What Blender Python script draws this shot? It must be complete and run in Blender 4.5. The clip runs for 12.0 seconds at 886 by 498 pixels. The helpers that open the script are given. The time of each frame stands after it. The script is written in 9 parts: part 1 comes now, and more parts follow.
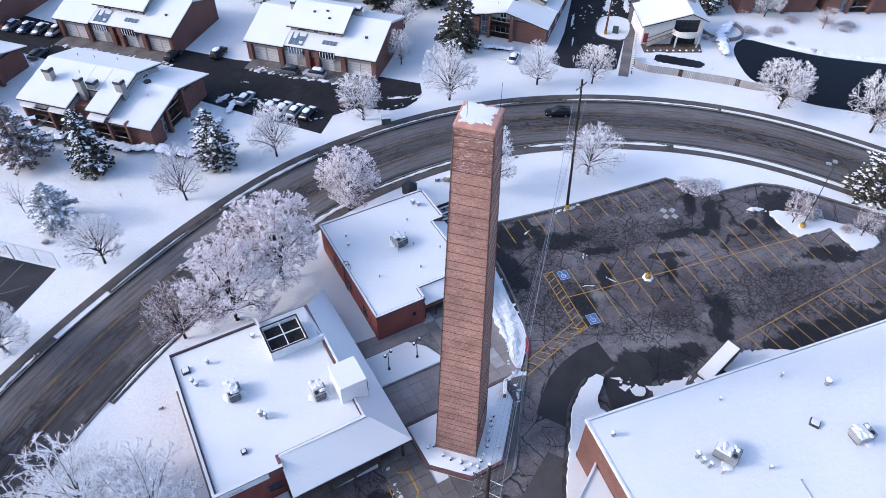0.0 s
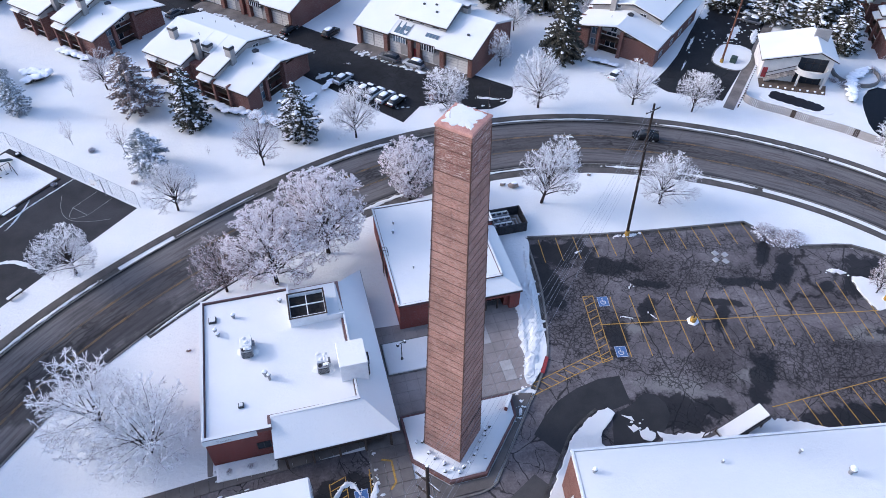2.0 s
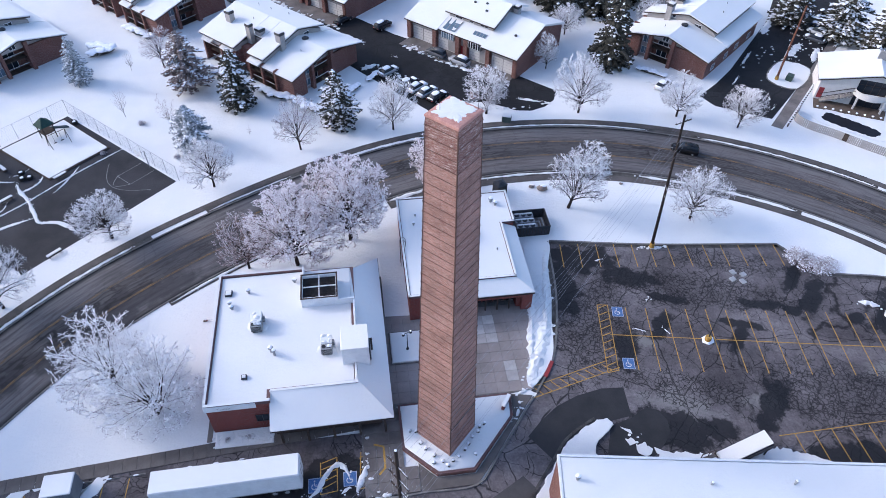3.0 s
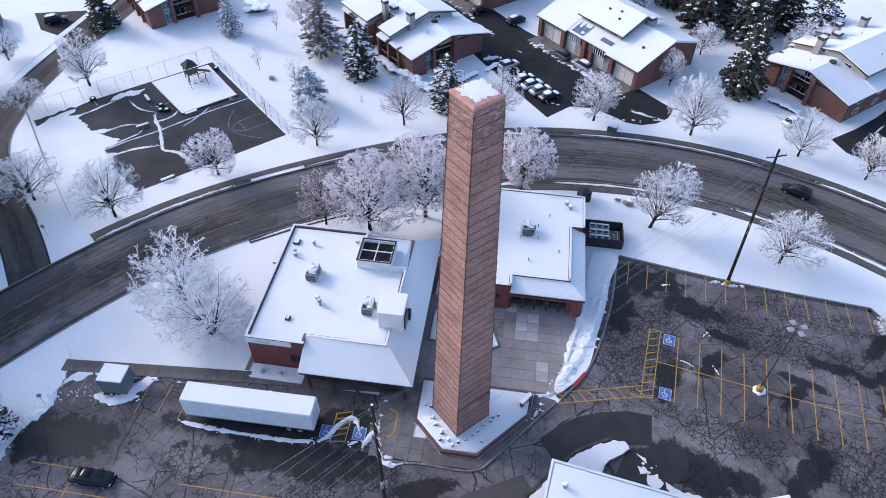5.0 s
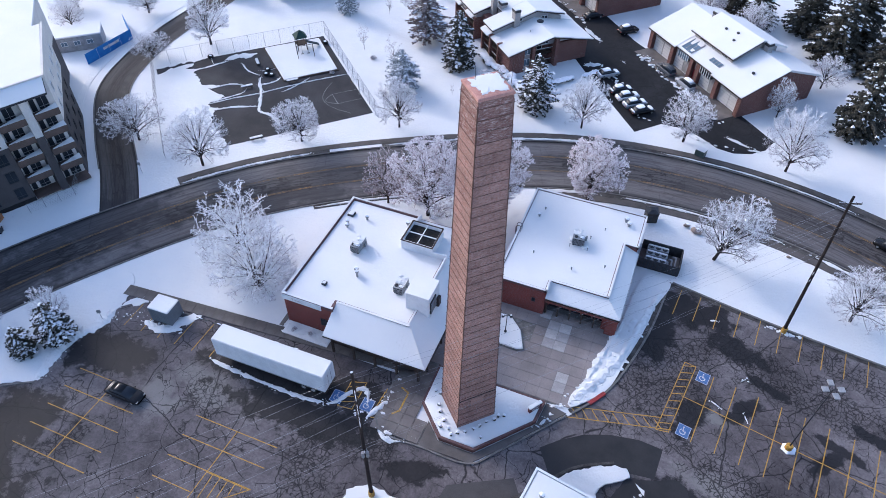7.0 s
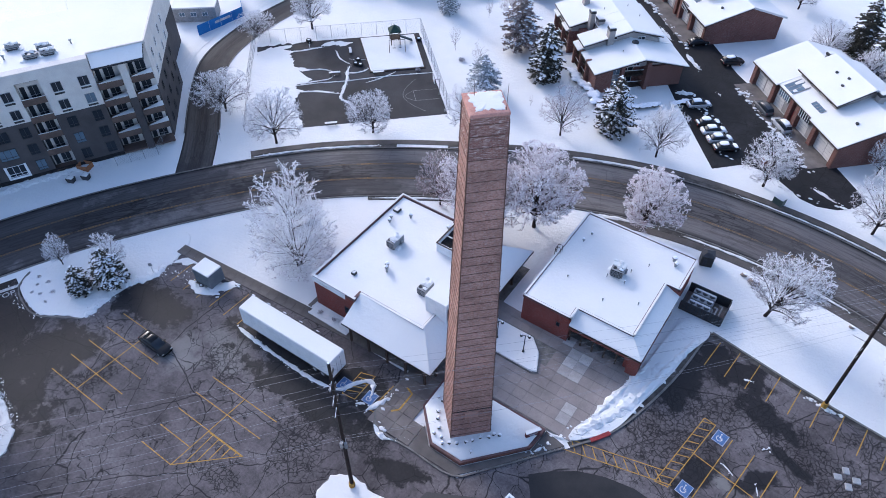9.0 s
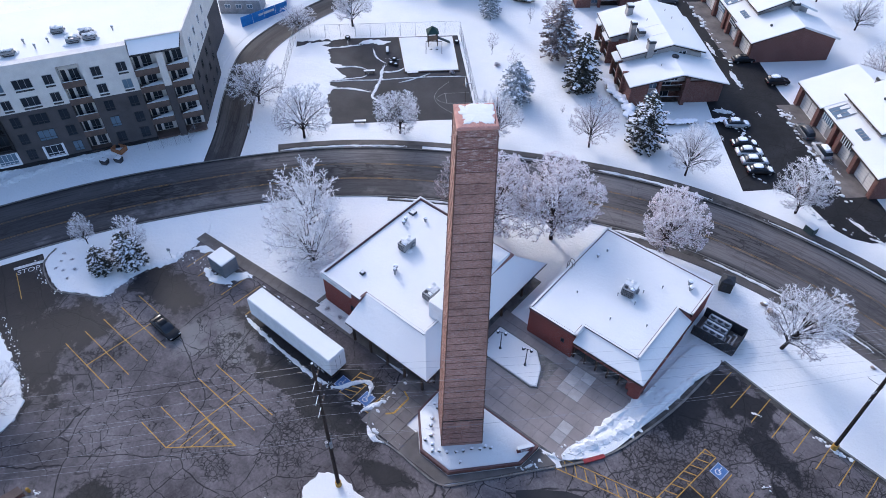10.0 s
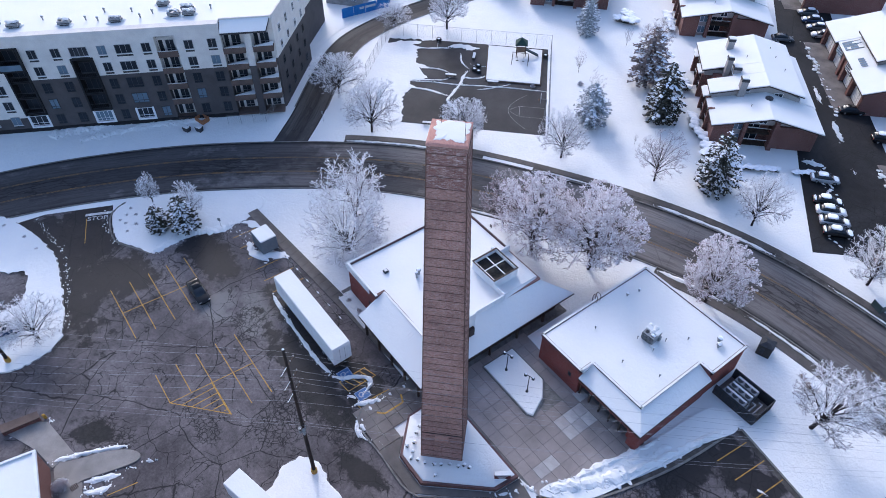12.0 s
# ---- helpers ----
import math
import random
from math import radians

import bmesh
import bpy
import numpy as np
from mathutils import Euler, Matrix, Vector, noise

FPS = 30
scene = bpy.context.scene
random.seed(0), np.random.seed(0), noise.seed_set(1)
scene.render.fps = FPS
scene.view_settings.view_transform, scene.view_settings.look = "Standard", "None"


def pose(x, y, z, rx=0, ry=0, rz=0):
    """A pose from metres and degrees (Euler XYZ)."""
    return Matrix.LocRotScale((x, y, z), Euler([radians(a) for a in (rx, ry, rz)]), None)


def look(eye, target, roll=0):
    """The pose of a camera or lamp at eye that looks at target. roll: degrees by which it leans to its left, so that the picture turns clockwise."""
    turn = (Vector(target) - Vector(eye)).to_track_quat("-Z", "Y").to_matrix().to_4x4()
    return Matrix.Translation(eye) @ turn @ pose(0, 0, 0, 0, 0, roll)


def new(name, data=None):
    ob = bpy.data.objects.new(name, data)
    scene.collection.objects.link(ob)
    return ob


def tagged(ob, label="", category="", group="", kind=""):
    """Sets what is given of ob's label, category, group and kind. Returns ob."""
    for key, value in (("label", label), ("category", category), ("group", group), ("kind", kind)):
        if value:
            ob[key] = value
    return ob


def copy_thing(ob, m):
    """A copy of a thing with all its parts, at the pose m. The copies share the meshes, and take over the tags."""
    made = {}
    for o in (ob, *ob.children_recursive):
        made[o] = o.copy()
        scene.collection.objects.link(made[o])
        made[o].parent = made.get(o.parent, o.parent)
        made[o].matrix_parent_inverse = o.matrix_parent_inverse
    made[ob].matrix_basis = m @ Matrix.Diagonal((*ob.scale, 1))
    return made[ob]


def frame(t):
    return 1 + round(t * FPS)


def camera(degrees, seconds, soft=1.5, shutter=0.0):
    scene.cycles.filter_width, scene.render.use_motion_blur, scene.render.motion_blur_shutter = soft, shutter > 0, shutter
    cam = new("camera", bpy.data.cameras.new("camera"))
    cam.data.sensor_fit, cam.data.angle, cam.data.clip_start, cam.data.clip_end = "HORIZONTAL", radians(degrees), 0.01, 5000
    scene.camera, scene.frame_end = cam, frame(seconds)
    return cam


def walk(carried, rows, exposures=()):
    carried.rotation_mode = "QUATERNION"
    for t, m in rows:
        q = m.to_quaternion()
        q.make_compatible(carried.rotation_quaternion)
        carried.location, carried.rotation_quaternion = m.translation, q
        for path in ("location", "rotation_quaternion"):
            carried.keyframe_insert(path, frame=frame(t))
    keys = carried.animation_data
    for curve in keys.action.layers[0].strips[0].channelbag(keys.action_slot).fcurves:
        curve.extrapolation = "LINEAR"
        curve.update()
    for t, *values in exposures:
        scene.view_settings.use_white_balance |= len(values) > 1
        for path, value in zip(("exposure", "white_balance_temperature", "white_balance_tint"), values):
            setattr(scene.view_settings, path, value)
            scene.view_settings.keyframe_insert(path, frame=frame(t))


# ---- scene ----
cam = camera(66.5, 12.0, 0.48)
PATH = [
    (0, (1.504, -2.055, 70.538), (2.194, -0.834, 69.112), 0.8),
    (0.5, (3.885, -3.079, 70.526), (4.492, -1.814, 69.100), 0.7),
    (1, (6.26, -4.125, 70.513), (6.782, -2.822, 69.088), 0.9),
    (1.5, (8.847, -5.231, 70.546), (9.287, -3.899, 69.120), 0.8),
    (2, (11.456, -6.271, 70.582), (11.819, -4.917, 69.156), 0.7),
    (2.5, (13.955, -7.33, 70.618), (14.242, -5.959, 69.191), 0.8),
    (3, (16.486, -8.236, 70.604), (16.686, -6.849, 69.176), 0.8),
    (5, (26.13, -10.772, 70.505), (25.94, -9.387, 69.075), 0.8),
    (5.5, (28.468, -10.909, 70.459), (28.184, -9.541, 69.029), 0.7),
    (6, (30.829, -10.769, 70.424), (30.457, -9.423, 68.992), 0.7),
    (6.5, (33.147, -10.32, 70.451), (32.703, -8.999, 69.017), 0.7),
    (8.5, (41.604, -6.153, 70.980), (40.885, -4.963, 69.543), 0.5),
    (9, (43.377, -4.639, 71.142), (42.592, -3.49, 69.705), 0.6),
    (9.5, (44.987, -2.897, 71.322), (44.148, -1.788, 69.884), 0.6),
    (10, (46.487, -1.09, 71.481), (45.597, -0.024, 70.042), 0.7),
    (10.5, (48.071, 0.843, 71.627), (47.124, 1.859, 70.188), 0.7),
    (11, (49.718, 2.923, 71.748), (48.714, 3.884, 70.310), 0.7),
    (11.5, (51.439, 5.074, 71.837), (50.38, 5.977, 70.401), 0.6),
    (12, (53.242, 7.199, 71.938), (52.13, 8.04, 70.504), 0.6),
]
walk(cam, [(t, look(eye, target, roll)) for t, eye, target, roll in PATH], [(0, 1.23, 5800, 14), (12, 1.23, 5800, 14)])

# ---- light ----
SUN_AZ, SUN_EL = 159.0, 27.0      # where the sun stands, degrees anticlockwise from +x, and its height
world = bpy.data.worlds.new("sky")
scene.world = world
world.use_nodes = True
wn, wl = world.node_tree.nodes, world.node_tree.links
sky = wn.new("ShaderNodeTexSky")
sky.sky_type, sky.sun_disc = "NISHITA", False
sky.sun_elevation, sky.sun_rotation = radians(SUN_EL), radians(90 - SUN_AZ)
sky.air_density, sky.dust_density, sky.ozone_density = 1.0, 2.5, 1.5
wl.new(sky.outputs[0], wn["Background"].inputs[0])
wn["Background"].inputs[1].default_value = 0.15
sun = new("sun", bpy.data.lights.new("sun", "SUN"))
sun.data.energy, sun.data.angle, sun.data.color = 0.56, radians(6.0), (1.0, 0.96, 0.91)
sun.matrix_world = look((0, 0, 90), (-math.cos(radians(SUN_AZ)) * math.cos(radians(SUN_EL)), -math.sin(radians(SUN_AZ)) * math.cos(radians(SUN_EL)), 90 - math.sin(radians(SUN_EL))))


# ---- materials ----
def material(name, rough=0.8, metal=0.0):
    m = bpy.data.materials.new(name)
    m.use_nodes = True
    b = m.node_tree.nodes["Principled BSDF"]
    b.inputs["Roughness"].default_value, b.inputs["Metallic"].default_value = rough, metal
    b.inputs["Specular IOR Level"].default_value = 0.2
    return m, m.node_tree.nodes, m.node_tree.links, b


def coords(n, l, world_space=False, scale=(1, 1, 1)):
    """A vector in metres: of the object, or of the world."""
    src = n.new("ShaderNodeNewGeometry").outputs["Position"] if world_space else n.new("ShaderNodeTexCoord").outputs["Object"]
    mp = n.new("ShaderNodeMapping")
    mp.inputs["Scale"].default_value = scale
    l.new(src, mp.inputs["Vector"])
    return mp.outputs["Vector"]


def noise_tex(n, l, vec, scale, detail=4, rough=0.55, warp=0.0):
    t = n.new("ShaderNodeTexNoise")
    t.inputs["Scale"].default_value, t.inputs["Detail"].default_value = scale, detail
    t.inputs["Roughness"].default_value, t.inputs["Distortion"].default_value = rough, warp
    l.new(vec, t.inputs["Vector"])
    return t.outputs["Fac"]


def ramp(n, l, fac, stops):
    r = n.new("ShaderNodeValToRGB")
    e = r.color_ramp.elements
    while len(e) < len(stops):
        e.new(0.5)
    for k, (p, c) in zip(e, stops):
        k.position = p
        k.color = (*c, 1) if isinstance(c, tuple) else (c, c, c, 1)
    l.new(fac, r.inputs[0])
    return r.outputs[0]


def blend(n, l, fac, a, b, mode="MIX"):
    x = n.new("ShaderNodeMix")
    x.data_type, x.blend_type = "RGBA", mode
    for socket, value in ((x.inputs[0], fac), (x.inputs[6], a), (x.inputs[7], b)):
        if isinstance(value, bpy.types.NodeSocket):
            l.new(value, socket)
        elif isinstance(value, tuple):
            socket.default_value = (*value, 1)
        else:
            socket.default_value = value
    return x.outputs[2]


def calc(n, l, op, a, b=0.0, clamp=False):
    x = n.new("ShaderNodeMath")
    x.operation, x.use_clamp = op, clamp
    for socket, value in zip(x.inputs, (a, b)):
        if isinstance(value, bpy.types.NodeSocket):
            l.new(value, socket)
        else:
            socket.default_value = value
    return x.outputs[0]


def relief(n, l, b, height, strength=0.5, distance=0.05):
    x = n.new("ShaderNodeBump")
    x.inputs["Strength"].default_value, x.inputs["Distance"].default_value = strength, distance
    l.new(height, x.inputs["Height"])
    l.new(x.outputs[0], b.inputs["Normal"])


def mottled(name, c1, c2, scale=1.0, rough=0.8, metal=0.0, fine=20.0, grain=0.25, bump=0.3, dist=0.02, per_piece=0.0, world_space=False):
    """A surface of two tones in broad patches, with a finer grain and relief."""
    m, n, l, b = material(name, rough, metal)
    v = coords(n, l, world_space)
    broad, small = noise_tex(n, l, v, scale, 5, 0.6), noise_tex(n, l, v, fine, 3)
    col = blend(n, l, ramp(n, l, broad, [(0.35, 0.0), (0.65, 1.0)]), c1, c2)
    col = blend(n, l, grain, col, ramp(n, l, small, [(0.3, 0.25), (0.7, 0.75)]), "OVERLAY")
    if per_piece:
        rnd = n.new("ShaderNodeObjectInfo").outputs["Random"]
        col = blend(n, l, per_piece, col, ramp(n, l, rnd, [(0.0, 0.15), (1.0, 0.85)]), "OVERLAY")
    l.new(col, b.inputs["Base Color"])
    relief(n, l, b, small, bump, dist)
    return m


def snow_material(name, tone=0.72, broad=0.25, lump=0.25, speckle=0.0):
    m, n, l, b = material(name, 0.55)
    v = coords(n, l, True)
    a, c, d = noise_tex(n, l, v, broad, 4), noise_tex(n, l, v, 2.2, 4, 0.6), noise_tex(n, l, v, 14.0, 3)
    col = blend(n, l, ramp(n, l, a, [(0.35, 0.0), (0.65, 1.0)]), (tone, tone * 0.995, tone * 0.985), (tone * 0.95, tone * 0.957, tone * 0.965))
    if speckle:
        col = blend(n, l, calc(n, l, "MULTIPLY", ramp(n, l, noise_tex(n, l, v, 5.0, 6, 0.75), [(0.58, 0.0), (0.68, 1.0)]), speckle), col, (0.3, 0.27, 0.25))
    l.new(col, b.inputs["Base Color"])
    h = calc(n, l, "ADD", calc(n, l, "MULTIPLY", a, 2.0), calc(n, l, "ADD", c, calc(n, l, "MULTIPLY", d, 0.35)))
    relief(n, l, b, h, lump, 0.25)
    b.inputs["Specular IOR Level"].default_value = 0.04
    return m


def spot_mask(n, l, v, spots, rag, edge=0.25):
    """Where any of the ragged ovals (x, y, half length, half width, turn) lies."""
    rough = calc(n, l, "MULTIPLY", calc(n, l, "SUBTRACT", rag, 0.56), 3.2)
    out = None
    for x, y, a, b, turn in spots:
        mp = n.new("ShaderNodeMapping")
        mp.vector_type = "TEXTURE"
        mp.inputs["Location"].default_value, mp.inputs["Rotation"].default_value = (x, y, 0.03), (0, 0, radians(turn))
        mp.inputs["Scale"].default_value = (a, b, 1)
        l.new(v, mp.inputs["Vector"])
        ln = n.new("ShaderNodeVectorMath")
        ln.operation = "LENGTH"
        l.new(mp.outputs[0], ln.inputs[0])
        d = ramp(n, l, calc(n, l, "ADD", ln.outputs["Value"], rough), [(1.0 - edge, 1.0), (1.0, 0.0)])
        out = d if out is None else calc(n, l, "MAXIMUM", out, d)
    return out


def cracked_asphalt(name, dark, light, wet=0.45):
    """Old parking asphalt: long thin cracks, fields of fine crazing, black damp spots, dry grey and salt-pale parts."""
    m, n, l, b = material(name, 0.85)
    v = coords(n, l, True)

    def warp(amount, scale):
        w = n.new("ShaderNodeTexNoise")
        w.inputs["Scale"].default_value, w.inputs["Detail"].default_value = scale, 5
        l.new(v, w.inputs["Vector"])
        x = n.new("ShaderNodeMix")
        x.data_type, x.blend_type = "RGBA", "LINEAR_LIGHT"
        x.inputs[0].default_value = amount
        l.new(v, x.inputs[6]), l.new(w.outputs["Color"], x.inputs[7])
        return x.outputs[2]

    def cracks(scale, width, vec):
        t = n.new("ShaderNodeTexVoronoi")
        t.feature = "DISTANCE_TO_EDGE"
        t.inputs["Scale"].default_value = scale
        l.new(vec, t.inputs["Vector"])
        return ramp(n, l, t.outputs["Distance"], [(0.0, 1.0), (width * 0.5, 0.8), (width, 0.0)])
    rag = noise_tex(n, l, v, 0.42, 7, 0.68)
    broad = noise_tex(n, l, v, 0.07, 6, 0.62, 0.6)
    fine = noise_tex(n, l, v, 26.0, 2)
    wide_warp, near_warp = warp(3.2, 0.16), warp(0.55, 0.8)
    long_ones = calc(n, l, "MULTIPLY", cracks(0.10, 0.008, wide_warp), ramp(n, l, noise_tex(n, l, v, 0.3, 3), [(0.34, 0.0), (0.42, 1.0)]))
    mid = calc(n, l, "MULTIPLY", cracks(0.42, 0.017, warp(1.6, 0.45)), ramp(n, l, noise_tex(n, l, v, 0.12, 5, 0.6), [(0.45, 0.0), (0.52, 1.0)]))
    fields = spot_mask(n, l, v, CRAZED, rag, 0.35)
    fields = calc(n, l, "MAXIMUM", fields, ramp(n, l, noise_tex(n, l, v, 0.11, 6, 0.66, 0.5), [(0.635, 0.0), (0.665, 1.0)]))
    small = calc(n, l, "MULTIPLY", cracks(1.7, 0.10, near_warp), calc(n, l, "MULTIPLY", fields, ramp(n, l, noise_tex(n, l, v, 0.7, 4), [(0.34, 0.6), (0.5, 1.0)])))
    long_ones = calc(n, l, "MAXIMUM", long_ones, calc(n, l, "MULTIPLY", cracks(0.2, 0.010, warp(2.4, 0.22)), ramp(n, l, noise_tex(n, l, v, 0.2, 4), [(0.42, 0.0), (0.5, 1.0)])))
    crack = calc(n, l, "MAXIMUM", long_ones, calc(n, l, "MAXIMUM", mid, small))
    col = blend(n, l, ramp(n, l, broad, [(0.36, 0.0), (0.64, 1.0)]), dark, light)
    col = blend(n, l, 0.8, col, ramp(n, l, noise_tex(n, l, v, 0.55, 8, 0.72), [(0.3, 0.3), (0.7, 0.7)]), "OVERLAY")
    col = blend(n, l, 0.55, col, ramp(n, l, noise_tex(n, l, v, 3.2, 5, 0.7), [(0.3, 0.25), (0.7, 0.75)]), "OVERLAY")
    col = blend(n, l, 0.3, col, ramp(n, l, fine, [(0.3, 0.3), (0.7, 0.7)]), "OVERLAY")
    col = blend(n, l, calc(n, l, "MULTIPLY", fields, 0.10), col, (0.016, 0.018, 0.019))
    col = blend(n, l, calc(n, l, "MULTIPLY", spot_mask(n, l, v, SALTED, rag, 0.8), 0.7), col, (0.20, 0.19, 0.185))
    col = blend(n, l, calc(n, l, "MULTIPLY", spot_mask(n, l, v, DULL, rag, 0.9), 0.5), col, (0.034, 0.031, 0.033))
    damp = calc(n, l, "MAXIMUM", spot_mask(n, l, v, DAMP, rag, 0.3), calc(n, l, "MULTIPLY", ramp(n, l, noise_tex(n, l, v, 0.055, 6, 0.64, 0.4), [(wet + 0.04, 0.0), (wet + 0.30, 1.0)]), 0.7))
    col = blend(n, l, calc(n, l, "MULTIPLY", damp, 0.9), col, (0.009, 0.0085, 0.010))
    col = blend(n, l, calc(n, l, "MULTIPLY", crack, 0.86), col, (0.006, 0.006, 0.007))
    l.new(col, b.inputs["Base Color"])
    l.new(calc(n, l, "SUBTRACT", 0.85, calc(n, l, "MULTIPLY", damp, 0.25)), b.inputs["Roughness"])
    relief(n, l, b, calc(n, l, "SUBTRACT", calc(n, l, "MULTIPLY", fine, 0.3), crack), 0.5, 0.02)
    return m


# fields of crazing, damp spots and salted parts of the lot: x, y, half length, half width, turn
CRAZED = ((59, 48.2, 13.5, 3.0, -15), (72, 28.5, 11, 5.2, -24), (44.3, 44, 4.5, 8.5, -28), (53.2, 32.7, 8, 2.4, -22), (8.5, 17.5, 3.0, 5.5, 30), (14.5, 22.5, 4, 2.6, 20), (-6.5, 20, 4.0, 2.0, -20), (3.8, 9.4, 3.4, 1.3, 10), (-18.4, 9.2, 3.4, 1.6, 60), (67.5, 52.4, 7.5, 2.0, -16), (-1.5, 0, 4, 1.6, 30), (20, 9, 5, 3, 20))
DAMP = ((72, 20.8, 14, 2.3, -7), (48.5, 27.6, 5.5, 2.2, -20), (55.1, 47.4, 2.6, 0.7, -22), (63.7, 41.7, 2.7, 0.7, -22), (62.5, 39.4, 0.9, 2.6, -38), (74.3, 48.4, 0.9, 3.4, -40), (75.6, 45, 1.2, 4.2, -36), (79.6, 40.7, 1.1, 0.9, 0), (85.4, 30.4, 4.4, 1.7, -22), (62.3, 29.5, 1.5, 4.4, -36), (49.5, 29.0, 3.4, 1.6, -24), (54, 27.2, 2.4, 1.6, -20), (53, 42.6, 1.1, 2.8, -34), (41.8, 51, 2.4, 5.6, -12), (46, 56, 5, 2.6, -10), (52, 51.5, 4, 1.6, -20), (86, 41, 5, 3.0, 30), (68, 44.5, 3, 0.9, -18), (47.5, 39.5, 1.6, 2.6, -20), (71.6, 43, 1.6, 0.7, -24), (5.8, 22.6, 10.5, 2.2, 2), (-36, 7, 11, 5.0, -20), (-22, 21, 6, 3, 10), (-41, 1, 8, 5, 60), (-2.5, -1.4, 2.6, 1.5, 50), (20, 21, 3, 1.4, 20), (30, 20, 5, 1.3, 35), (-30, 2.5, 13, 4.0, 0), (-26, 9, 6, 4, 30), (10.5, 27.0, 4.6, 2.6, 0), (-1, 25.2, 9, 1.5, 1))
DULL = ((-25, 6, 13, 8, -15), (-13, -2, 9, 5, 10), (-16, 11, 8, 4, 0))
SALTED = ((-7.6, 21.4, 5.4, 2.6, -10), (-12.5, 18, 4, 3.0, 0), (51.5, 30.6, 5.0, 2.2, -25), (61, 30.2, 2.2, 1.6, 0), (50, 40.5, 3, 1.3, -20), (80, 32, 4, 1.6, -20))


def road_material(name, pale=1.0):
    """Road asphalt with salt-grey wheel tracks; u runs along the road in metres, v across from -1 to 1."""
    m, n, l, b = material(name, 0.8)
    uv = n.new("ShaderNodeUVMap")
    uv.uv_map = "along"
    sep = n.new("ShaderNodeSeparateXYZ")
    l.new(uv.outputs[0], sep.inputs[0])
    pos = coords(n, l, True)
    st = n.new("ShaderNodeCombineXYZ")
    l.new(calc(n, l, "MULTIPLY", sep.outputs[0], 0.05), st.inputs[0])
    l.new(calc(n, l, "MULTIPLY", sep.outputs[1], 4.5), st.inputs[1])
    streak = noise_tex(n, l, st.outputs[0], 1.6, 6, 0.65)
    grain = noise_tex(n, l, pos, 25.0, 3)
    patch = noise_tex(n, l, pos, 0.12, 5)
    a = calc(n, l, "ABSOLUTE", sep.outputs[1])
    wheel = ramp(n, l, a, [(0.0, 0.5), (0.20, 0.35), (0.3, 0.45), (0.40, 0.8), (0.52, 1.0), (0.86, 0.95), (0.93, 0.25), (1.0, 0.0)])
    f = calc(n, l, "MULTIPLY", wheel, ramp(n, l, streak, [(0.36, 0.3), (0.54, 1.0)]))
    col = blend(n, l, f, (0.040 * pale, 0.037 * pale, 0.038 * pale), (0.205 * pale, 0.190 * pale, 0.189 * pale))
    col = blend(n, l, calc(n, l, "MULTIPLY", ramp(n, l, streak, [(0.5, 0.0), (0.62, 1.0)]), 0.6), col, (0.050, 0.038, 0.031))
    col = blend(n, l, calc(n, l, "MULTIPLY", ramp(n, l, noise_tex(n, l, pos, 0.018, 5), [(0.42, 0.9), (0.6, 0.1)]), 0.4), col, (0.030, 0.028, 0.031))
    col = blend(n, l, 0.3, col, ramp(n, l, grain, [(0.3, 0.3), (0.7, 0.7)]), "OVERLAY")
    t = n.new("ShaderNodeTexVoronoi")
    t.feature = "DISTANCE_TO_EDGE"
    t.inputs["Scale"].default_value = 0.18
    l.new(pos, t.inputs["Vector"])
    col = blend(n, l, calc(n, l, "MULTIPLY", ramp(n, l, t.outputs["Distance"], [(0.0, 1.0), (0.008, 0.0)]), 0.35), col, (0.012, 0.012, 0.012))
    wet = spot_mask(n, l, pos, ((-50, 14, 30, 11, 66), (-40, 40, 9, 6, 40), (-58, 62, 14, 9, 55), (-20, 52, 16, 3.0, 38)), noise_tex(n, l, pos, 0.25, 6, 0.66), 0.5)
    col = blend(n, l, calc(n, l, "MULTIPLY", wet, 0.68), col, (0.026, 0.025, 0.029))
    craze = n.new("ShaderNodeTexVoronoi")
    craze.feature = "DISTANCE_TO_EDGE"
    craze.inputs["Scale"].default_value = 1.0
    cv = n.new("ShaderNodeCombineXYZ")
    l.new(calc(n, l, "ADD", calc(n, l, "MULTIPLY", sep.outputs[0], 0.22), calc(n, l, "MULTIPLY", noise_tex(n, l, pos, 0.9, 4), 1.2)), cv.inputs[0])
    l.new(calc(n, l, "ADD", calc(n, l, "MULTIPLY", sep.outputs[1], 9.0), calc(n, l, "MULTIPLY", noise_tex(n, l, pos, 0.5, 4), 1.6)), cv.inputs[1])
    l.new(cv.outputs[0], craze.inputs["Vector"])
    worn = calc(n, l, "MULTIPLY", ramp(n, l, a, [(0.3, 1.0), (0.42, 0.4), (0.7, 0.12)]), ramp(n, l, noise_tex(n, l, pos, 0.05, 4), [(0.35, 0.1), (0.55, 1.0)]))
    col = blend(n, l, calc(n, l, "MULTIPLY", calc(n, l, "MULTIPLY", ramp(n, l, craze.outputs["Distance"], [(0.0, 1.0), (0.12, 0.0)]), worn), 0.85), col, (0.010, 0.009, 0.009))
    col = blend(n, l, calc(n, l, "MULTIPLY", ramp(n, l, a, [(0.93, 0.0), (0.965, 1.0)]), ramp(n, l, noise_tex(n, l, pos, 0.5, 5), [(0.4, 0.2), (0.55, 1.0)])), col, (0.010, 0.010, 0.011))
    l.new(col, b.inputs["Base Color"])
    relief(n, l, b, grain, 0.3, 0.01)
    return m


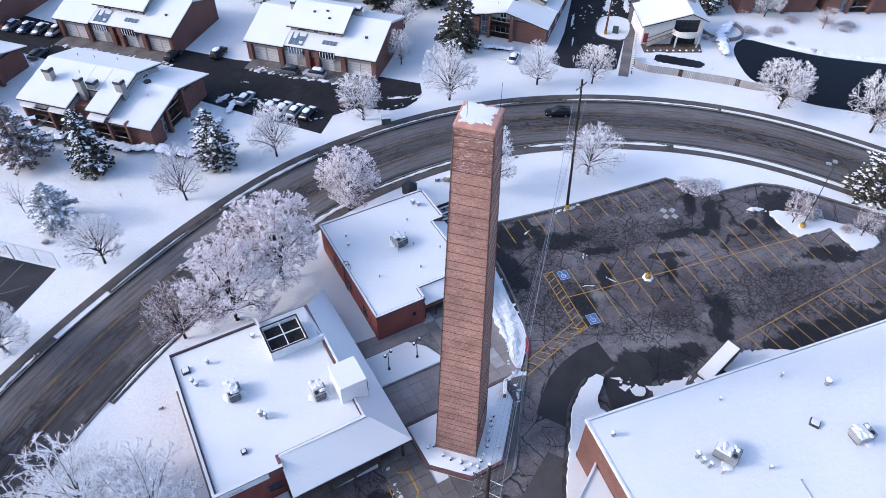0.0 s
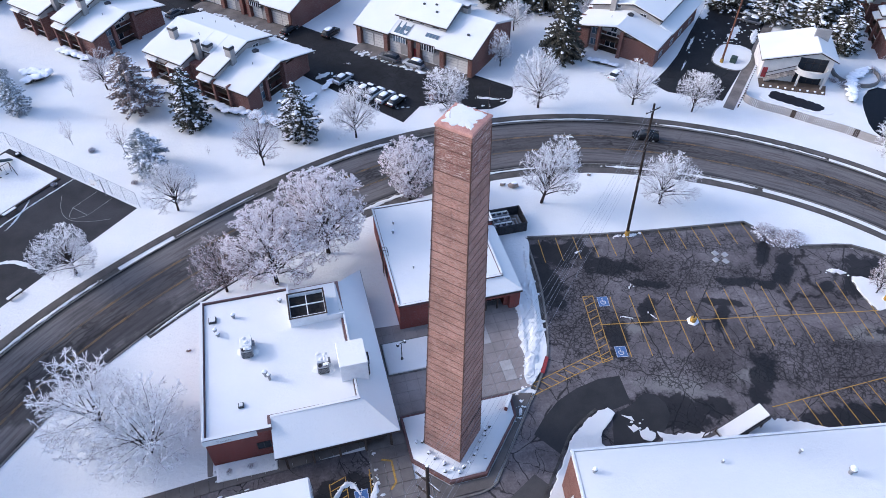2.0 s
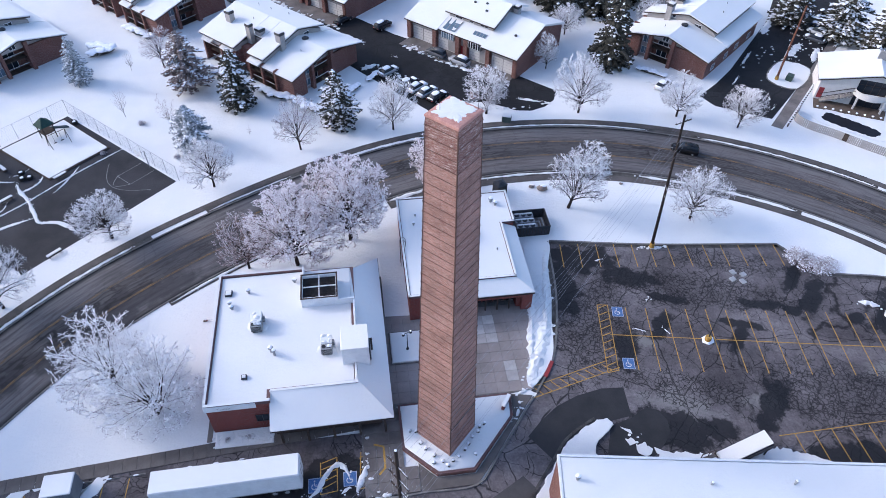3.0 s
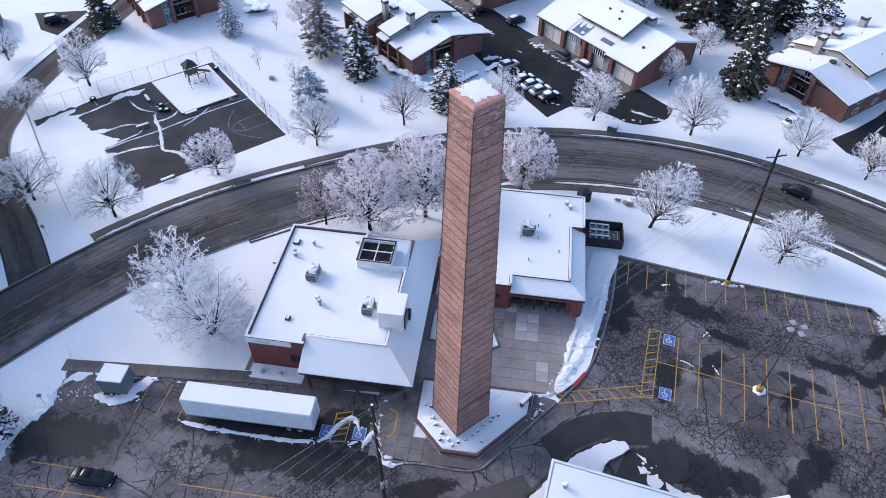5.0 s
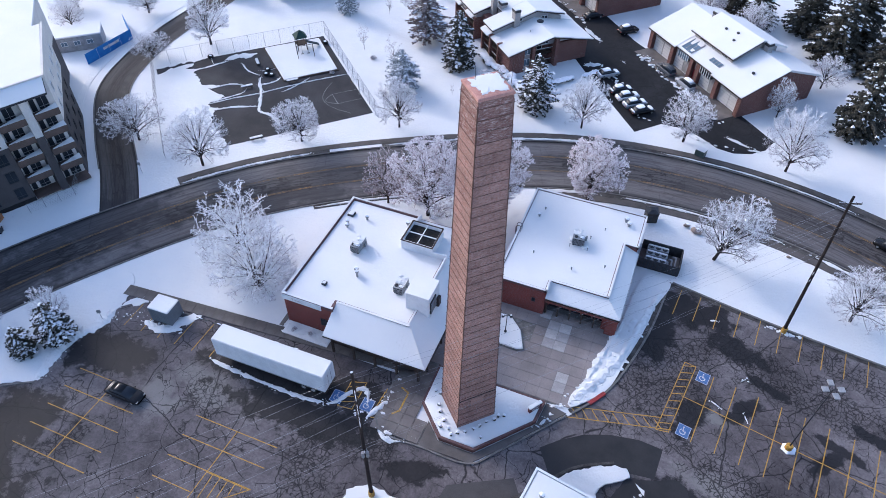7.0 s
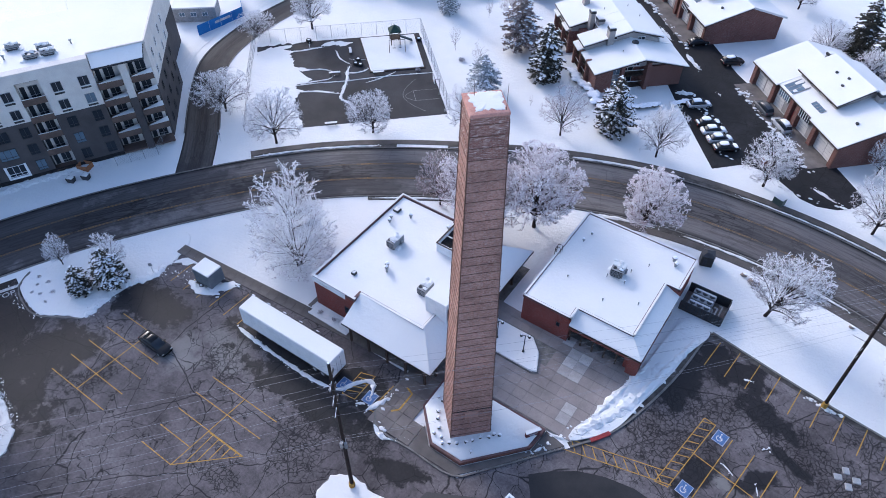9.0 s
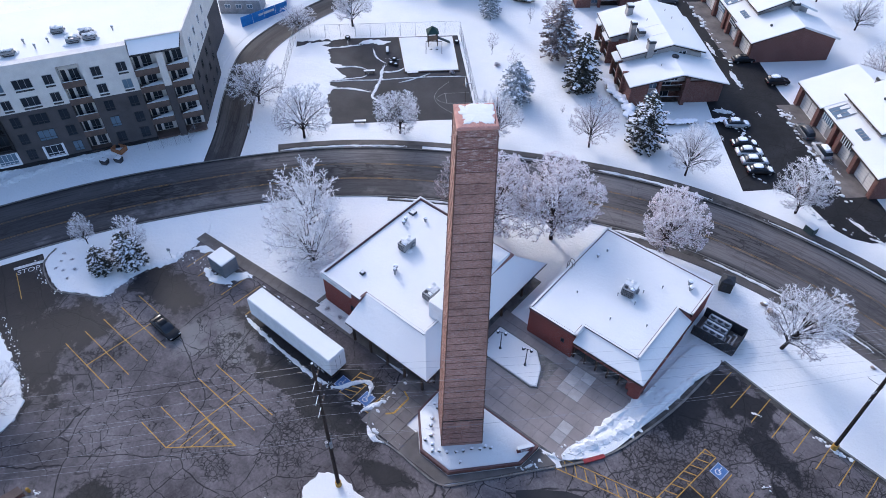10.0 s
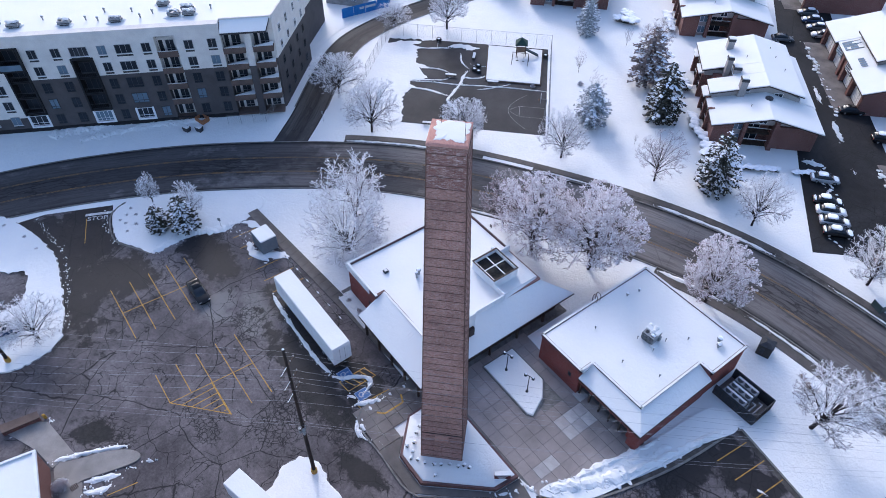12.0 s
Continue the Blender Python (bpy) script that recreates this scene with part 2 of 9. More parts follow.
def brick_material(name, c1, c2, mortar, rough=0.85, weather=0.35, pale=(0.5, 0.4, 0.36), pale_amount=0.25, length=0.22, height=0.075):
    m, n, l, b = material(name, rough)
    v = coords(n, l)
    sep = n.new("ShaderNodeSeparateXYZ")
    l.new(v, sep.inputs[0])
    uvw = n.new("ShaderNodeCombineXYZ")
    l.new(calc(n, l, "ADD", sep.outputs[0], sep.outputs[1]), uvw.inputs[0])
    l.new(sep.outputs[2], uvw.inputs[1])
    t = n.new("ShaderNodeTexBrick")
    t.inputs["Scale"].default_value = 1.0
    t.inputs["Brick Width"].default_value, t.inputs["Row Height"].default_value = length, height
    t.inputs["Mortar Size"].default_value, t.inputs["Mortar Smooth"].default_value = 0.006, 0.3
    t.inputs["Color1"].default_value, t.inputs["Color2"].default_value, t.inputs["Mortar"].default_value = (*c1, 1), (*c2, 1), (*mortar, 1)
    l.new(uvw.outputs[0], t.inputs["Vector"])
    broad, grain = noise_tex(n, l, v, 0.35, 5, 0.6), noise_tex(n, l, coords(n, l, False, (1, 1, 5.0)), 1.9, 7, 0.78)
    col = blend(n, l, weather, t.outputs["Color"], ramp(n, l, broad, [(0.3, 0.3), (0.7, 0.7)]), "OVERLAY")
    col = blend(n, l, calc(n, l, "MULTIPLY", ramp(n, l, grain, [(0.52, 0.0), (0.66, 1.0)]), pale_amount), col, pale)
    l.new(col, b.inputs["Base Color"])
    relief(n, l, b, calc(n, l, "SUBTRACT", calc(n, l, "MULTIPLY", grain, 0.4), t.outputs["Fac"]), 0.5, 0.01)
    return m


def island_material(name, c1, c2, rough=0.8, bright=0.4):
    """Twigs, needles and clumps, each a little different from the next."""
    m, n, l, b = material(name, rough)
    geo = n.new("ShaderNodeNewGeometry")
    v = coords(n, l)
    f = calc(n, l, "ADD", calc(n, l, "MULTIPLY", geo.outputs["Random Per Island"], 0.7), calc(n, l, "MULTIPLY", noise_tex(n, l, v, 1.2, 3), 0.3))
    l.new(blend(n, l, ramp(n, l, f, [(0.5 - bright, 0.0), (0.5 + bright, 1.0)]), c1, c2), b.inputs["Base Color"])
    return m


def glass_material(name, tint=(0.014, 0.017, 0.022), rough=0.08, gloss=0.22):
    m, n, l, b = material(name, rough)
    v = coords(n, l)
    l.new(blend(n, l, noise_tex(n, l, v, 0.8, 2), tint, tuple(c * 2.2 for c in tint)), b.inputs["Base Color"])
    b.inputs["Specular IOR Level"].default_value = gloss
    return m


SNOW = snow_material("snow", 0.705, 0.25, 0.4)
ROOF_SNOW = snow_material("roof_snow", 0.675, 0.18, 0.2)
DIRTY_SNOW = snow_material("churned_snow", 0.73, 0.5, 0.7, 0.35)
LOT = cracked_asphalt("lot_asphalt", (0.064, 0.056, 0.059), (0.152, 0.136, 0.141), 0.52)
LANE = cracked_asphalt("wet_lane_asphalt", (0.009, 0.009, 0.011), (0.024, 0.024, 0.027), 0.36)
COURT = mottled("court_asphalt", (0.013, 0.0135, 0.0175), (0.035, 0.035, 0.041), 0.14, 0.75, fine=6, grain=0.5, world_space=True)
PATCH = mottled("new_asphalt", (0.024, 0.024, 0.026), (0.036, 0.035, 0.037), 0.3, 0.75, fine=30, grain=0.3)
PATCH_PALE = mottled("dry_asphalt", (0.060, 0.057, 0.058), (0.078, 0.074, 0.074), 0.4, 0.85, fine=30, grain=0.3)
ROAD = road_material("road_asphalt")
WET_ROAD = road_material("wet_side_road_asphalt", 0.5)
CONCRETE = mottled("concrete", (0.20, 0.185, 0.175), (0.27, 0.25, 0.235), 0.5, 0.85, fine=25, grain=0.3, per_piece=0.35)
WET_CONCRETE = mottled("damp_concrete", (0.100, 0.088, 0.083), (0.185, 0.163, 0.152), 0.3, 0.7, fine=25, grain=0.3, per_piece=0.12, world_space=True)
WALK = mottled("damp_brown_concrete", (0.082, 0.073, 0.069), (0.135, 0.121, 0.114), 0.3, 0.75, fine=25, grain=0.3, per_piece=0.07)
PATH_DAMP = mottled("damp_path_concrete", (0.060, 0.053, 0.050), (0.105, 0.094, 0.088), 0.35, 0.75, fine=20, grain=0.35, world_space=True)
PAVER = mottled("paver_concrete", (0.185, 0.160, 0.152), (0.285, 0.248, 0.235), 0.16, 0.8, fine=25, grain=0.3, per_piece=0.06, world_space=True)
PAVER_PALE = mottled("new_paver_concrete", (0.34, 0.318, 0.308), (0.42, 0.395, 0.385), 0.7, 0.85, fine=25, grain=0.3, per_piece=0.3)
KERB = mottled("kerb_concrete", (0.11, 0.105, 0.10), (0.19, 0.18, 0.17), 1.0, 0.85, fine=12, grain=0.4)
VERGE = mottled("slushy_verge", (0.030, 0.026, 0.024), (0.085, 0.078, 0.074), 0.8, 0.7, fine=10, grain=0.5, world_space=True)
YELLOW = mottled("yellow_paint", (0.44, 0.25, 0.045), (0.30, 0.18, 0.05), 1.2, 0.7, fine=9, grain=0.8, world_space=True)
FADED = mottled("faded_yellow_paint", (0.24, 0.14, 0.045), (0.075, 0.062, 0.052), 0.5, 0.75, fine=5, grain=1.0, world_space=True)
WHITE_PAINT = mottled("white_road_paint", (0.55, 0.55, 0.56), (0.4, 0.4, 0.41), 1.0, 0.7, fine=9, grain=0.7, world_space=True)
WORN_WHITE = mottled("worn_white_paint", (0.34, 0.34, 0.35), (0.14, 0.14, 0.145), 0.7, 0.75, fine=6, grain=0.8, world_space=True)
BLUE_PAINT = mottled("blue_road_paint", (0.05, 0.12, 0.29), (0.085, 0.155, 0.30), 1.5, 0.6, fine=9, grain=0.5)
RED_PAINT = mottled("red_kerb_paint", (0.30, 0.035, 0.04), (0.2, 0.04, 0.04), 2.0, 0.7, fine=12, grain=0.5)
STACK_BRICK = brick_material("chimney_brick", (0.35, 0.19, 0.152), (0.215, 0.108, 0.088), (0.36, 0.275, 0.24), 0.85, 0.8, (0.50, 0.39, 0.355), 0.5)
STACK_ROUGH = brick_material("weathered_chimney_brick", (0.215, 0.098, 0.078), (0.15, 0.072, 0.06), (0.34, 0.26, 0.23), 0.9, 0.8, (0.62, 0.52, 0.48), 0.85)
RED_BRICK = brick_material("red_brick", (0.21, 0.052, 0.042), (0.165, 0.045, 0.037), (0.20, 0.12, 0.11), 0.85, 0.4, (0.3, 0.18, 0.16), 0.08)
BROWN_BRICK = brick_material("brown_brick", (0.160, 0.072, 0.059), (0.125, 0.056, 0.047), (0.24, 0.17, 0.15), 0.85, 0.4, (0.32, 0.22, 0.19), 0.12)
PARAPET = mottled("purple_brown_flashing", (0.105, 0.062, 0.062), (0.14, 0.08, 0.078), 0.8, 0.75, fine=15, grain=0.3)
STRAP = mottled("rusted_strap_steel", (0.11, 0.062, 0.052), (0.17, 0.10, 0.08), 2.0, 0.7, 0.3, fine=20, grain=0.4)
STEEL = mottled("dark_steel", (0.045, 0.036, 0.034), (0.075, 0.055, 0.048), 2.0, 0.6, 0.5, fine=20, grain=0.4)
GREY_METAL = mottled("grey_metal", (0.22, 0.225, 0.235), (0.32, 0.325, 0.335), 1.5, 0.5, 0.3, fine=15, grain=0.3)
DARK_METAL = mottled("dark_grey_metal", (0.035, 0.036, 0.040), (0.06, 0.06, 0.066), 1.2, 0.5, 0.2, fine=15, grain=0.3)
BLACK = mottled("black_interior", (0.010, 0.010, 0.012), (0.02, 0.02, 0.022), 2.0, 0.7)
WHITE_METAL = mottled("white_painted_metal", (0.70, 0.71, 0.73), (0.60, 0.61, 0.63), 0.8, 0.5, fine=12, grain=0.25)
CREAM = mottled("cream_stucco", (0.62, 0.59, 0.56), (0.54, 0.51, 0.49), 0.6, 0.85, fine=25, grain=0.25)
GREY_SIDING = mottled("grey_siding", (0.33, 0.31, 0.30), (0.27, 0.255, 0.25), 0.5, 0.8, fine=15, grain=0.3)
DARK_SIDING = mottled("charcoal_siding", (0.058, 0.052, 0.054), (0.080, 0.072, 0.074), 0.4, 0.75, fine=18, grain=0.35)
TAN_SIDING = mottled("brown_wood_siding", (0.085, 0.062, 0.055), (0.12, 0.085, 0.072), 0.8, 0.75, fine=15, grain=0.3)
GLASS = glass_material("window_glass")
BLUE_GLASS = glass_material("blue_grey_window_glass", (0.07, 0.10, 0.13))
POLE_WOOD = mottled("creosoted_pole_wood", (0.018, 0.013, 0.012), (0.036, 0.026, 0.022), 1.0, 0.9, fine=20, grain=0.4)
# timber; also the dark tone for eave shade on the hall's inner_wall
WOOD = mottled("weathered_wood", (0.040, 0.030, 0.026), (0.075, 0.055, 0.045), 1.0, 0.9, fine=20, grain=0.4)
BARK = mottled("bark", (0.020, 0.014, 0.013), (0.045, 0.033, 0.030), 3.0, 0.95, fine=30, grain=0.5, bump=0.6)
FROST = island_material("hoar_frost", (0.66, 0.65, 0.68), (0.90, 0.90, 0.91), bright=0.3)
GREY_TWIG = island_material("frosted_grey_twigs", (0.13, 0.10, 0.10), (0.66, 0.64, 0.68), bright=0.35)
PINK_FROST = island_material("pinkish_frost", (0.62, 0.55, 0.57), (0.90, 0.88, 0.90), bright=0.3)
RUST_TWIG = island_material("rusty_brown_twigs", (0.10, 0.058, 0.052), (0.42, 0.32, 0.33), bright=0.35)
BROWN_TWIG = island_material("bare_brown_twigs", (0.17, 0.125, 0.12), (0.62, 0.57, 0.60), bright=0.35)
NEEDLE = island_material("dark_needles", (0.012, 0.013, 0.010), (0.085, 0.078, 0.062))
LARCH = island_material("brown_larch_twigs", (0.10, 0.07, 0.06), (0.34, 0.28, 0.27))
PALE_NEEDLE = island_material("frosted_blue_needles", (0.13, 0.15, 0.16), (0.52, 0.54, 0.57))
CLUMP = island_material("snow_clumps", (0.72, 0.74, 0.80), (0.88, 0.88, 0.90))
RUBBER = mottled("tyre_rubber", (0.012, 0.012, 0.013), (0.022, 0.022, 0.022), 4.0, 0.9)
BLUE_FENCE = mottled("blue_fence_screen", (0.02, 0.13, 0.36), (0.03, 0.17, 0.42), 0.8, 0.6, fine=10, grain=0.3)
WATER = glass_material("dark_pond_water", (0.003, 0.0035, 0.005), 0.12, 0.05)
STONE = mottled("boulder_stone", (0.20, 0.16, 0.14), (0.30, 0.24, 0.20), 2.0, 0.9, fine=15, grain=0.4, bump=0.5)
RUST_BOARD = mottled("orange_brown_board", (0.30, 0.13, 0.06), (0.24, 0.11, 0.06), 2.0, 0.8)


def car_paint(name, c):
    m, n, l, b = material(name, 0.22, 0.0)
    v = coords(n, l)
    l.new(blend(n, l, noise_tex(n, l, v, 2.0, 4), c, tuple(x * 0.7 + 0.01 for x in c)), b.inputs["Base Color"])
    b.inputs["Coat Weight"].default_value = 0.1
    return m


CAR_BLACK, CAR_GREY = car_paint("black_car_paint", (0.006, 0.006, 0.008)), car_paint("grey_car_paint", (0.10, 0.105, 0.115))
CAR_SILVER, CAR_WHITE = car_paint("silver_car_paint", (0.38, 0.39, 0.41)), car_paint("white_car_paint", (0.7, 0.7, 0.71))
CAR_BLUE = car_paint("blue_car_paint", (0.03, 0.06, 0.13))


# ---- mesh building ----
class Shape:
    """Gathers vertices and faces; link() makes one mesh object of them."""

    def __init__(self):
        self.v, self.f = [], []

    def add(self, verts, faces):
        k = len(self.v)
        self.v.extend(verts)
        self.f.extend(tuple(i + k for i in face) for face in faces)
        return self

    def loft(self, rings, cap=True):
        k, n = len(self.v), len(rings[0])
        for r in rings:
            self.v.extend(r)
        for j in range(len(rings) - 1):
            for i in range(n):
                a, b = k + j * n + i, k + j * n + (i + 1) % n
                self.f.append((a, b, b + n, a + n))
        if cap:
            self.f.append(tuple(range(k + n - 1, k - 1, -1)))
            self.f.append(tuple(range(k + (len(rings) - 1) * n, k + len(rings) * n)))
        return self

    def box(self, x0, x1, y0, y1, z0, z1, c=0.0):
        if c <= 0:
            return self.loft([[(x0, y0, z), (x1, y0, z), (x1, y1, z), (x0, y1, z)] for z in (z0, z1)])

        def ring(z, d):
            return [(x0 + c + d, y0 + d, z), (x1 - c - d, y0 + d, z), (x1 - d, y0 + c + d, z), (x1 - d, y1 - c - d, z),
                    (x1 - c - d, y1 - d, z), (x0 + c + d, y1 - d, z), (x0 + d, y1 - c - d, z), (x0 + d, y0 + c + d, z)]
        return self.loft([ring(z0, c * 0.7), ring(z0 + c, 0), ring(z1 - c, 0), ring(z1, c * 0.7)])

    def prism(self, poly, z0, z1, inset=0.0):
        if not inset:
            return self.loft([[(x, y, z) for x, y in poly] for z in (z0, z1)])
        cx, cy = sum(p[0] for p in poly) / len(poly), sum(p[1] for p in poly) / len(poly)

        def pulled(z, d):
            out = []
            for x, y in poly:
                r = math.hypot(x - cx, y - cy)
                out.append((x + (cx - x) * d / r, y + (cy - y) * d / r, z))
            return out
        return self.loft([pulled(z0, 0), pulled(z1 - inset, 0), pulled(z1, inset)])

    def tube(self, p, q, r0, r1, n=6, cap=True):
        p, q = Vector(p), Vector(q)
        d = (q - p).normalized()
        a = d.orthogonal().normalized()
        b = d.cross(a)
        rings = []
        for o, r in ((p, r0), (q, r1)):
            rings.append([tuple(o + (a * math.cos(t) + b * math.sin(t)) * r) for t in (2 * math.pi * i / n for i in range(n))])
        return self.loft(rings, cap)

    def blob(self, p, rx, ry, rz, rnd=None, turn=0.0):
        """A low clump: a squashed eight-sided lump with an uneven outline."""
        j = (lambda: 1.0) if rnd is None else (lambda: rnd.uniform(0.72, 1.25))
        rings = []
        for z, s in ((-0.9, 0.45), (-0.1, 1.0), (0.55, 0.75), (0.95, 0.25)):
            rings.append([(p[0] + math.cos(turn + i * math.pi / 3) * rx * s * j(), p[1] + math.sin(turn + i * math.pi / 3) * ry * s * j(), p[2] + z * rz) for i in range(6)])
        return self.loft(rings)

    def tuft(self, p, q, w, t):
        """A slim six-cornered spindle from p to q, w wide and t thick."""
        p, q = Vector(p), Vector(q)
        d = (q - p).normalized()
        side = d.cross(Vector((0, 0, 1)))
        side = side.normalized() if side.length > 1e-4 else Vector((1, 0, 0))
        up = side.cross(d)
        m = p.lerp(q, 0.45)
        return self.add([tuple(p), tuple(m + side * w), tuple(m + up * t), tuple(m - side * w), tuple(m - up * t), tuple(q)],
                        [(0, 2, 1), (0, 3, 2), (0, 4, 3), (0, 1, 4), (5, 1, 2), (5, 2, 3), (5, 3, 4), (5, 4, 1)])

    def spike(self, p, q, r):
        """A thin three-sided twig that ends in a point."""
        d = (q - p).normalized()
        a = d.orthogonal().normalized() * r
        b = d.cross(a)
        return self.add([tuple(p + a), tuple(p - a * 0.5 + b * 0.87), tuple(p - a * 0.5 - b * 0.87), tuple(q)], [(0, 1, 3), (1, 2, 3), (2, 0, 3)])

    def mesh(self, name, mat, smooth=False):
        me = bpy.data.meshes.new(name)
        me.from_pydata(self.v, [], self.f)
        if mat:
            me.materials.append(mat)
        if smooth:
            me.polygons.foreach_set("use_smooth", [True] * len(me.polygons))
        me.update()
        return me

    def link(self, name, mat, parent=None, label="", smooth=False):
        ob = new(name, self.mesh(name, mat, smooth))
        ob.parent = parent
        return tagged(ob, label)


def thing(name, label, category, m=None, group="", kind=""):
    ob = new(name)
    ob.empty_display_size = 0.5
    if m is not None:
        ob.matrix_basis = m
    return tagged(ob, label, category, group, kind)


def share(mesh, name, parent, m):
    """One more piece on a mesh that others use too."""
    ob = new(name, mesh)
    ob.parent = parent
    ob.matrix_basis = m
    return ob


def spline(points, step=2.0):
    """A smooth line through the points, as (x, y) about step metres apart."""
    out, P = [], [Vector(p).to_2d() if len(p) > 2 else Vector(p) for p in points]
    P = [P[0] * 2 - P[1]] + P + [P[-1] * 2 - P[-2]]
    for i in range(1, len(P) - 2):
        a, b, c, d = P[i - 1:i + 3]
        n = max(2, int((c - b).length / step))
        for k in range(n):
            t = k / n
            out.append(0.5 * ((2 * b) + (c - a) * t + (2 * a - 5 * b + 4 * c - d) * t * t + (3 * b - a - 3 * c + d) * t ** 3))
    out.append(P[-2])
    return out


def offset_line(line, d):
    """The line moved d metres to its left."""
    out = []
    for i, p in enumerate(line):
        t = (line[min(i + 1, len(line) - 1)] - line[max(i - 1, 0)]).normalized()
        out.append(p + Vector((-t.y, t.x)) * d)
    return out


def strip(name, line, d0, d1, z0, z1, mat, parent=None, label="", uv=False):
    """A band along a line between two offsets; a slab with sides when z0 < z1."""
    a, b = offset_line(line, d0), offset_line(line, d1)
    s = Shape()
    n = len(line)
    s.v = [(p.x, p.y, z1) for p in a] + [(p.x, p.y, z1) for p in b]
    s.f = [(i, i + n, i + n + 1, i + 1) if d0 > d1 else (i, i + 1, i + n + 1, i + n) for i in range(n - 1)]
    s.f = [f[::-1] for f in s.f] if d0 > d1 else [f[::-1] for f in s.f]
    if z0 < z1:
        k = 2 * n
        s.v += [(x, y, z0) for x, y, _ in s.v[:k]]
        for i in range(n - 1):
            s.f.append((i, i + 1, k + i + 1, k + i))
            s.f.append((n + i + 1, n + i, k + n + i, k + n + i + 1))
    me = s.mesh(name, mat)
    if uv:
        lay = me.uv_layers.new(name="along")
        run = [0.0]
        for i in range(1, n):
            run.append(run[-1] + (line[i] - line[i - 1]).length)
        for lp in me.loops:
            i = lp.vertex_index
            lay.data[lp.index].uv = (run[i % n], -1.0 if (i // n) % 2 == 0 else 1.0)
    ob = new(name, me)
    ob.parent = parent
    return tagged(ob, label)


def arc_poly(points, step=1.0):
    """A closed outline rounded through the points."""
    n = len(points)
    P = [Vector(p) for p in points]
    out = []
    for i in range(n):
        a, b, c, d = P[(i - 1) % n], P[i], P[(i + 1) % n], P[(i + 2) % n]
        k = max(2, int((c - b).length / step))
        for j in range(k):
            t = j / k
            q = 0.5 * ((2 * b) + (c - a) * t + (2 * a - 5 * b + 4 * c - d) * t * t + (3 * b - a - 3 * c + d) * t ** 3)
            out.append((q.x, q.y))
    return out


def snow_ridge(name, line, width, height, rnd, label, mat=None):
    """A ploughed bank: a lumpy ridge that follows a line."""
    s = Shape()
    rows = []
    for i, p in enumerate(line):
        t = (line[min(i + 1, len(line) - 1)] - line[max(i - 1, 0)]).normalized()
        nrm = Vector((-t.y, t.x))
        e = min(1.0, 0.25 + min(i, len(line) - 1 - i) * 0.3)
        w, h = width * e * rnd.uniform(0.6, 1.3), height * e * rnd.uniform(0.5, 1.3)
        c = p + nrm * rnd.uniform(-0.2, 0.2) * width
        rows.append([(c + nrm * w * k).to_tuple() + (h * z * rnd.uniform(0.75, 1.2),) for k, z in ((-1, -0.02), (-0.75, 0.5), (-0.3, 0.95), (0.2, 1.0), (0.7, 0.6), (1, -0.02))])
    k = len(rows[0])
    s.v = [v for r in rows for v in r]
    s.f = [(i * k + j, i * k + j + 1, (i + 1) * k + j + 1, (i + 1) * k + j) for i in range(len(rows) - 1) for j in range(k - 1)]
    s.f = [f[::-1] for f in s.f]
    for p in line:
        for _ in range(2):
            a, q = rnd.uniform(0, 6.28), width * rnd.uniform(0.3, 1.3)
            w = rnd.uniform(0.07, 0.22) * min(1.0, width + 0.3)
            s.blob((p.x + math.cos(a) * q, p.y + math.sin(a) * q, height * max(0.0, 0.8 - 0.6 * q / width) + 0.04), w, w * rnd.uniform(0.6, 1.0), w * 0.6, rnd, a)
    ob = s.link(name, mat or DIRTY_SNOW, None, label)
    return tagged(ob, "", "snow bank", kind="stuff")

# ---- ground, roads, lots ----
R = random.Random(7)
tagged(Shape().add([(-1600, -1400, 0), (1600, -1400, 0), (1600, 1800, 0), (-1600, 1800, 0)], [(0, 1, 2, 3)]).link("ground", SNOW),
       "snow-covered ground reaching to the horizon", "ground", kind="structure")

MAIN = spline([(-62, -60), (-60, -35), (-56.5, -12), (-50.5, 10), (-39.5, 32), (-22, 54.5), (0, 70), (22, 79.8), (42, 82.4), (61, 79.8), (79.5, 71.6), (95, 59), (106, 42.5), (114, 22), (118, 0), (119, -40)], 2.0)
road = tagged(strip("road", MAIN, 6.1, -6.1, 0.03, 0.03, ROAD, uv=True), "wet salt-streaked two-lane road curving past the lots", "road", kind="structure")
for d in (1.95, 1.75, -1.75, -1.95):
    strip("centre_line", MAIN, d + 0.045, d - 0.045, 0.036, 0.036, FADED, road)
for side in (1, -1):
    strip("kerb", MAIN, side * 6.3, side * 6.1, 0.0, 0.13, KERB, road)
walks = {1: tagged(strip("pavement_north", [p for p in MAIN if p.x > -29.0], 8.4, 7.2, 0.0, 0.07, PATH_DAMP), "damp concrete footpath along the road between snow", "pavement", kind="structure"),
         -1: tagged(strip("pavement_south", [p for p in MAIN if p.x > 16], -7.2, -8.5, 0.0, 0.07, PATH_DAMP), "damp concrete footpath along the road between snow", "pavement", kind="structure")}
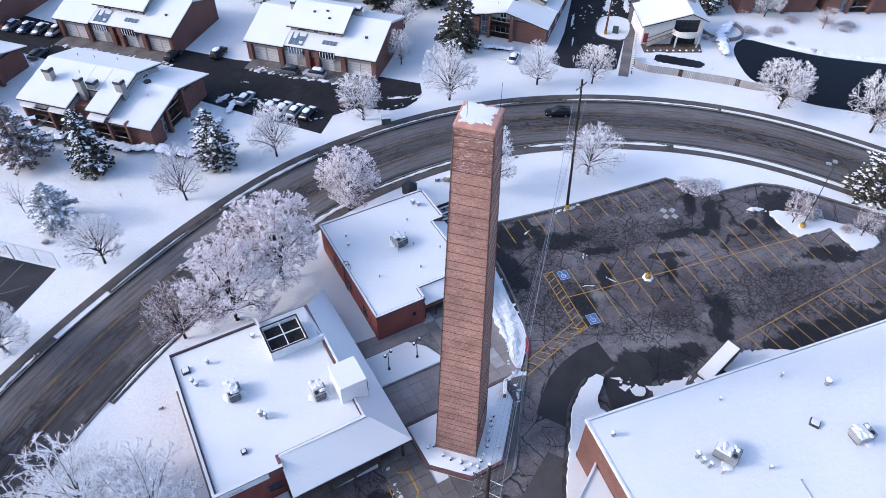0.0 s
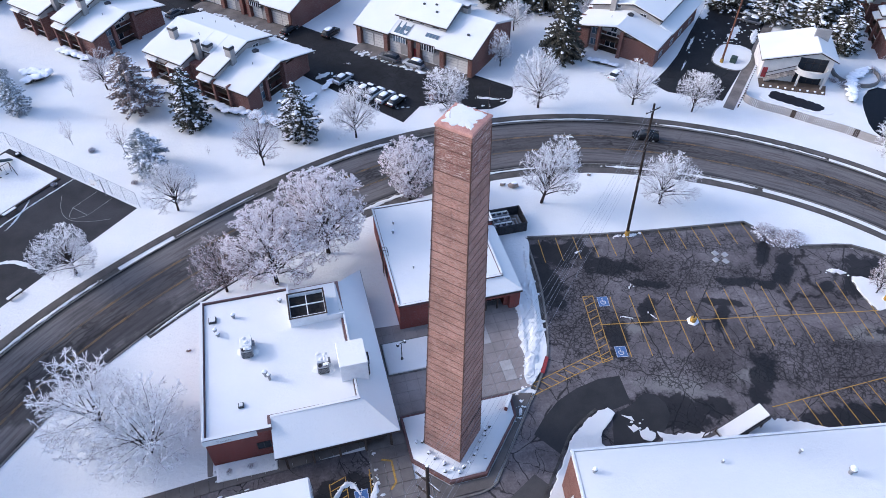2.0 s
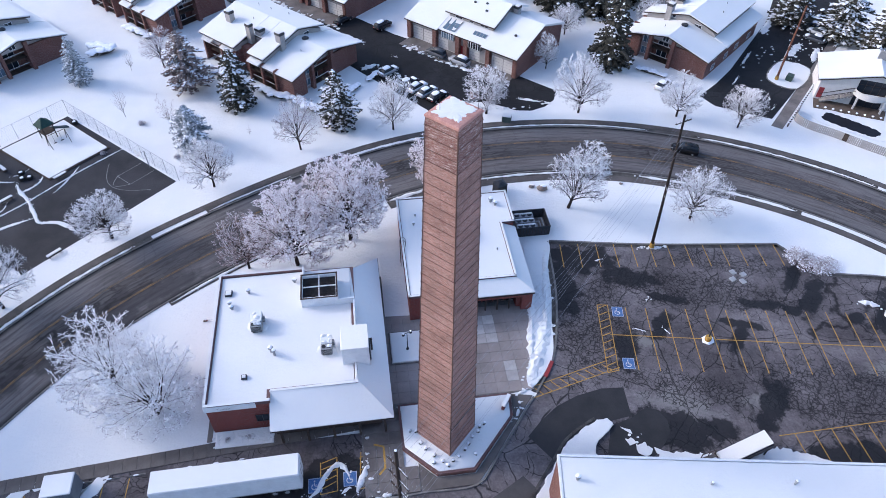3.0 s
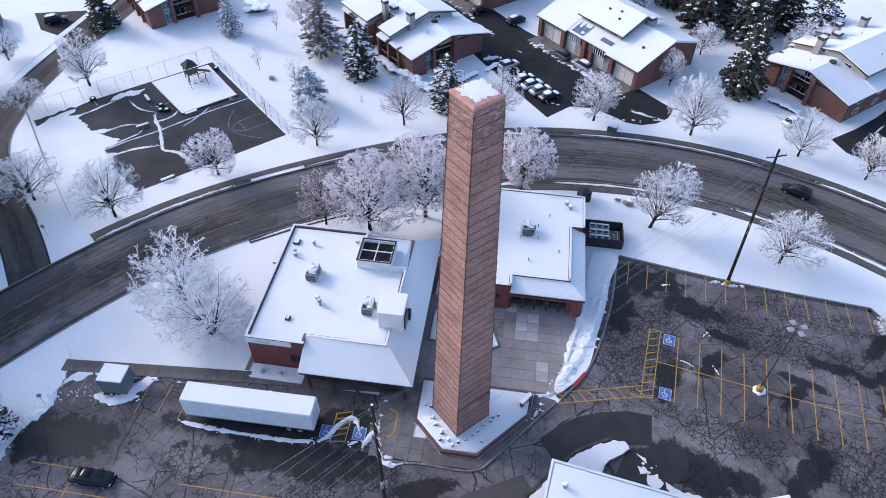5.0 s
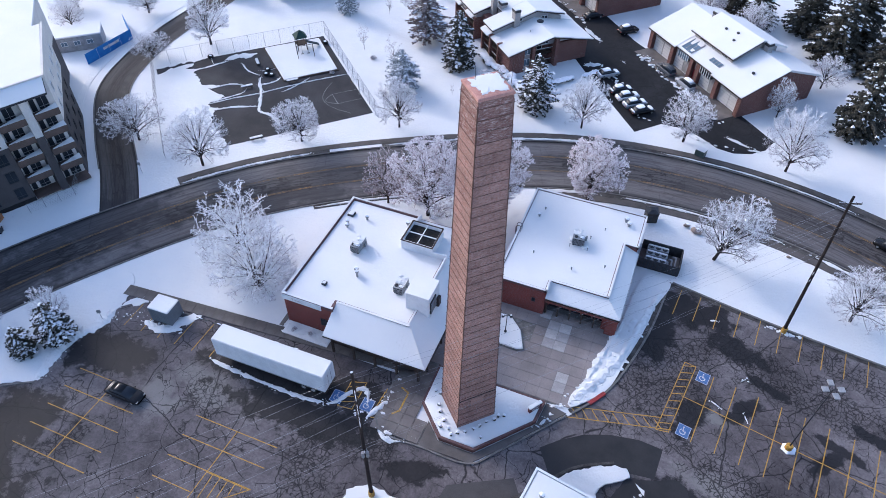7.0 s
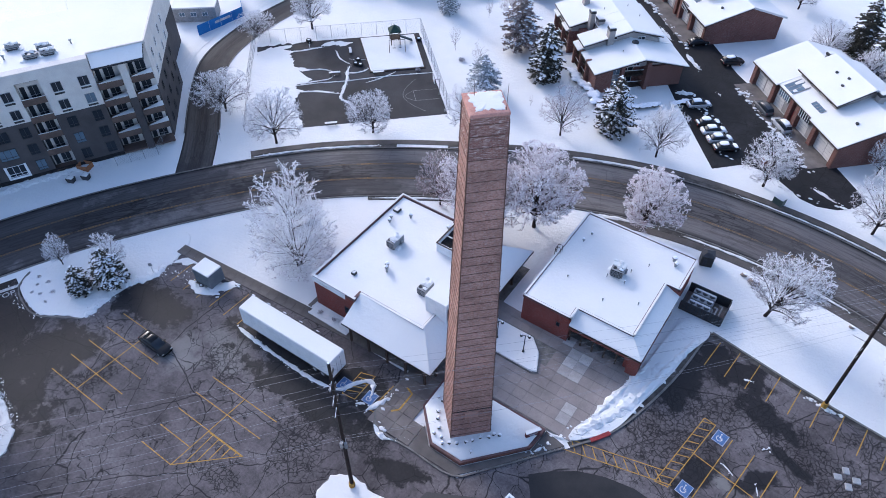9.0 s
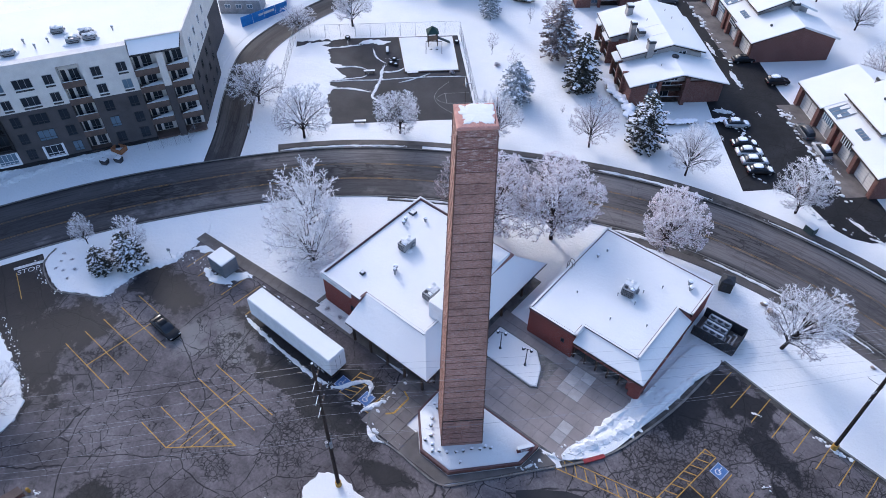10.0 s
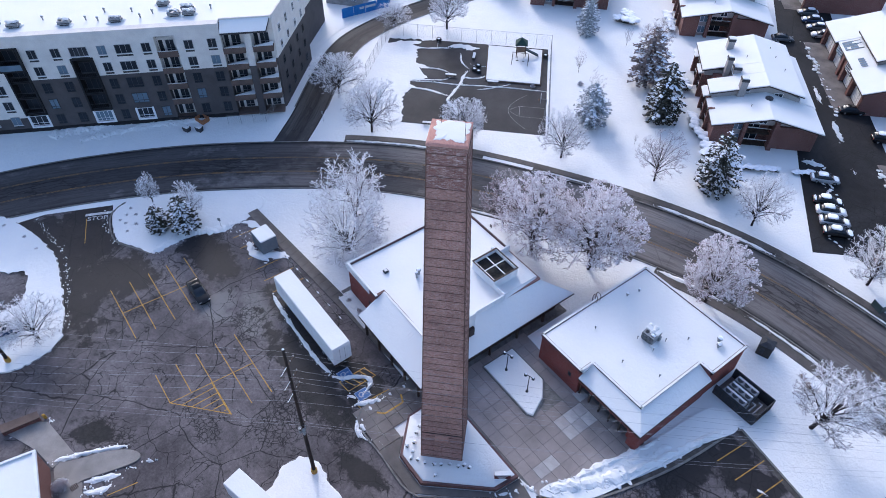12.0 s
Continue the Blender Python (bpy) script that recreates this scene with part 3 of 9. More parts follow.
for side, a, b, w in ((1, 55, 66, 0.28), (1, 70, 122, 0.30), (-1, 64, 80, 0.34), (-1, 82, 118, 0.4)):
    verge = strip("verge", [p for i, p in enumerate(MAIN) if a <= i <= b], side * 7.2 if side > 0 else -6.25, 6.25 if side > 0 else -7.2, 0.0, 0.05, VERGE, road)
    edge = spline([p for i, p in enumerate(offset_line(MAIN, side * 6.72)) if a <= i <= b], 0.7)
    k = 0
    while k < len(edge) - 8:
        n = R.randrange(10, 44)
        snow_ridge("snow_bank", edge[k:k + n], w * R.uniform(0.5, 1.1), 0.16, R, "narrow broken snow bank between kerb and footpath", SNOW)
        k += n + R.randrange(2, 14 if side > 0 else 4)

SIDE = spline([(-38.5, 42.5), (-45, 50), (-53.5, 58.5), (-62, 68.5), (-65.5, 79), (-66.5, 93), (-64.5, 120), (-62, 170)], 2.0)
lane = tagged(strip("road_side", SIDE, 2.9, -2.9, 0.026, 0.026, WET_ROAD, uv=True), "narrow wet asphalt side street beside the sports court", "road", kind="structure")
for side in (1, -1):
    strip("kerb", [p for i, p in enumerate(SIDE) if i > 4], side * 3.1, side * 2.9, 0.0, 0.13, KERB, lane)
tagged(strip("pavement_side", [p for i, p in enumerate(SIDE) if i > 3], 6.2, 4.9, 0.0, 0.06, DIRTY_SNOW), "trodden snow over the footpath beside the side street", "pavement", kind="structure")

lot = tagged(Shape().prism([(-45, 4), (-41, 13.2), (-36, 11.5), (-28, 14), (-27, 20), (-26.2, 28), (-26.6, 30.4), (-12.5, 31.0), (2.0, 32.0), (13.6, 32.0), (13.5, 24.6), (25.8, 24.2), (34.4, 34.6), (37.9, 39.8), (40.7, 49.6), (42, 59.9),
                            (57, 57.2), (75.6, 55.0), (80.5, 48.4), (86, 47.3), (91, 44.5), (99.5, 31.8), (104, 10), (100, -90), (-45, -90), (-48, -20)], -0.3, 0.03).link("parking_lot", LOT),
             "cracked dark asphalt parking lot with damp patches", "parking lot", kind="structure")


def slab(name, poly, z, mat, parent, label="", z0=None):
    return Shape().prism(poly, z - 0.004 if z0 is None else z0, z).link(name, mat, parent, label)


slab("asphalt_patch", [(32.1, 29.1), (33.9, 30.8), (36.4, 32.6), (39.2, 33.7), (42.4, 34.3), (45.1, 34.1), (44.8, 30.2), (41.9, 29.8), (39.7, 29.0), (36.1, 27.0), (34.2, 26.0)], 0.040, PATCH, lot, "fresh dark curved asphalt repair")
slab("asphalt_patch", arc_poly([(42.2, 29.2), (44.9, 30.0), (46.9, 31.0), (48.4, 30.1), (48.6, 27.6), (45, 24.5), (40.5, 24.4), (41.5, 28.0)], 1.0), 0.041, PATCH, lot, "dark damp asphalt patch")
slab("asphalt_patch", [(24, 21), (30.5, 24.5), (33, 21), (30, 14), (23, 15)], 0.042, PATCH_PALE, lot, "dry grey asphalt repair")


def line(x0, y0, x1, y1, w=0.11, mat=None, parent=None, z=0.046):
    d = Vector((x1 - x0, y1 - y0)).normalized() * (w / 2)
    poly = [(x0 + d.y, y0 - d.x), (x1 + d.y, y1 - d.x), (x1 - d.y, y1 + d.x), (x0 - d.y, y0 + d.x)]
    return slab("painted_line", poly, z, mat or YELLOW, parent or lot)


# the western stalls
for i in range(5):
    y = 7.2 + 2.65 * i
    line(-23.5, y, -13.2 if i < 4 else -15.0, y)
    line(-6.2, y, -1.2 if i < 2 else 4.7, y)
line(-18.4, 7.2, -18.0, 17.8), line(-1.2, 7.2, -0.6, 17.8), line(-1.2, 7.2, 4.6, 12.5)
line(-1.0, 12.4, 4.5, 12.4)
for i in range(5):
    x = -0.1 + i * 0.95
    line(x, 12.4, x, 8.2 + i * 0.95)
for i in range(6):
    line(-23.0 + i * 2.68, 29.1 + 0.16 * i, -23.0 + i * 2.64, 25.2)
line(-40.2, 8.9, -35.0, 7.1)
slab("stop_bar", [(-41.4, 9.1), (-39.6, 13.0), (-39.1, 12.8), (-40.9, 8.9)], 0.046, WHITE_PAINT, lot)
# the eastern stalls
for i in range(15):
    cx, cy = 48.6 + 2.665 * i, 41.35 - 0.415 * i
    line(cx + 0.75, cy + 4.9, cx - 0.75, cy - 5.1)
line(46, 42.1, 83.8, 35.1)
for i in range(13):
    x, y = 43.6 + 2.62 * i, 59.3 - 0.30 * i
    line(x, y - 0.2, x - 0.55 + 0.02 * i, y - 4.8)
line(61.0, 25.5, 92.0, 26.0)
for i in range(12):
    x = 62.9 + 2.3 * i
    line(x, 25.5, x + 0.1, 19.5)
for a, b in (((45.7, 47.2), (43.9, 36.4)), ((47.1, 47.0), (45.3, 36.5)), ((45.6, 37.0), (33.3, 33.9)), ((44.3, 38.2), (33.7, 35.5)), ((45.7, 47.2), (47.1, 47.0)), ((43.9, 36.4), (45.4, 36.6))):
    line(*a, *b)
for i in range(9):
    t = i / 9
    line(45.65 - 1.7 * t, 46.6 - 10.3 * t, 46.95 - 1.7 * t, 47.0 - 10.3 * t)
for i in range(9):
    t = i / 9.5
    line(34.2 + 11.0 * t, 35.5 + 2.6 * t, 35.2 + 11.0 * t, 34.4 + 2.8 * t)


def access_mark(x, y, a):
    """A blue square with the white wheelchair sign, painted on a stall."""
    m = pose(x, y, 0.046, 0, 0, a)
    sq = Shape().box(-0.75, 0.75, -0.85, 0.85, 0, 0.004).link("access_mark", BLUE_PAINT, lot, "blue painted square with a white wheelchair sign")
    sq.matrix_basis = m
    s = Shape()
    for x0, x1, y0, y1 in ((-0.72, 0.72, 0.77, 0.82), (-0.72, 0.72, -0.82, -0.77), (-0.72, -0.67, -0.77, 0.77), (0.67, 0.72, -0.77, 0.77)):
        s.box(x0, x1, y0, y1, 0.004, 0.008)
    s.link("border", WHITE_PAINT, sq)
    s = Shape()
    for i in range(11):
        t0, t1 = radians(120 + i * 24), radians(120 + (i + 1) * 24)
        s.add([(math.cos(t) * r - 0.05, math.sin(t) * r - 0.15, 0.006) for t, r in ((t0, 0.28), (t1, 0.28), (t1, 0.38), (t0, 0.38))], [(0, 1, 2, 3)])
    s.box(-0.12, -0.02, -0.05, 0.35, 0.004, 0.008).box(-0.02, 0.22, 0.02, 0.10, 0.004, 0.008).box(-0.02, 0.25, -0.13, -0.05, 0.004, 0.008).box(0.2, 0.28, -0.4, -0.05, 0.004, 0.008)
    s.add([(math.cos(t) * 0.1 - 0.08, math.sin(t) * 0.1 + 0.5, 0.007) for t in (k * math.pi / 4 for k in range(8))], [tuple(range(8))])
    s.link("wheelchair_sign", WHITE_PAINT, sq)


access_mark(48.1, 45.7, -10), access_mark(46.9, 37.4, -10), access_mark(7.8, 26.3, 0), access_mark(11.6, 26.6, 0)
for a, b in (((8.4, 25.2), (8.4, 28.9)), ((10.2, 25.4), (10.2, 29.4)), ((8.4, 25.2), (10.2, 25.4)), ((12.6, 25.3), (12.9, 29.6)), ((14.2, 25.5), (12.6, 25.3))):
    line(*a, *b)
for i in range(5):
    line(8.5, 25.8 + i * 0.75, 10.1, 26.5 + i * 0.7)
    line(12.7, 25.9 + i * 0.75, 14.0, 26.6 + i * 0.75)


def lettering(body, x, y, a, size, mat, parent, name="lettering", z=0.05):
    cu = bpy.data.curves.new("letters", "FONT")
    cu.body, cu.size, cu.align_x, cu.align_y, cu.extrude = body, size, "CENTER", "CENTER", 0.002
    tmp = bpy.data.objects.new("letters", cu)
    me = bpy.data.meshes.new_from_object(tmp)
    bpy.data.objects.remove(tmp)
    me.materials.append(mat)
    ob = new(name, me)
    ob.parent = parent
    ob.matrix_basis = pose(x, y, z, 0, 0, a)
    return ob


lettering("STOP", -39.4, 10.3, 64, 1.25, WHITE_PAINT, lot)

# the housing lots to the north
yard = tagged(Shape().prism([(30.5, 93.3), (34.5, 97.5), (39, 97.6), (42.5, 95.4), (44.5, 94.0), (47.2, 93.6), (50.0, 94.6), (52.2, 96.6), (53.4, 99.6), (47, 106), (24.5, 125), (-2, 154), (-13, 168), (-22, 160), (-12, 147), (12, 117), (18, 109)], -0.3, 0.03).link("parking_lot_housing", LANE),
              "dark wet asphalt lane between the brick townhouses", "parking lot", kind="structure")
drive = tagged(Shape().prism([(81.6, 91.0), (90.2, 85.8), (98.6, 93.8), (107.3, 102.5), (118.6, 114.0), (165, 165), (140, 172), (106.7, 121.5), (90.0, 103.0), (85.0, 98.4), (80.0, 94.6)], -0.3, 0.03).link("parking_lot_east", LANE), "dark wet asphalt drive with snow patches", "parking lot", kind="structure")
tagged(Shape().prism([(-82, 115), (-76.5, 108.3), (-68.4, 105.6), (-67.4, 113), (-71.5, 118)], -0.3, 0.03).link("parking_lot_north", LANE), "small dark asphalt lot beside the side street", "parking lot", kind="structure")
tagged(Shape().prism([(-48, -5.5), (-36, -5.2), (-33.6, -2.0), (-29, -3.4), (-29, -7), (-48, -16)], -0.3, 0.035).link("parking_lot_west", LOT), "strip of dark asphalt parking behind the snow bank", "parking lot", kind="structure")
path = thing("footpath", "swept concrete footpath leading up between the drives", "footpath", kind="structure")
for i in range(26):
    x, y = 89.8 + 1.12 * i, 83.2 + 1.15 * i
    Shape().prism([(x - 0.72, y + 0.66), (x + 0.72, y - 0.66), (x + 1.80, y + 0.45), (x + 0.36, y + 1.77)], 0, 0.06).link("concrete_slab", WET_CONCRETE, path)

# the sports court, a square standing on its corner
c0, ca, cb = Vector((-39.2, 56.2)), Vector((24.9, 24.6)), Vector((-21.8, 20.95))


def court_point(u, v):
    p = c0 + ca * u + cb * v
    return (p.x, p.y)


def ragged(pts, rnd, step=0.5, k=0.22):
    """An outline through court points whose edge wanders a little, as melting snow does."""
    return [(p.x + rnd.gauss(0, k), p.y + rnd.gauss(0, k)) for p in spline([court_point(*q) for q in pts], step)]


court = tagged(Shape().prism([court_point(0.02, 0.0), court_point(1, 0), court_point(1, 1.0), court_point(0.04, 1.0)], -0.3, 0.02).link("sports_court", COURT), "dark asphalt sports court half covered by snow", "sports court", kind="structure")
rc = random.Random(19)
slab("snow_cover", ragged(((-0.02, -0.02), (0.24, -0.02), (0.24, 0.12), (0.23, 0.26), (0.26, 0.37), (0.33, 0.365), (0.26, 0.40), (0.24, 0.45), (0.32, 0.49), (0.30, 0.56), (0.27, 0.615), (0.33, 0.625), (0.26, 0.66), (0.24, 0.75), (0.23, 0.85), (0.27, 0.875), (0.20, 0.90), (0.24, 0.955), (0.13, 0.96), (0.05, 0.90), (0.0, 0.84), (-0.02, 0.4)), rc), 0.10, SNOW, court, "melting snow lying over the court")
slab("snow_cover", ragged(((0.03, 0.985), (0.12, 0.975), (0.2, 0.99), (0.3, 0.985), (0.32, 1.02), (0.03, 1.02)), rc), 0.10, SNOW, court, "melting snow lying over the court")
slab("snow_cover", ragged(((0.46, 0.97), (0.55, 0.955), (0.6, 0.93), (0.52, 0.90), (0.50, 0.92), (0.44, 0.915), (0.40, 0.925), (0.43, 0.95)), rc, 0.5, 0.15), 0.09, SNOW, court, "melting snow lying over the court")
for pts, w in (([(0.22, 0.455), (0.36, 0.465), (0.51, 0.46), (0.63, 0.47), (0.82, 0.475), (1.0, 0.47)], 0.16), ([(0.25, 0.38), (0.36, 0.37), (0.47, 0.32)], 0.26), ([(0.55, 0.64), (0.53, 0.56), (0.52, 0.48), (0.49, 0.36), (0.47, 0.27), (0.51, 0.21), (0.53, 0.14), (0.53, 0.06)], 0.34), ([(0.49, 0.85), (0.50, 0.76), (0.52, 0.71), (0.55, 0.66)], 0.2),
               ([(0.28, 0.62), (0.38, 0.63), (0.45, 0.59)], 0.2), ([(0.22, 0.47), (0.34, 0.485), (0.42, 0.50), (0.45, 0.53)], 0.2), ([(0.19, 0.9), (0.27, 0.88), (0.36, 0.90), (0.43, 0.91)], 0.26), ([(0.34, 0.91), (0.34, 0.98)], 0.12), ([(0.62, 0.42), (0.68, 0.445), (0.74, 0.48), (0.80, 0.52)], 0.16), ([(0.52, 0.56), (0.56, 0.55), (0.62, 0.56), (0.66, 0.60)], 0.3), ([(0.56, 0.72), (0.6, 0.70), (0.66, 0.71)], 0.14)):
    snow_ridge("snow_bank", spline([court_point(*p) for p in pts], 0.6), w, 0.10, R, "thin melting streak of snow on the court", SNOW)
slab("play_area_snow", [court_point(*p) for p in ((0.66, 0.54), (0.96, 0.54), (0.965, 0.97), (0.645, 0.975))], 0.30, SNOW, court, "raised play area under snow", 0.0)
Shape().prism([court_point(*p) for p in ((0.655, 0.53), (0.967, 0.53), (0.972, 0.98), (0.638, 0.985))], 0.0, 0.2).link("timber_edge", WOOD, court)


def court_curve(fn, n, w=0.06):
    p = spline([court_point(*fn(i / n)) for i in range(n + 1)], 0.8)
    strip("painted_line", p, w / 2, -w / 2, 0.026, 0.026, WORN_WHITE, court)


court_curve(lambda t: (0.99 - 0.19 * math.sin(math.pi * min(1.0, 0.22 + t * 0.56)) ** 1.5 + 0.0, 0.05 + 0.36 * t), 14)
court_curve(lambda t: (0.99 - 0.13 * t, 0.17), 2), court_curve(lambda t: (0.99 - 0.13 * t, 0.28), 2), court_curve(lambda t: (0.86, 0.17 + 0.11 * t), 2)
court_curve(lambda t: (0.86 - 0.05 * math.sin(math.pi * t), 0.17 + 0.11 * t), 8)

# snow islands and kerbed lawns
def edged(pts, step):
    """A closed outline of straight edges, walked in short steps."""
    out = []
    for (x0, y0), (x1, y1) in zip(pts, pts[1:] + pts[:1]):
        k = max(1, int(math.hypot(x1 - x0, y1 - y0) / step))
        out += [(x0 + (x1 - x0) * i / k, y0 + (y1 - y0) * i / k) for i in range(k)]
    return out


def island(name, pts, label, z=0.17, step=1.0, mat=None, kerbed=True, outline=None, rag=0.09):
    outline = outline or arc_poly
    poly = outline(pts, step)
    edge = random.Random(len(poly))
    ob = Shape().prism([(x + edge.gauss(0, rag), y + edge.gauss(0, rag)) for x, y in outline(pts, step * 0.5)], 0.0, z, 0.12).link(name, mat or SNOW, None, label)
    tagged(ob, "", "snow island", kind="structure")
    rim = [Vector(p) for p in poly] + [Vector(poly[0])]
    if kerbed:
        strip("kerb", rim, -0.02, -0.26, 0.0, 0.13, KERB, ob)
    return ob


island("island_west", [(-40.2, 14.8), (-39.0, 12.6), (-36.5, 11.6), (-32.8, 11.2), (-29.3, 13.2), (-27.4, 14.2), (-27.6, 17.6), (-28.0, 21.0), (-26.2, 24), (-25.6, 27.5), (-26.2, 31), (-29.0, 33.0), (-33, 27.5), (-37.0, 20.5)], "snow island with young spruces beside the lot entrance", 0.1, 1.0, None, False)
tagged(strip("kerb_island", spline([(-40.4, 15.0), (-39.2, 12.6), (-36.5, 11.4), (-32.8, 11.0), (-29.3, 13.0), (-27.2, 14.2)], 1.0), 0.0, -0.2, 0.0, 0.14, KERB), "worn concrete kerb round the island", "kerb", kind="structure")
island("island_entrance", [(-49, -2.0), (-44.4, 0.6), (-37.1, 2.6), (-31.6, 2.6), (-19.9, -0.2), (-17.2, -4.5), (-19, -9.5), (-27, -7.5), (-28.6, -3.2), (-34, -1.4), (-37, -4.6), (-49, -5.4)], "curved snow island beside the lot entrance")
island("island_east", [(83.7, 40.6), (84.2, 41.4), (85.4, 41.1), (88.0, 39.0), (90.4, 36.0), (92.8, 32.8), (94.2, 29.6), (93.6, 28.5), (91.6, 28.2), (88.9, 29.0), (89.2, 31.6), (89.6, 34.2), (86.6, 34.6), (83.4, 35.2), (83.3, 38.0)], "raised angular snow island in the eastern lot", 0.19, 1.0, None, True, edged, 0.05)
island("island_middle", [(28.6, 18.4), (29.1, 19.1), (31.2, 21.8), (32.6, 23.4), (34.4, 25.5), (36.3, 27.7), (38.2, 29.0), (40.5, 30.1), (41.8, 30.2), (42.3, 29.3), (41.2, 28.4), (39.9, 27.6), (39.3, 26.4), (39.5, 25.2), (39.0, 23.0), (36, 22.4), (33.0, 22.9), (32.2, 18.0)], "snow strip round the corner of the warehouse", 0.3, 0.8, None, False, edged, 0.07)
tagged(strip("kerb_warehouse", spline([(28.6, 18.6), (31.0, 21.9), (34.2, 25.6), (36.2, 27.9), (38.2, 29.2), (40.4, 30.3)], 1.0), 0.0, 0.3, 0.0, 0.12, VERGE), "dark slushy kerb below the warehouse snow strip", "kerb", kind="structure")
island("island_pole", [(15.6, 12.3), (14.3, 14.2), (14.3, 16.2), (15.6, 17.5), (17.4, 17.9), (19.2, 17.5), (21.6, 17.8), (23.0, 14.5), (20, 9.0), (17.0, 8.4)], "rounded snow island round the utility pole", 0.2)
island("island_drive", [(95.8, 98.9), (99.5, 94.7), (105.7, 100.8), (101.5, 104.6)], "snow island with a pole in the east drive", 0.2)
for pts in ([(42.2, 60.1), (57, 57.5), (75.6, 55.3)], [(75.6, 55.3), (78, 51.5), (80.5, 48.7), (86, 47.6), (91, 44.8), (99.7, 32)], [(42.0, 59.9), (40.7, 49.6), (37.9, 39.8), (34.4, 34.6)]):
    ln = spline(pts, 2.0)
    k = tagged(strip("kerb_lot", ln, 0.05, -0.2, 0.0, 0.16, KERB), "worn concrete kerb along the lot", "kerb", kind="structure")
    strip("gutter", ln, -0.2, -0.75, 0.034, 0.034, VERGE, k)
slab("snow_strip", arc_poly([(42.0, 59.6), (40.4, 53.8), (39.2, 47.2), (37.9, 40.4), (36.2, 37.6), (34.0, 35.4), (33.6, 36.8), (34.9, 40.4), (35.4, 43.8), (36.6, 47.2), (37.0, 50.4), (38.4, 59.8)], 0.9), 0.2, SNOW, lot, "trodden snow strip beside the plaza", 0.0)
for pts, w, h in (([(41.2, 58.6), (39.6, 52), (38.4, 46.4), (37.4, 41.6)], 0.5, 0.42), ([(38.2, 45.8), (36.6, 41.4), (35.4, 38.8), (33.9, 36.2)], 0.95, 0.6), ([(37.4, 51.5), (36.6, 47.2), (35.6, 43.0), (34.9, 39.6)], 0.6, 0.4), ([(38.8, 52.5), (37.6, 47.5), (36.4, 43.5)], 0.7, 0.3)):
    snow_ridge("snow_bank", spline(pts, 0.5), w, h, R, "heap of ploughed snow along the lot kerb", SNOW)
slab("red_kerb", [(37.15, 39.0), (37.55, 38.75), (36.15, 36.6), (35.75, 36.85)], 0.23, RED_PAINT, lot, "red painted kerb", 0.03)
for pts, w, h in (([(-27.2, 14.4), (-27.8, 18), (-28.1, 21), (-26.3, 23.6), (-25.7, 27)], 0.8, 0.3), ([(-21, 26.8), (-18, 26.5), (-15.6, 27.6)], 0.7, 0.2), ([(7.0, 24.9), (8.0, 25.6), (9.3, 27.8), (10.6, 28.4), (11.6, 26.9)], 0.35, 0.3), ([(12.2, 25.0), (13.0, 26.5), (13.7, 28.5)], 0.4, 0.35), ([(10.6, 25.0), (11.6, 25.6)], 0.4, 0.2), ([(14.0, 24.4), (15.6, 23.4), (17.5, 23.9)], 0.3, 0.2), ([(-9.4, 25.0), (-3.0, 24.6), (4.5, 24.6), (6.8, 25.1)], 0.3, 0.12), ([(49.3, 42.8), (50.8, 42.0)], 0.25, 0.12), ([(53.2, 42.4), (53.8, 41.2)], 0.2, 0.1), ([(52.5, 47.2), (53.2, 47.4)], 0.3, 0.12), ([(47.8, 55.3), (48.8, 55.5)], 0.3, 0.15), ([(84.0, 42.2), (81.5, 43.4)], 0.5, 0.3), 
                  ([(16.8, 24.7), (19.5, 24.8)], 0.22, 0.12), ([(31.0, 31.4), (31.9, 33.0)], 0.5, 0.3), ([(18.5, 91.0), (21, 94.5)], 0.5, 0.2), ([(23.5, 116.2), (24.4, 115.4)], 0.3, 0.12), ([(32.6, 116.4), (33.6, 115.2)], 0.3, 0.15), ([(34.4, 114.6), (35.4, 113.4)], 0.35, 0.15), ([(37.6, 111.4), (39.0, 109.8)], 0.35, 0.15), ([(40.0, 108.8), (41.2, 107.6)], 0.3, 0.15), ([(27.5, 119.6), (29.4, 118.6)], 0.5, 0.2), ([(17.0, 111.5), (20.0, 113.2)], 0.8, 0.35), ([(45.6, 97.8), (49.6, 96.2)], 0.4, 0.2), ([(84.5, 92.5), (86.0, 94.0)], 0.25, 0.1), ([(88, 97.5), (90.5, 100.5)], 0.2, 0.1), ([(93, 104.5), (97, 109)], 0.3, 0.12), ([(103, 116), (112, 127)], 0.8, 0.3), ([(104, 106.5), (109, 111)], 0.9, 0.2), ([(108, 104), (112, 109)], 0.7, 0.2), ([(91.5, 88.5), (93, 90)], 0.2, 0.08), ([(24.0, 107.8), (25.0, 106.6)], 0.35, 0.15), ([(29.8, 102.6), (30.8, 101.2)], 0.25, 0.12), ([(5, 134), (9, 130)], 0.4, 0.15), ([(13.5, 126.5), (18, 122)], 0.5, 0.2), ([(-56, 36.5), (-62, 25), (-66, 10)], 1.6, 0.3), ([(-53.5, 36), (-58, 27), (-61.5, 14)], 1.0, 0.22), ([(-52, 42), (-54.5, 37)], 1.0, 0.3)):
    snow_ridge("snow_bank", spline(pts, 0.45), w, h, R, "small heap of dirty ploughed snow on asphalt")

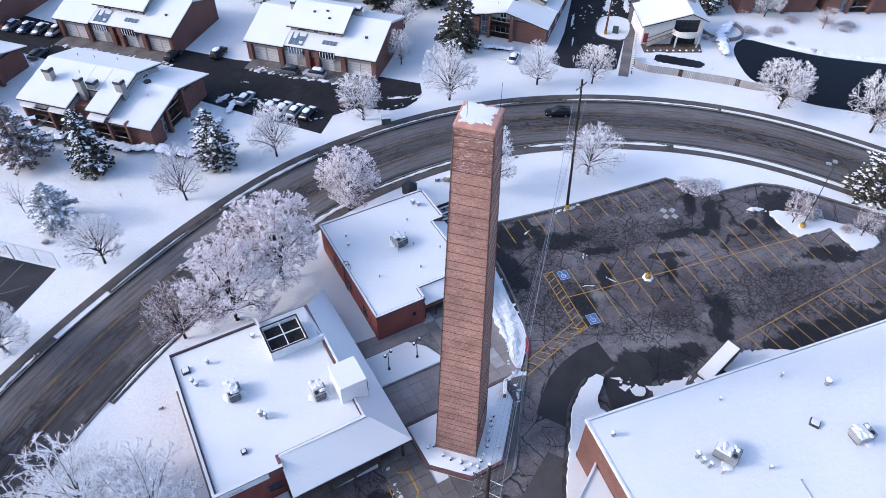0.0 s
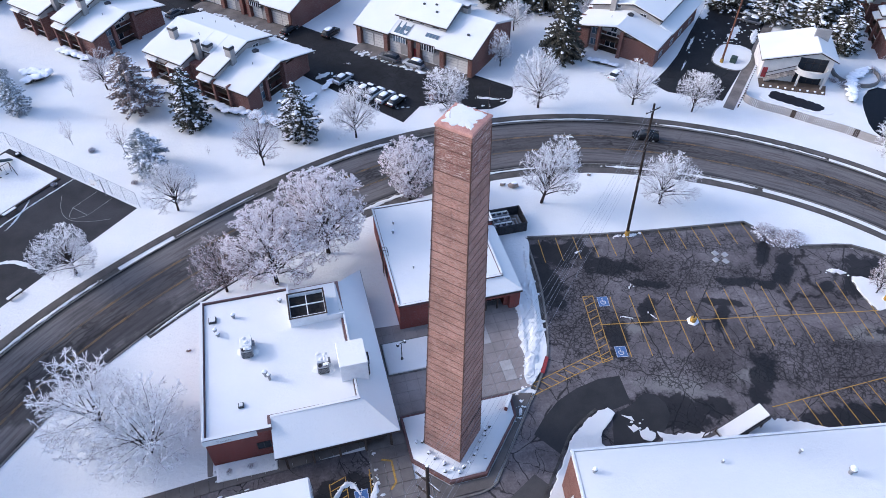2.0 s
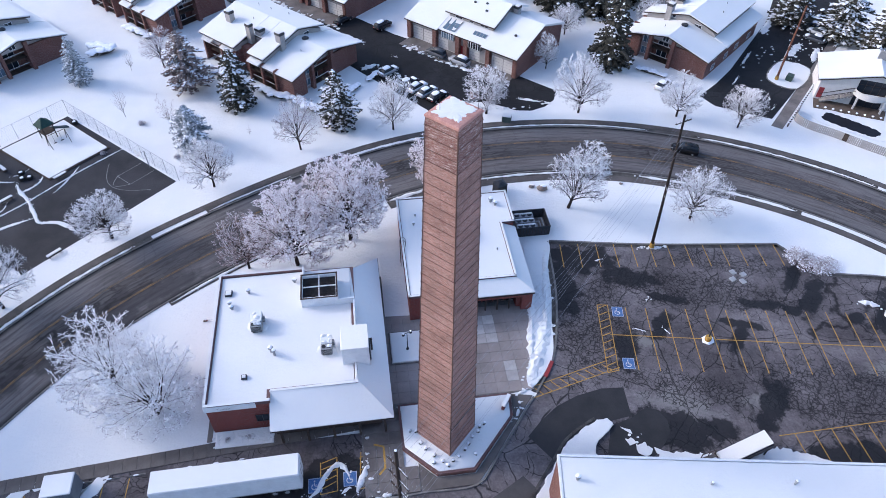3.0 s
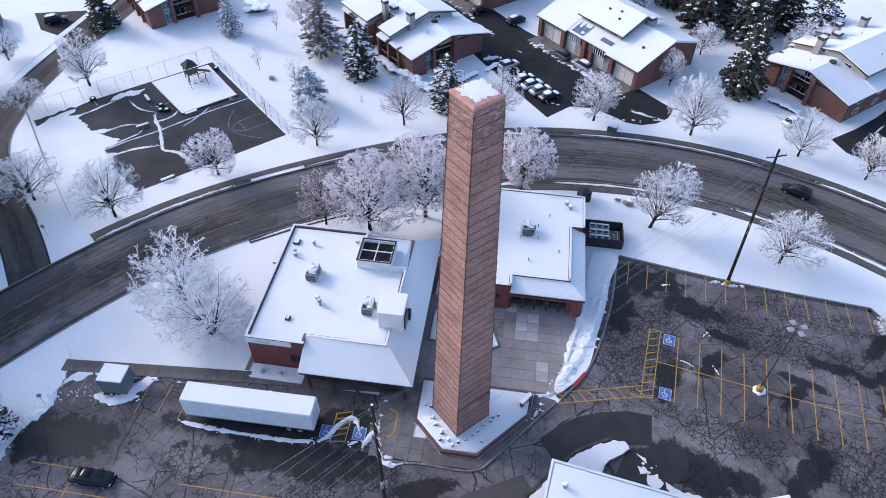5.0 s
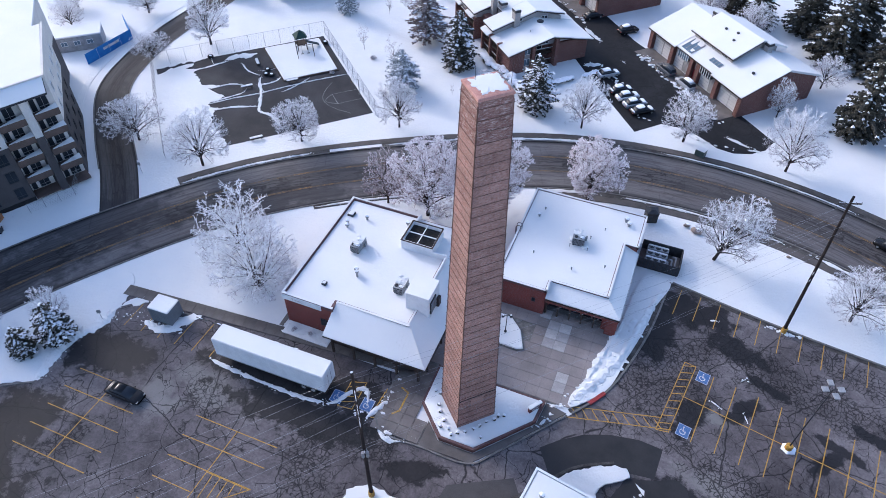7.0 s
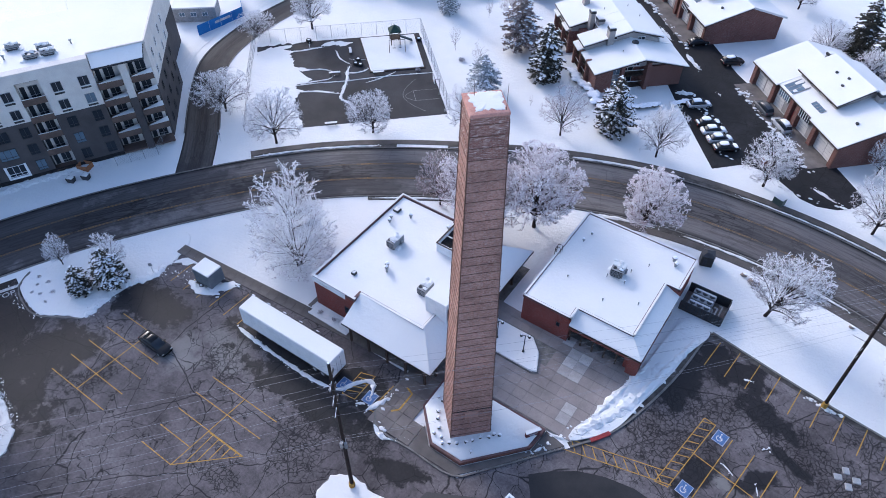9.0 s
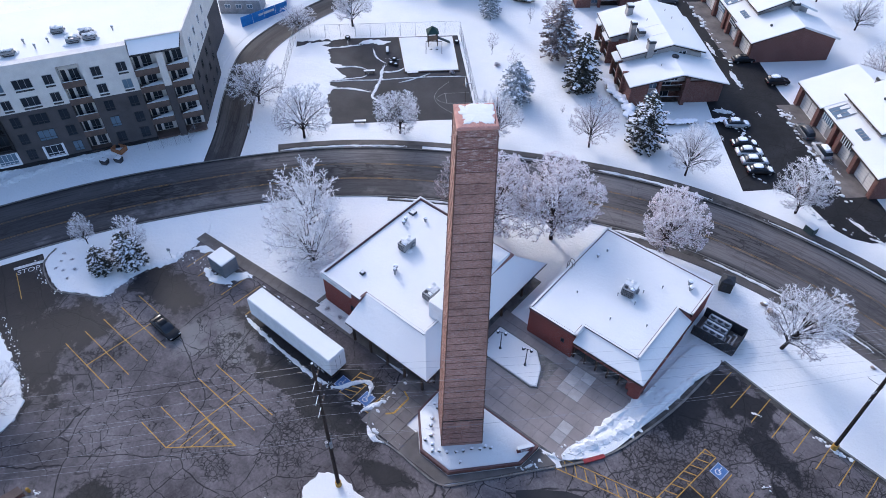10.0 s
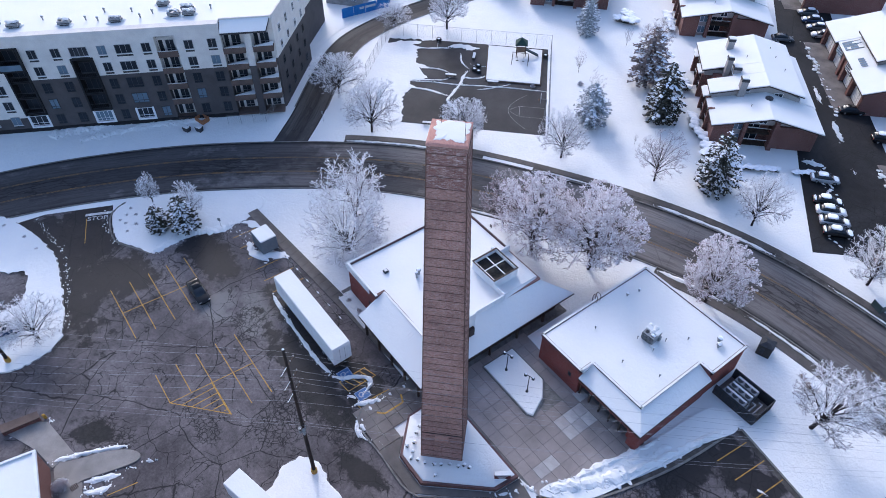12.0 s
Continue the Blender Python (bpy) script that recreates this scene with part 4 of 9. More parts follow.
def snow_lumps(line, wide, n, size, label, rnd):
    """Loose lumps of shovelled snow strewn along a line."""
    s = Shape()
    for _ in range(n):
        p = rnd.choice(line)
        w = size * rnd.uniform(0.35, 1.4)
        s.blob((p.x + rnd.gauss(0, wide), p.y + rnd.gauss(0, wide), w * 0.18 + 0.03), w, w * rnd.uniform(0.4, 0.9), w * 0.34, rnd, rnd.uniform(0, 6))
    tagged(s.link("snow_lumps", SNOW, None, label), "", "snow lumps", kind="stuff")


rl = random.Random(23)
for pts, wide, n, size in (([(25.6, 120.2), (35.0, 111.0), (44.2, 101.8)], 0.3, 60, 0.4), ([(-6.0, 147.6), (4.0, 137.8), (14.0, 128.0)], 0.35, 50, 0.4), ([(13.6, 31.6), (13.5, 27.0), (14.2, 24.8), (16.2, 23.6)], 0.25, 26, 0.3), ([(39.4, 51.5), (38.2, 46.0), (36.6, 41.0), (34.6, 36.8)], 0.5, 150, 0.28), ([(31.4, 34.6), (33.0, 35.0), (30.9, 31.6)], 0.3, 24, 0.24),
                           ([(42.6, 28.6), (44.6, 26.6), (46.0, 25.6)], 0.5, 14, 0.16), ([(20.0, 112.4), (24.0, 108.6), (31.6, 100.4)], 0.5, 70, 0.28), ([(95, 95), (105, 105), (116, 116)], 1.6, 50, 0.28), ([(86, 90), (94, 98), (104, 112)], 1.6, 30, 0.22), ([(-46.6, 2.4), (-38.0, 3.6), (-31.8, 3.6), (-20.4, 0.6)], 0.22, 120, 0.11), ([(-40.0, 12.0), (-36.4, 10.8), (-32.0, 10.8)], 0.2, 40, 0.11),
                           ([(-27.0, 15.0), (-27.6, 20.0), (-25.6, 25.0), (-22.0, 27.6)], 0.4, 110, 0.12), ([(55.0, 57.0), (57.2, 56.6), (58.8, 56.6)], 0.16, 24, 0.26), ([(30.0, 98.0), (44.0, 94.6), (52.0, 96.4)], 0.25, 26, 0.3), ([(72.0, 100.4), (75.6, 97.4), (80.0, 95.2)], 0.4, 40, 0.3)):
    snow_lumps(spline(pts, 0.4), wide, n, size, "loose lumps of cleared snow lying on the asphalt", rl)


def snow_patch(pts, z, label, rnd, k=0.12):
    """A thin sheet of trodden snow with a torn edge."""
    tagged(Shape().prism([(x + rnd.gauss(0, k), y + rnd.gauss(0, k)) for x, y in edged(pts, 0.35)], 0.03, z).link("snow_patch", SNOW, None, label), "", "snow patch", kind="stuff")


for pts in ([(-25.6, 27.4), (-24.8, 29.6), (-22.6, 30.7), (-20.6, 30.4), (-21.0, 29.4), (-22.4, 29.8), (-23.4, 28.6), (-24.4, 28.4)], [(-18.4, 26.9), (-16.6, 27.2), (-15.4, 28.4), (-14.6, 30.2), (-15.6, 30.4), (-17.0, 29.0), (-17.6, 27.8)], [(43.0, 28.9), (44.0, 28.6), (44.2, 28.0), (43.4, 28.2)], [(43.1, 27.4), (44.1, 27.3), (44.2, 26.6), (43.2, 26.8)], [(44.0, 26.3), (45.2, 26.5), (45.8, 25.6), (45.0, 25.0), (44.2, 25.4)],
            [(46.2, 25.7), (48.0, 25.1), (50.4, 24.5), (52.2, 24.3), (52.6, 23.2), (49.0, 22.6), (46.0, 23.4)], [(46.6, 22.0), (46.6, 24.2), (60, 20.6), (60, 19.4)], [(56.2, 23.2), (58.6, 24.0), (60.6, 24.0), (63.6, 22.6), (66.6, 20.9), (66.0, 18.6), (57.0, 20.0)], [(64, 21.2), (72, 19.4), (80, 17.4), (80, 16.0), (64, 18.4)]):
    snow_patch(pts, 0.12 if len(pts) > 4 else 0.09, "thin ragged snow lying on the asphalt", rl)

# ---- the square brick chimney ----
stack = thing("chimney", "tall square tapered brick factory chimney bound with steel straps", "chimney", pose(22.75, 30.75, 0.55, 0, 0, 45))
ZS, HB, HT = 43.6, 2.33, 1.42         # height, half widths at foot and top


def half(z):
    return HB + (HT - HB) * z / ZS


def sq(h, z):
    return [(-h, -h, z), (h, -h, z), (h, h, z), (-h, h, z)]


Shape().loft([sq(half(z), z) for z in (-0.6, 10, 20, 30, 39.4)]).link("lower_shaft", STACK_BRICK, stack, "orange-red brick shaft")
Shape().loft([sq(half(z), z) for z in (39.4, 43.2)]).link("upper_shaft", STACK_ROUGH, stack, "mottled weathered brick upper shaft")
strap_z = []
z = 0.7
while z < 42.6:
    strap_z.append(z)
    z += 1.02 + 0.05 * math.sin(z)
for z in strap_z:
    h = half(z) + 0.02
    s = Shape()
    for k in range(4):
        m = pose(0, 0, 0, 0, 0, 90 * k)
        bar = Shape().box(-h - 0.05, h + 0.09, -h - 0.012, -h + 0.03, z - 0.016, z + 0.016)
        s.add([tuple(m @ Vector(v)) for v in bar.v], bar.f)
    s.link("steel_strap", STRAP, stack)
for k in range(4):
    m = pose(0, 0, 0, 0, 0, 90 * k)
    s = Shape()
    for side in (-1, 1):
        lo, hi = half(0.3), half(42.8)
        s.tube(m @ Vector((side * (lo - 0.02), -lo - 0.02, 0.3)), m @ Vector((side * (hi - 0.02), -hi - 0.02, 42.8)), 0.03, 0.03, 5)
    s.link("corner_angle", STRAP, stack)
    lo, hi = half(0.3), half(38)
    if k in (0, 3):
        Shape().tube(m @ Vector((0.1, -lo - 0.03, 0.3)), m @ Vector((0.1, -hi - 0.03, 38.0)), 0.010, 0.010, 4).link("lightning_cable", STACK_ROUGH, stack)
cap = Shape().loft([sq(HT + 0.02, 43.15), sq(HT + 0.06, 43.22), sq(HT + 0.06, 43.36), sq(HT - 0.02, 43.42), sq(HT - 0.5, 43.46)]).link("cap", mottled("pink_render", (0.50, 0.27, 0.22), (0.40, 0.20, 0.165), 1.5, 0.85, fine=10, grain=0.4), stack, "pinkish rendered cap with worn edges")
rs = random.Random(3)
pts = []
for i in range(110):
    t = i * math.pi / 55
    r = min(1.36 / max(1e-6, abs(math.cos(t))), 1.36 / max(1e-6, abs(math.sin(t))))
    k = 0.84 + 0.12 * math.sin(t + 0.6) + 0.05 * math.sin(5 * t) + 0.05 * math.sin(11 * t + 1) + rs.uniform(-0.06, 0.06)
    pts.append((math.cos(t) * r * min(0.99, k) + 0.05, math.sin(t) * r * min(0.99, k)))
Shape().loft([[(x, y, 43.40) for x, y in pts], [(x * 0.985, y * 0.985, 43.47) for x, y in pts], [(x * 0.8, y * 0.8, 43.49 + 0.02 * math.sin(3 * x + 2 * y)) for x, y in pts], [(x * 0.3, y * 0.3, 43.50) for x, y in pts]]).link("snow_patch", ROOF_SNOW, stack, "ragged snow lying on the cap")
Shape().tube((1.2, -1.2, 43.4), (1.22, -1.22, 45.6), 0.02, 0.012, 5).link("lightning_rod", STEEL, stack)
Shape().tube((-0.7, 0.7, 43.6), (-0.7, 0.7, 44.9), 0.02, 0.012, 5).link("lightning_rod", STEEL, stack)
# the bricked-up opening near the foot, on the side towards the lot
m = pose(0, 0, 0, 0, 0, 90)
for k, ang in ((0, 0),):
    h = half(4.3)
    Shape().box(-0.75, 0.75, -h - 0.03, -h + 0.1, 3.7, 5.1, 0.03).link("bricked_opening", brick_material("pale_infill_brick", (0.40, 0.22, 0.17), (0.34, 0.18, 0.14), (0.34, 0.26, 0.23), pale_amount=0.5), stack, "pale bricked-up opening")
    Shape().box(-half(5.4), half(5.4), -half(5.4) - 0.045, -half(5.4) + 0.05, 5.35, 5.5, 0.02).link("lintel", STEEL, stack)
    Shape().box(-0.08, 0.0, -half(2.4) - 0.05, -half(2.4) + 0.06, 1.2, 3.3, 0.01).link("stain_strip", STACK_ROUGH, stack)

# its raised planter
PL = [(17.6, 29.2), (21.2, 25.6), (25.3, 25.6), (30.8, 31.8), (31.1, 34.8), (17.5, 34.8)]
planter = thing("planter", "low brick planter round the chimney, filled with snow", "planter")
Shape().prism(PL, 0, 0.55).link("wall", BROWN_BRICK, planter, "low brick planter wall")
Shape().prism(PL, 0.55, 0.63, 0.02).link("coping", PARAPET, planter, "dark wet coping")
Shape().prism([(x + (23.5 - x) * 0.045, y + (30.5 - y) * 0.06) for x, y in PL], 0.4, 0.78, 0.16).link("snow_fill", SNOW, planter, "smooth snow filling the planter", True)
rs = random.Random(11)
for x, y in ((19.3, 30.9), (19.7, 29.4), (20.2, 28.6), (21.0, 27.7), (21.9, 26.9), (23.0, 26.8), (23.7, 27.2), (24.5, 28.0), (25.0, 28.6), (25.6, 29.4), (26.3, 30.0), (26.6, 30.6), (22.4, 26.3), (18.6, 31.0), (25.6, 27.3), (27.2, 30.9), (20.9, 26.8)):
    b = thing("low_shrub", "small clipped shrub capped with snow in the planter", "shrub", pose(x, y, 0.7, 0, 0, rs.uniform(0, 90)), "shrubs round the chimney")
    s = Shape()
    for i in range(14):
        a, r = rs.uniform(0, 6.28), rs.uniform(0.1, 0.3)
        s.tuft((0, 0, 0), (math.cos(a) * r, math.sin(a) * r, rs.uniform(0.15, 0.42)), 0.06, 0.05)
    tagged(s.link("thicket", NEEDLE, b), "dark evergreen sprays", kind="stuff")
    Shape().blob((0.05, 0.05, 0.36), 0.22, 0.2, 0.13, rs).link("snow_cap", CLUMP, b, smooth=True)
sign = thing("monument_sign", "low dark red sign block capped with snow on the planter", "sign", pose(30.2, 33.2, 0.6, 0, 0, 55))
Shape().box(-0.9, 0.9, -0.18, 0.18, 0, 0.95, 0.03).link("panel", mottled("dark_red_panel", (0.16, 0.05, 0.05), (0.12, 0.045, 0.045), 2), sign)
for i in range(3):
    Shape().box(-0.6 + 0.1 * i, 0.55 - 0.15 * i, -0.195, -0.18, 0.62 - i * 0.2, 0.72 - i * 0.2).link("text_bar", WHITE_PAINT, sign)
Shape().box(-0.94, 0.94, -0.24, 0.24, 0.95, 1.12, 0.06).link("snow_cap", ROOF_SNOW, sign)


# ---- building A: flat brick hall with sloping eaves ----
def window(parent, w, h, m, glass=GLASS, frame_mat=None, mullions=1, transom=0.0, name="window"):
    """A framed window whose face looks to -y of m; a part with its own frame, sill and panes."""
    fr, t = frame_mat or DARK_METAL, 0.06
    s = Shape()
    for y in (-0.05, 0.08):
        s.v += [(-w / 2, y, 0), (w / 2, y, 0), (w / 2, y, h), (-w / 2, y, h), (-w / 2 + t, y, t), (w / 2 - t, y, t), (w / 2 - t, y, h - t), (-w / 2 + t, y, h - t)]
    for i in range(4):
        j = (i + 1) % 4
        s.f += [(i, j, 4 + j, 4 + i), (8 + j, 8 + i, 12 + i, 12 + j), (j, i, 8 + i, 8 + j), (4 + i, 4 + j, 12 + j, 12 + i)]
    win = s.link(name, fr, parent)
    win.matrix_basis = m
    for i in range(mullions):
        x = -w / 2 + w * (i + 1) / (mullions + 1)
        Shape().box(x - 0.03, x + 0.03, -0.04, 0.08, t, h - t).link("mullion", fr, win)
    if transom:
        Shape().box(-w / 2 + t, w / 2 - t, -0.045, 0.075, transom - 0.03, transom + 0.03).link("transom", fr, win)
    Shape().box(-w / 2 + t, w / 2 - t, 0.0, 0.03, t, h - t).link("pane", glass, win)
    return win


hall = thing("hall", "flat-roofed red brick hall with snowy sloping eaves", "building")
Shape().prism([(-3.6, 34.2), (3.4, 34.2), (3.4, 35.0), (13.4, 35.0), (13.4, 53.6), (-3.6, 53.6)], 0, 5.1).link("wall", RED_BRICK, hall, "red brick walls")
s = Shape()
for x0, x1, y0, y1 in ((-3.7, 3.5, 34.1, 34.45), (-3.7, -3.35, 34.45, 53.7), (-3.35, 6.8, 53.35, 53.7), (3.15, 3.5, 34.45, 35.6), (3.5, 13.3, 35.25, 35.6), (12.95, 13.3, 35.6, 47.0)):
    s.box(x0, x1, y0, y1, 5.0, 5.58)
s.link("parapet", PARAPET, hall, "dark purple-brown parapet")
s = Shape()
for x0, x1, y0, y1 in ((-3.74, 3.52, 34.06, 34.42), (-3.74, -3.46, 34.42, 53.74), (-3.46, 6.8, 53.5, 53.74), (3.5, 13.3, 35.22, 35.52), (13.0, 13.26, 35.52, 42.0)):
    s.box(x0, x1, y0, y1, 5.56, 5.66, 0.03)
s.link("coping_snow", ROOF_SNOW, hall, "snow on the parapet")
Shape().prism([(-3.35, 34.45), (3.15, 34.45), (3.15, 35.6), (12.95, 35.6), (12.95, 53.35), (-3.35, 53.35)], 5.05, 5.34, 0.1).link("roof_snow", ROOF_SNOW, hall, "smooth snow over the flat roof")
# sloping eaves, south and east, meeting in a hip
def roof_sheet(name, top, low, thick, mat, parent, label=""):
    """A sloping slab between an upper and a lower edge, each a list of points from one end to the other."""
    s = Shape()
    n = len(top)
    s.v = list(top) + list(low) + [(x, y, z - thick) for x, y, z in top] + [(x, y, z - thick) for x, y, z in low]
    for i in range(n - 1):
        s.f += [(i, i + 1, n + i + 1, n + i), (2 * n + i + 1, 2 * n + i, 3 * n + i, 3 * n + i + 1), (n + i, n + i + 1, 3 * n + i + 1, 3 * n + i), (i + 1, i, 2 * n + i, 2 * n + i + 1)]
    s.f += [(0, n, 3 * n, 2 * n), (2 * n - 1, n - 1, 3 * n - 1, 4 * n - 1)]
    return s.link(name, mat, parent, label)


roof_sheet("south_eave", [(3.5, 35.3, 5.5), (13.2, 35.6, 5.5)], [(3.3, 31.4, 3.35), (17.0, 31.5, 3.35)], 0.14, STEEL, hall, "dark sloping metal eave")
roof_sheet("east_eave", [(13.2, 35.6, 5.5), (12.9, 53.0, 5.0)], [(17.0, 31.5, 3.35), (16.75, 57.0, 2.75)], 0.14, STEEL, hall, "dark sloping metal eave")
roof_sheet("eave_snow", [(3.45, 35.35, 5.68), (13.25, 35.65, 5.68)], [(3.3, 31.45, 3.5), (16.95, 31.55, 3.5)], 0.16, ROOF_SNOW, hall, "ribbed snow on the sloping eave")
roof_sheet("eave_snow", [(13.2, 35.6, 5.68), (12.9, 53.0, 5.18)], [(16.97, 31.52, 3.5), (16.7, 56.95, 2.9)], 0.16, ROOF_SNOW, hall, "smooth snow on the sloping eave")
for i in range(27):
    x = 3.9 + i * 0.48
    f = min(1.0, 1.0 if x < 13.2 else (17.0 - x) / 3.8)
    y1, z1 = 31.5 + 3.9 * f, 3.52 + 2.16 * f
    Shape().tube((x, 31.5, 3.49), (x, y1, z1 - 0.03), 0.012, 0.012, 4).link("snow_rib", ROOF_SNOW, hall)
# dark wood tone here paints in the shade below the eaves
Shape().prism([(3.5, 33.0), (15.6, 33.0), (15.6, 55.0), (13.4, 55.0), (13.4, 35.0), (3.5, 35.0)], 0, 2.9).link("inner_wall", WOOD, hall, "wall under the eaves, shade put into its dark colour")
for i in range(5):
    Shape().box(4.2 + i * 2.9, 4.45 + i * 2.9, 31.75, 32.0, 0, 3.3).link("post", WOOD, hall)
    Shape().box(16.2, 16.45, 33.5 + i * 4.6, 33.75 + i * 4.6, 0, 3.0).link("post", WOOD, hall)
Shape().box(-3.75, 1.9, 34.02, 34.1, 4.55, 5.45, 0.02).link("sign_band", WHITE_METAL, hall, "pale sign band on the brick wall")
ob = lettering("Youth", -1.6, 34.01, 0, 0.62, GREY_METAL, hall)
ob.matrix_basis = pose(-1.6, 34.01, 4.98, 90, 0, 0)
window(hall, 1.5, 1.3, pose(2.2, 34.18, 1.5), mullions=1)
window(hall, 1.4, 1.4, pose(-3.62, 40, 1.3, 0, 0, -90)), window(hall, 1.4, 1.4, pose(-3.62, 47, 1.3, 0, 0, -90))
# roof-top cooling tower well
tower = thing("cooling_tower", "white-walled roof well with four dark fan bays", "cooling tower")
s = Shape()
for x0, x1, y0, y1 in ((6.9, 7.1, 47.2, 51.2), (11.2, 11.4, 47.2, 51.2), (7.1, 11.2, 47.2, 47.4), (7.1, 11.2, 51.0, 51.2)):
    s.box(x0, x1, y0, y1, 5.1, 6.9)
s.link("wall", WHITE_METAL, tower)
for x0, x1, y0, y1, z1 in ((11.4, 13.4, 47.2, 47.4, 6.3), (13.2, 13.4, 42.0, 47.2, 6.1), (6.9, 7.1, 51.2, 53.6, 6.2)):
    Shape().box(x0, x1, y0, y1, 5.1, z1).link("screen_wall", WHITE_METAL, tower)
Shape().box(7.1, 11.2, 47.4, 51.0, 5.36, 5.5).link("well_floor", BLACK, tower)
s = Shape()
s.box(6.85, 11.45, 47.1, 47.25, 6.9, 7.0).box(6.85, 11.45, 51.1, 51.25, 6.9, 7.0).box(6.85, 7.05, 47.25, 51.1, 6.9, 7.0).box(11.25, 11.45, 47.25, 51.1, 6.9, 7.0)
s.link("coping", STEEL, tower)
Shape().box(9.09, 9.19, 47.4, 51.0, 6.72, 6.86).link("cross_beam", ROOF_SNOW, tower)
Shape().box(7.1, 11.2, 49.15, 49.25, 6.7, 6.84).link("cross_beam", ROOF_SNOW, tower)
Shape().box(7.1, 11.2, 47.4, 51.0, 6.35, 6.42).link("fan_deck", BLACK, tower, "black fan deck")
for cx in (8.1, 10.2):
    for cy in (48.3, 50.1):
        s = Shape()
        for k in range(6):
            t = k * math.pi / 3
            s.add([(cx, cy, 6.5), (cx + math.cos(t) * 0.8, cy + math.sin(t) * 0.8, 6.46), (cx + math.cos(t + 0.45) * 0.8, cy + math.sin(t + 0.45) * 0.8, 6.56), (cx, cy, 6.53)], [(0, 1, 2), (3, 2, 1)])
        s.link("fan", RUBBER, tower)
pent = thing("roof_penthouse", "white boxy roof penthouse with snow on top", "penthouse")
Shape().box(11.7, 14.8, 38.0, 41.4, 4.4, 8.0, 0.04).link("body", WHITE_METAL, pent)
Shape().box(11.65, 14.85, 37.95, 41.45, 8.0, 8.22, 0.08).link("snow_cover", ROOF_SNOW, pent)
Shape().box(14.8, 14.95, 38.3, 40.0, 5.2, 7.2).link("louvre", DARK_METAL, pent)
Shape().box(14.8, 15.2, 40.2, 41.0, 4.6, 6.0, 0.03).link("duct", STEEL, pent)
for i in range(7):
    Shape().box(14.95, 15.0, 38.35, 39.95, 5.3 + i * 0.27, 5.4 + i * 0.27).link("slat", GREY_METAL, pent)


def roof_unit(x, y, z, a, w=1.3, d=2.2, h=1.25, label="grey rooftop air handler with snow on its lid"):
    u = thing("rooftop_unit", label, "rooftop unit", pose(x, y, z, 0, 0, a), "rooftop units")
    Shape().box(-w / 2, w / 2, -d / 2, d / 2, 0.25, h, 0.03).link("casing", GREY_METAL, u)
    Shape().box(-w / 2 + 0.1, w / 2 - 0.1, -d / 2 + 0.1, d / 2 - 0.1, 0, 0.25).link("base_frame", DARK_METAL, u)
    Shape().box(-w / 2 + 0.08, w / 2 - 0.08, -d / 2 - 0.03, -d / 2, 0.4, h - 0.1).link("grille", BLACK, u)
    for i in range(5):
        Shape().box(-w / 2 + 0.08, w / 2 - 0.08, -d / 2 - 0.05, -d / 2 - 0.03, 0.5 + i * (h - 0.6) / 5, 0.55 + i * (h - 0.6) / 5).link("slat", GREY_METAL, u)
    Shape().box(-w / 2 - 0.02, w / 2 + 0.02, -d / 2 + 0.75, d / 2 + 0.02, h, h + 0.16, 0.06).link("snow_cover", ROOF_SNOW, u)
    for k in (-1, 1):
        s = Shape()
        s.loft([[(k * w * 0.24 + math.cos(t) * r, -d / 2 + 0.4 + math.sin(t) * r, zz) for t in (i * math.pi / 5 for i in range(10))] for r, zz in ((0.24, h), (0.24, h + 0.07), (0.19, h + 0.07), (0.19, h + 0.01))])
        ring = s.link("fan_ring", DARK_METAL, u)
        if k > 0:
            Shape().blob((k * w * 0.24, -d / 2 + 0.42, h + 0.08), 0.3, 0.26, 0.16, random.Random(3), 0.4).link("snow_lump", CLUMP, ring)
    pile, rnd = Shape(), random.Random(int(x * 7 + y))
    for _ in range(9):
        q = rnd.uniform(0.14, 0.4)
        pile.blob((rnd.uniform(-w / 2, w / 2) * 0.9, rnd.uniform(-d * 0.3, d / 2), h + 0.14), q, q * 0.8, q * 0.55, rnd, rnd.uniform(0, 6))
    for sx in (-1, 1):
        pile.blob((sx * (w / 2 + 0.1), rnd.uniform(-0.6, 0.6), 0.05), 0.5, 0.7, 0.22, rnd, 0.3)
    tagged(pile.link("snow_mound", ROOF_SNOW, u), "uneven heaped snow", kind="stuff")
    Shape().box(w / 2, w / 2 + 0.25, d * 0.1, d * 0.35, 0.3, h * 0.7, 0.02).link("side_duct", GREY_METAL, u)
    return u


def roof_vent(x, y, z, r=0.22, h=0.7):
    u = thing("roof_vent", "short grey metal roof vent with a cowl", "roof vent", pose(x, y, z), "roof vents")
    Shape().tube((0, 0, 0), (0, 0, h), r * 0.7, r * 0.7, 10).link("pipe", GREY_METAL, u)
    Shape().loft([[(math.cos(t) * q, math.sin(t) * q, zz) for t in (i * math.pi / 5 for i in range(10))] for q, zz in ((r * 1.1, h - 0.08), (r * 1.3, h + 0.05), (r * 0.9, h + 0.2), (r * 0.2, h + 0.26))]).link("cowl", GREY_METAL, u)
    Shape().blob((0, 0, h + 0.24), r * 1.25, r * 1.1, r * 0.75, random.Random(int(x * 9))).link("snow_cap", CLUMP, u)
    return u


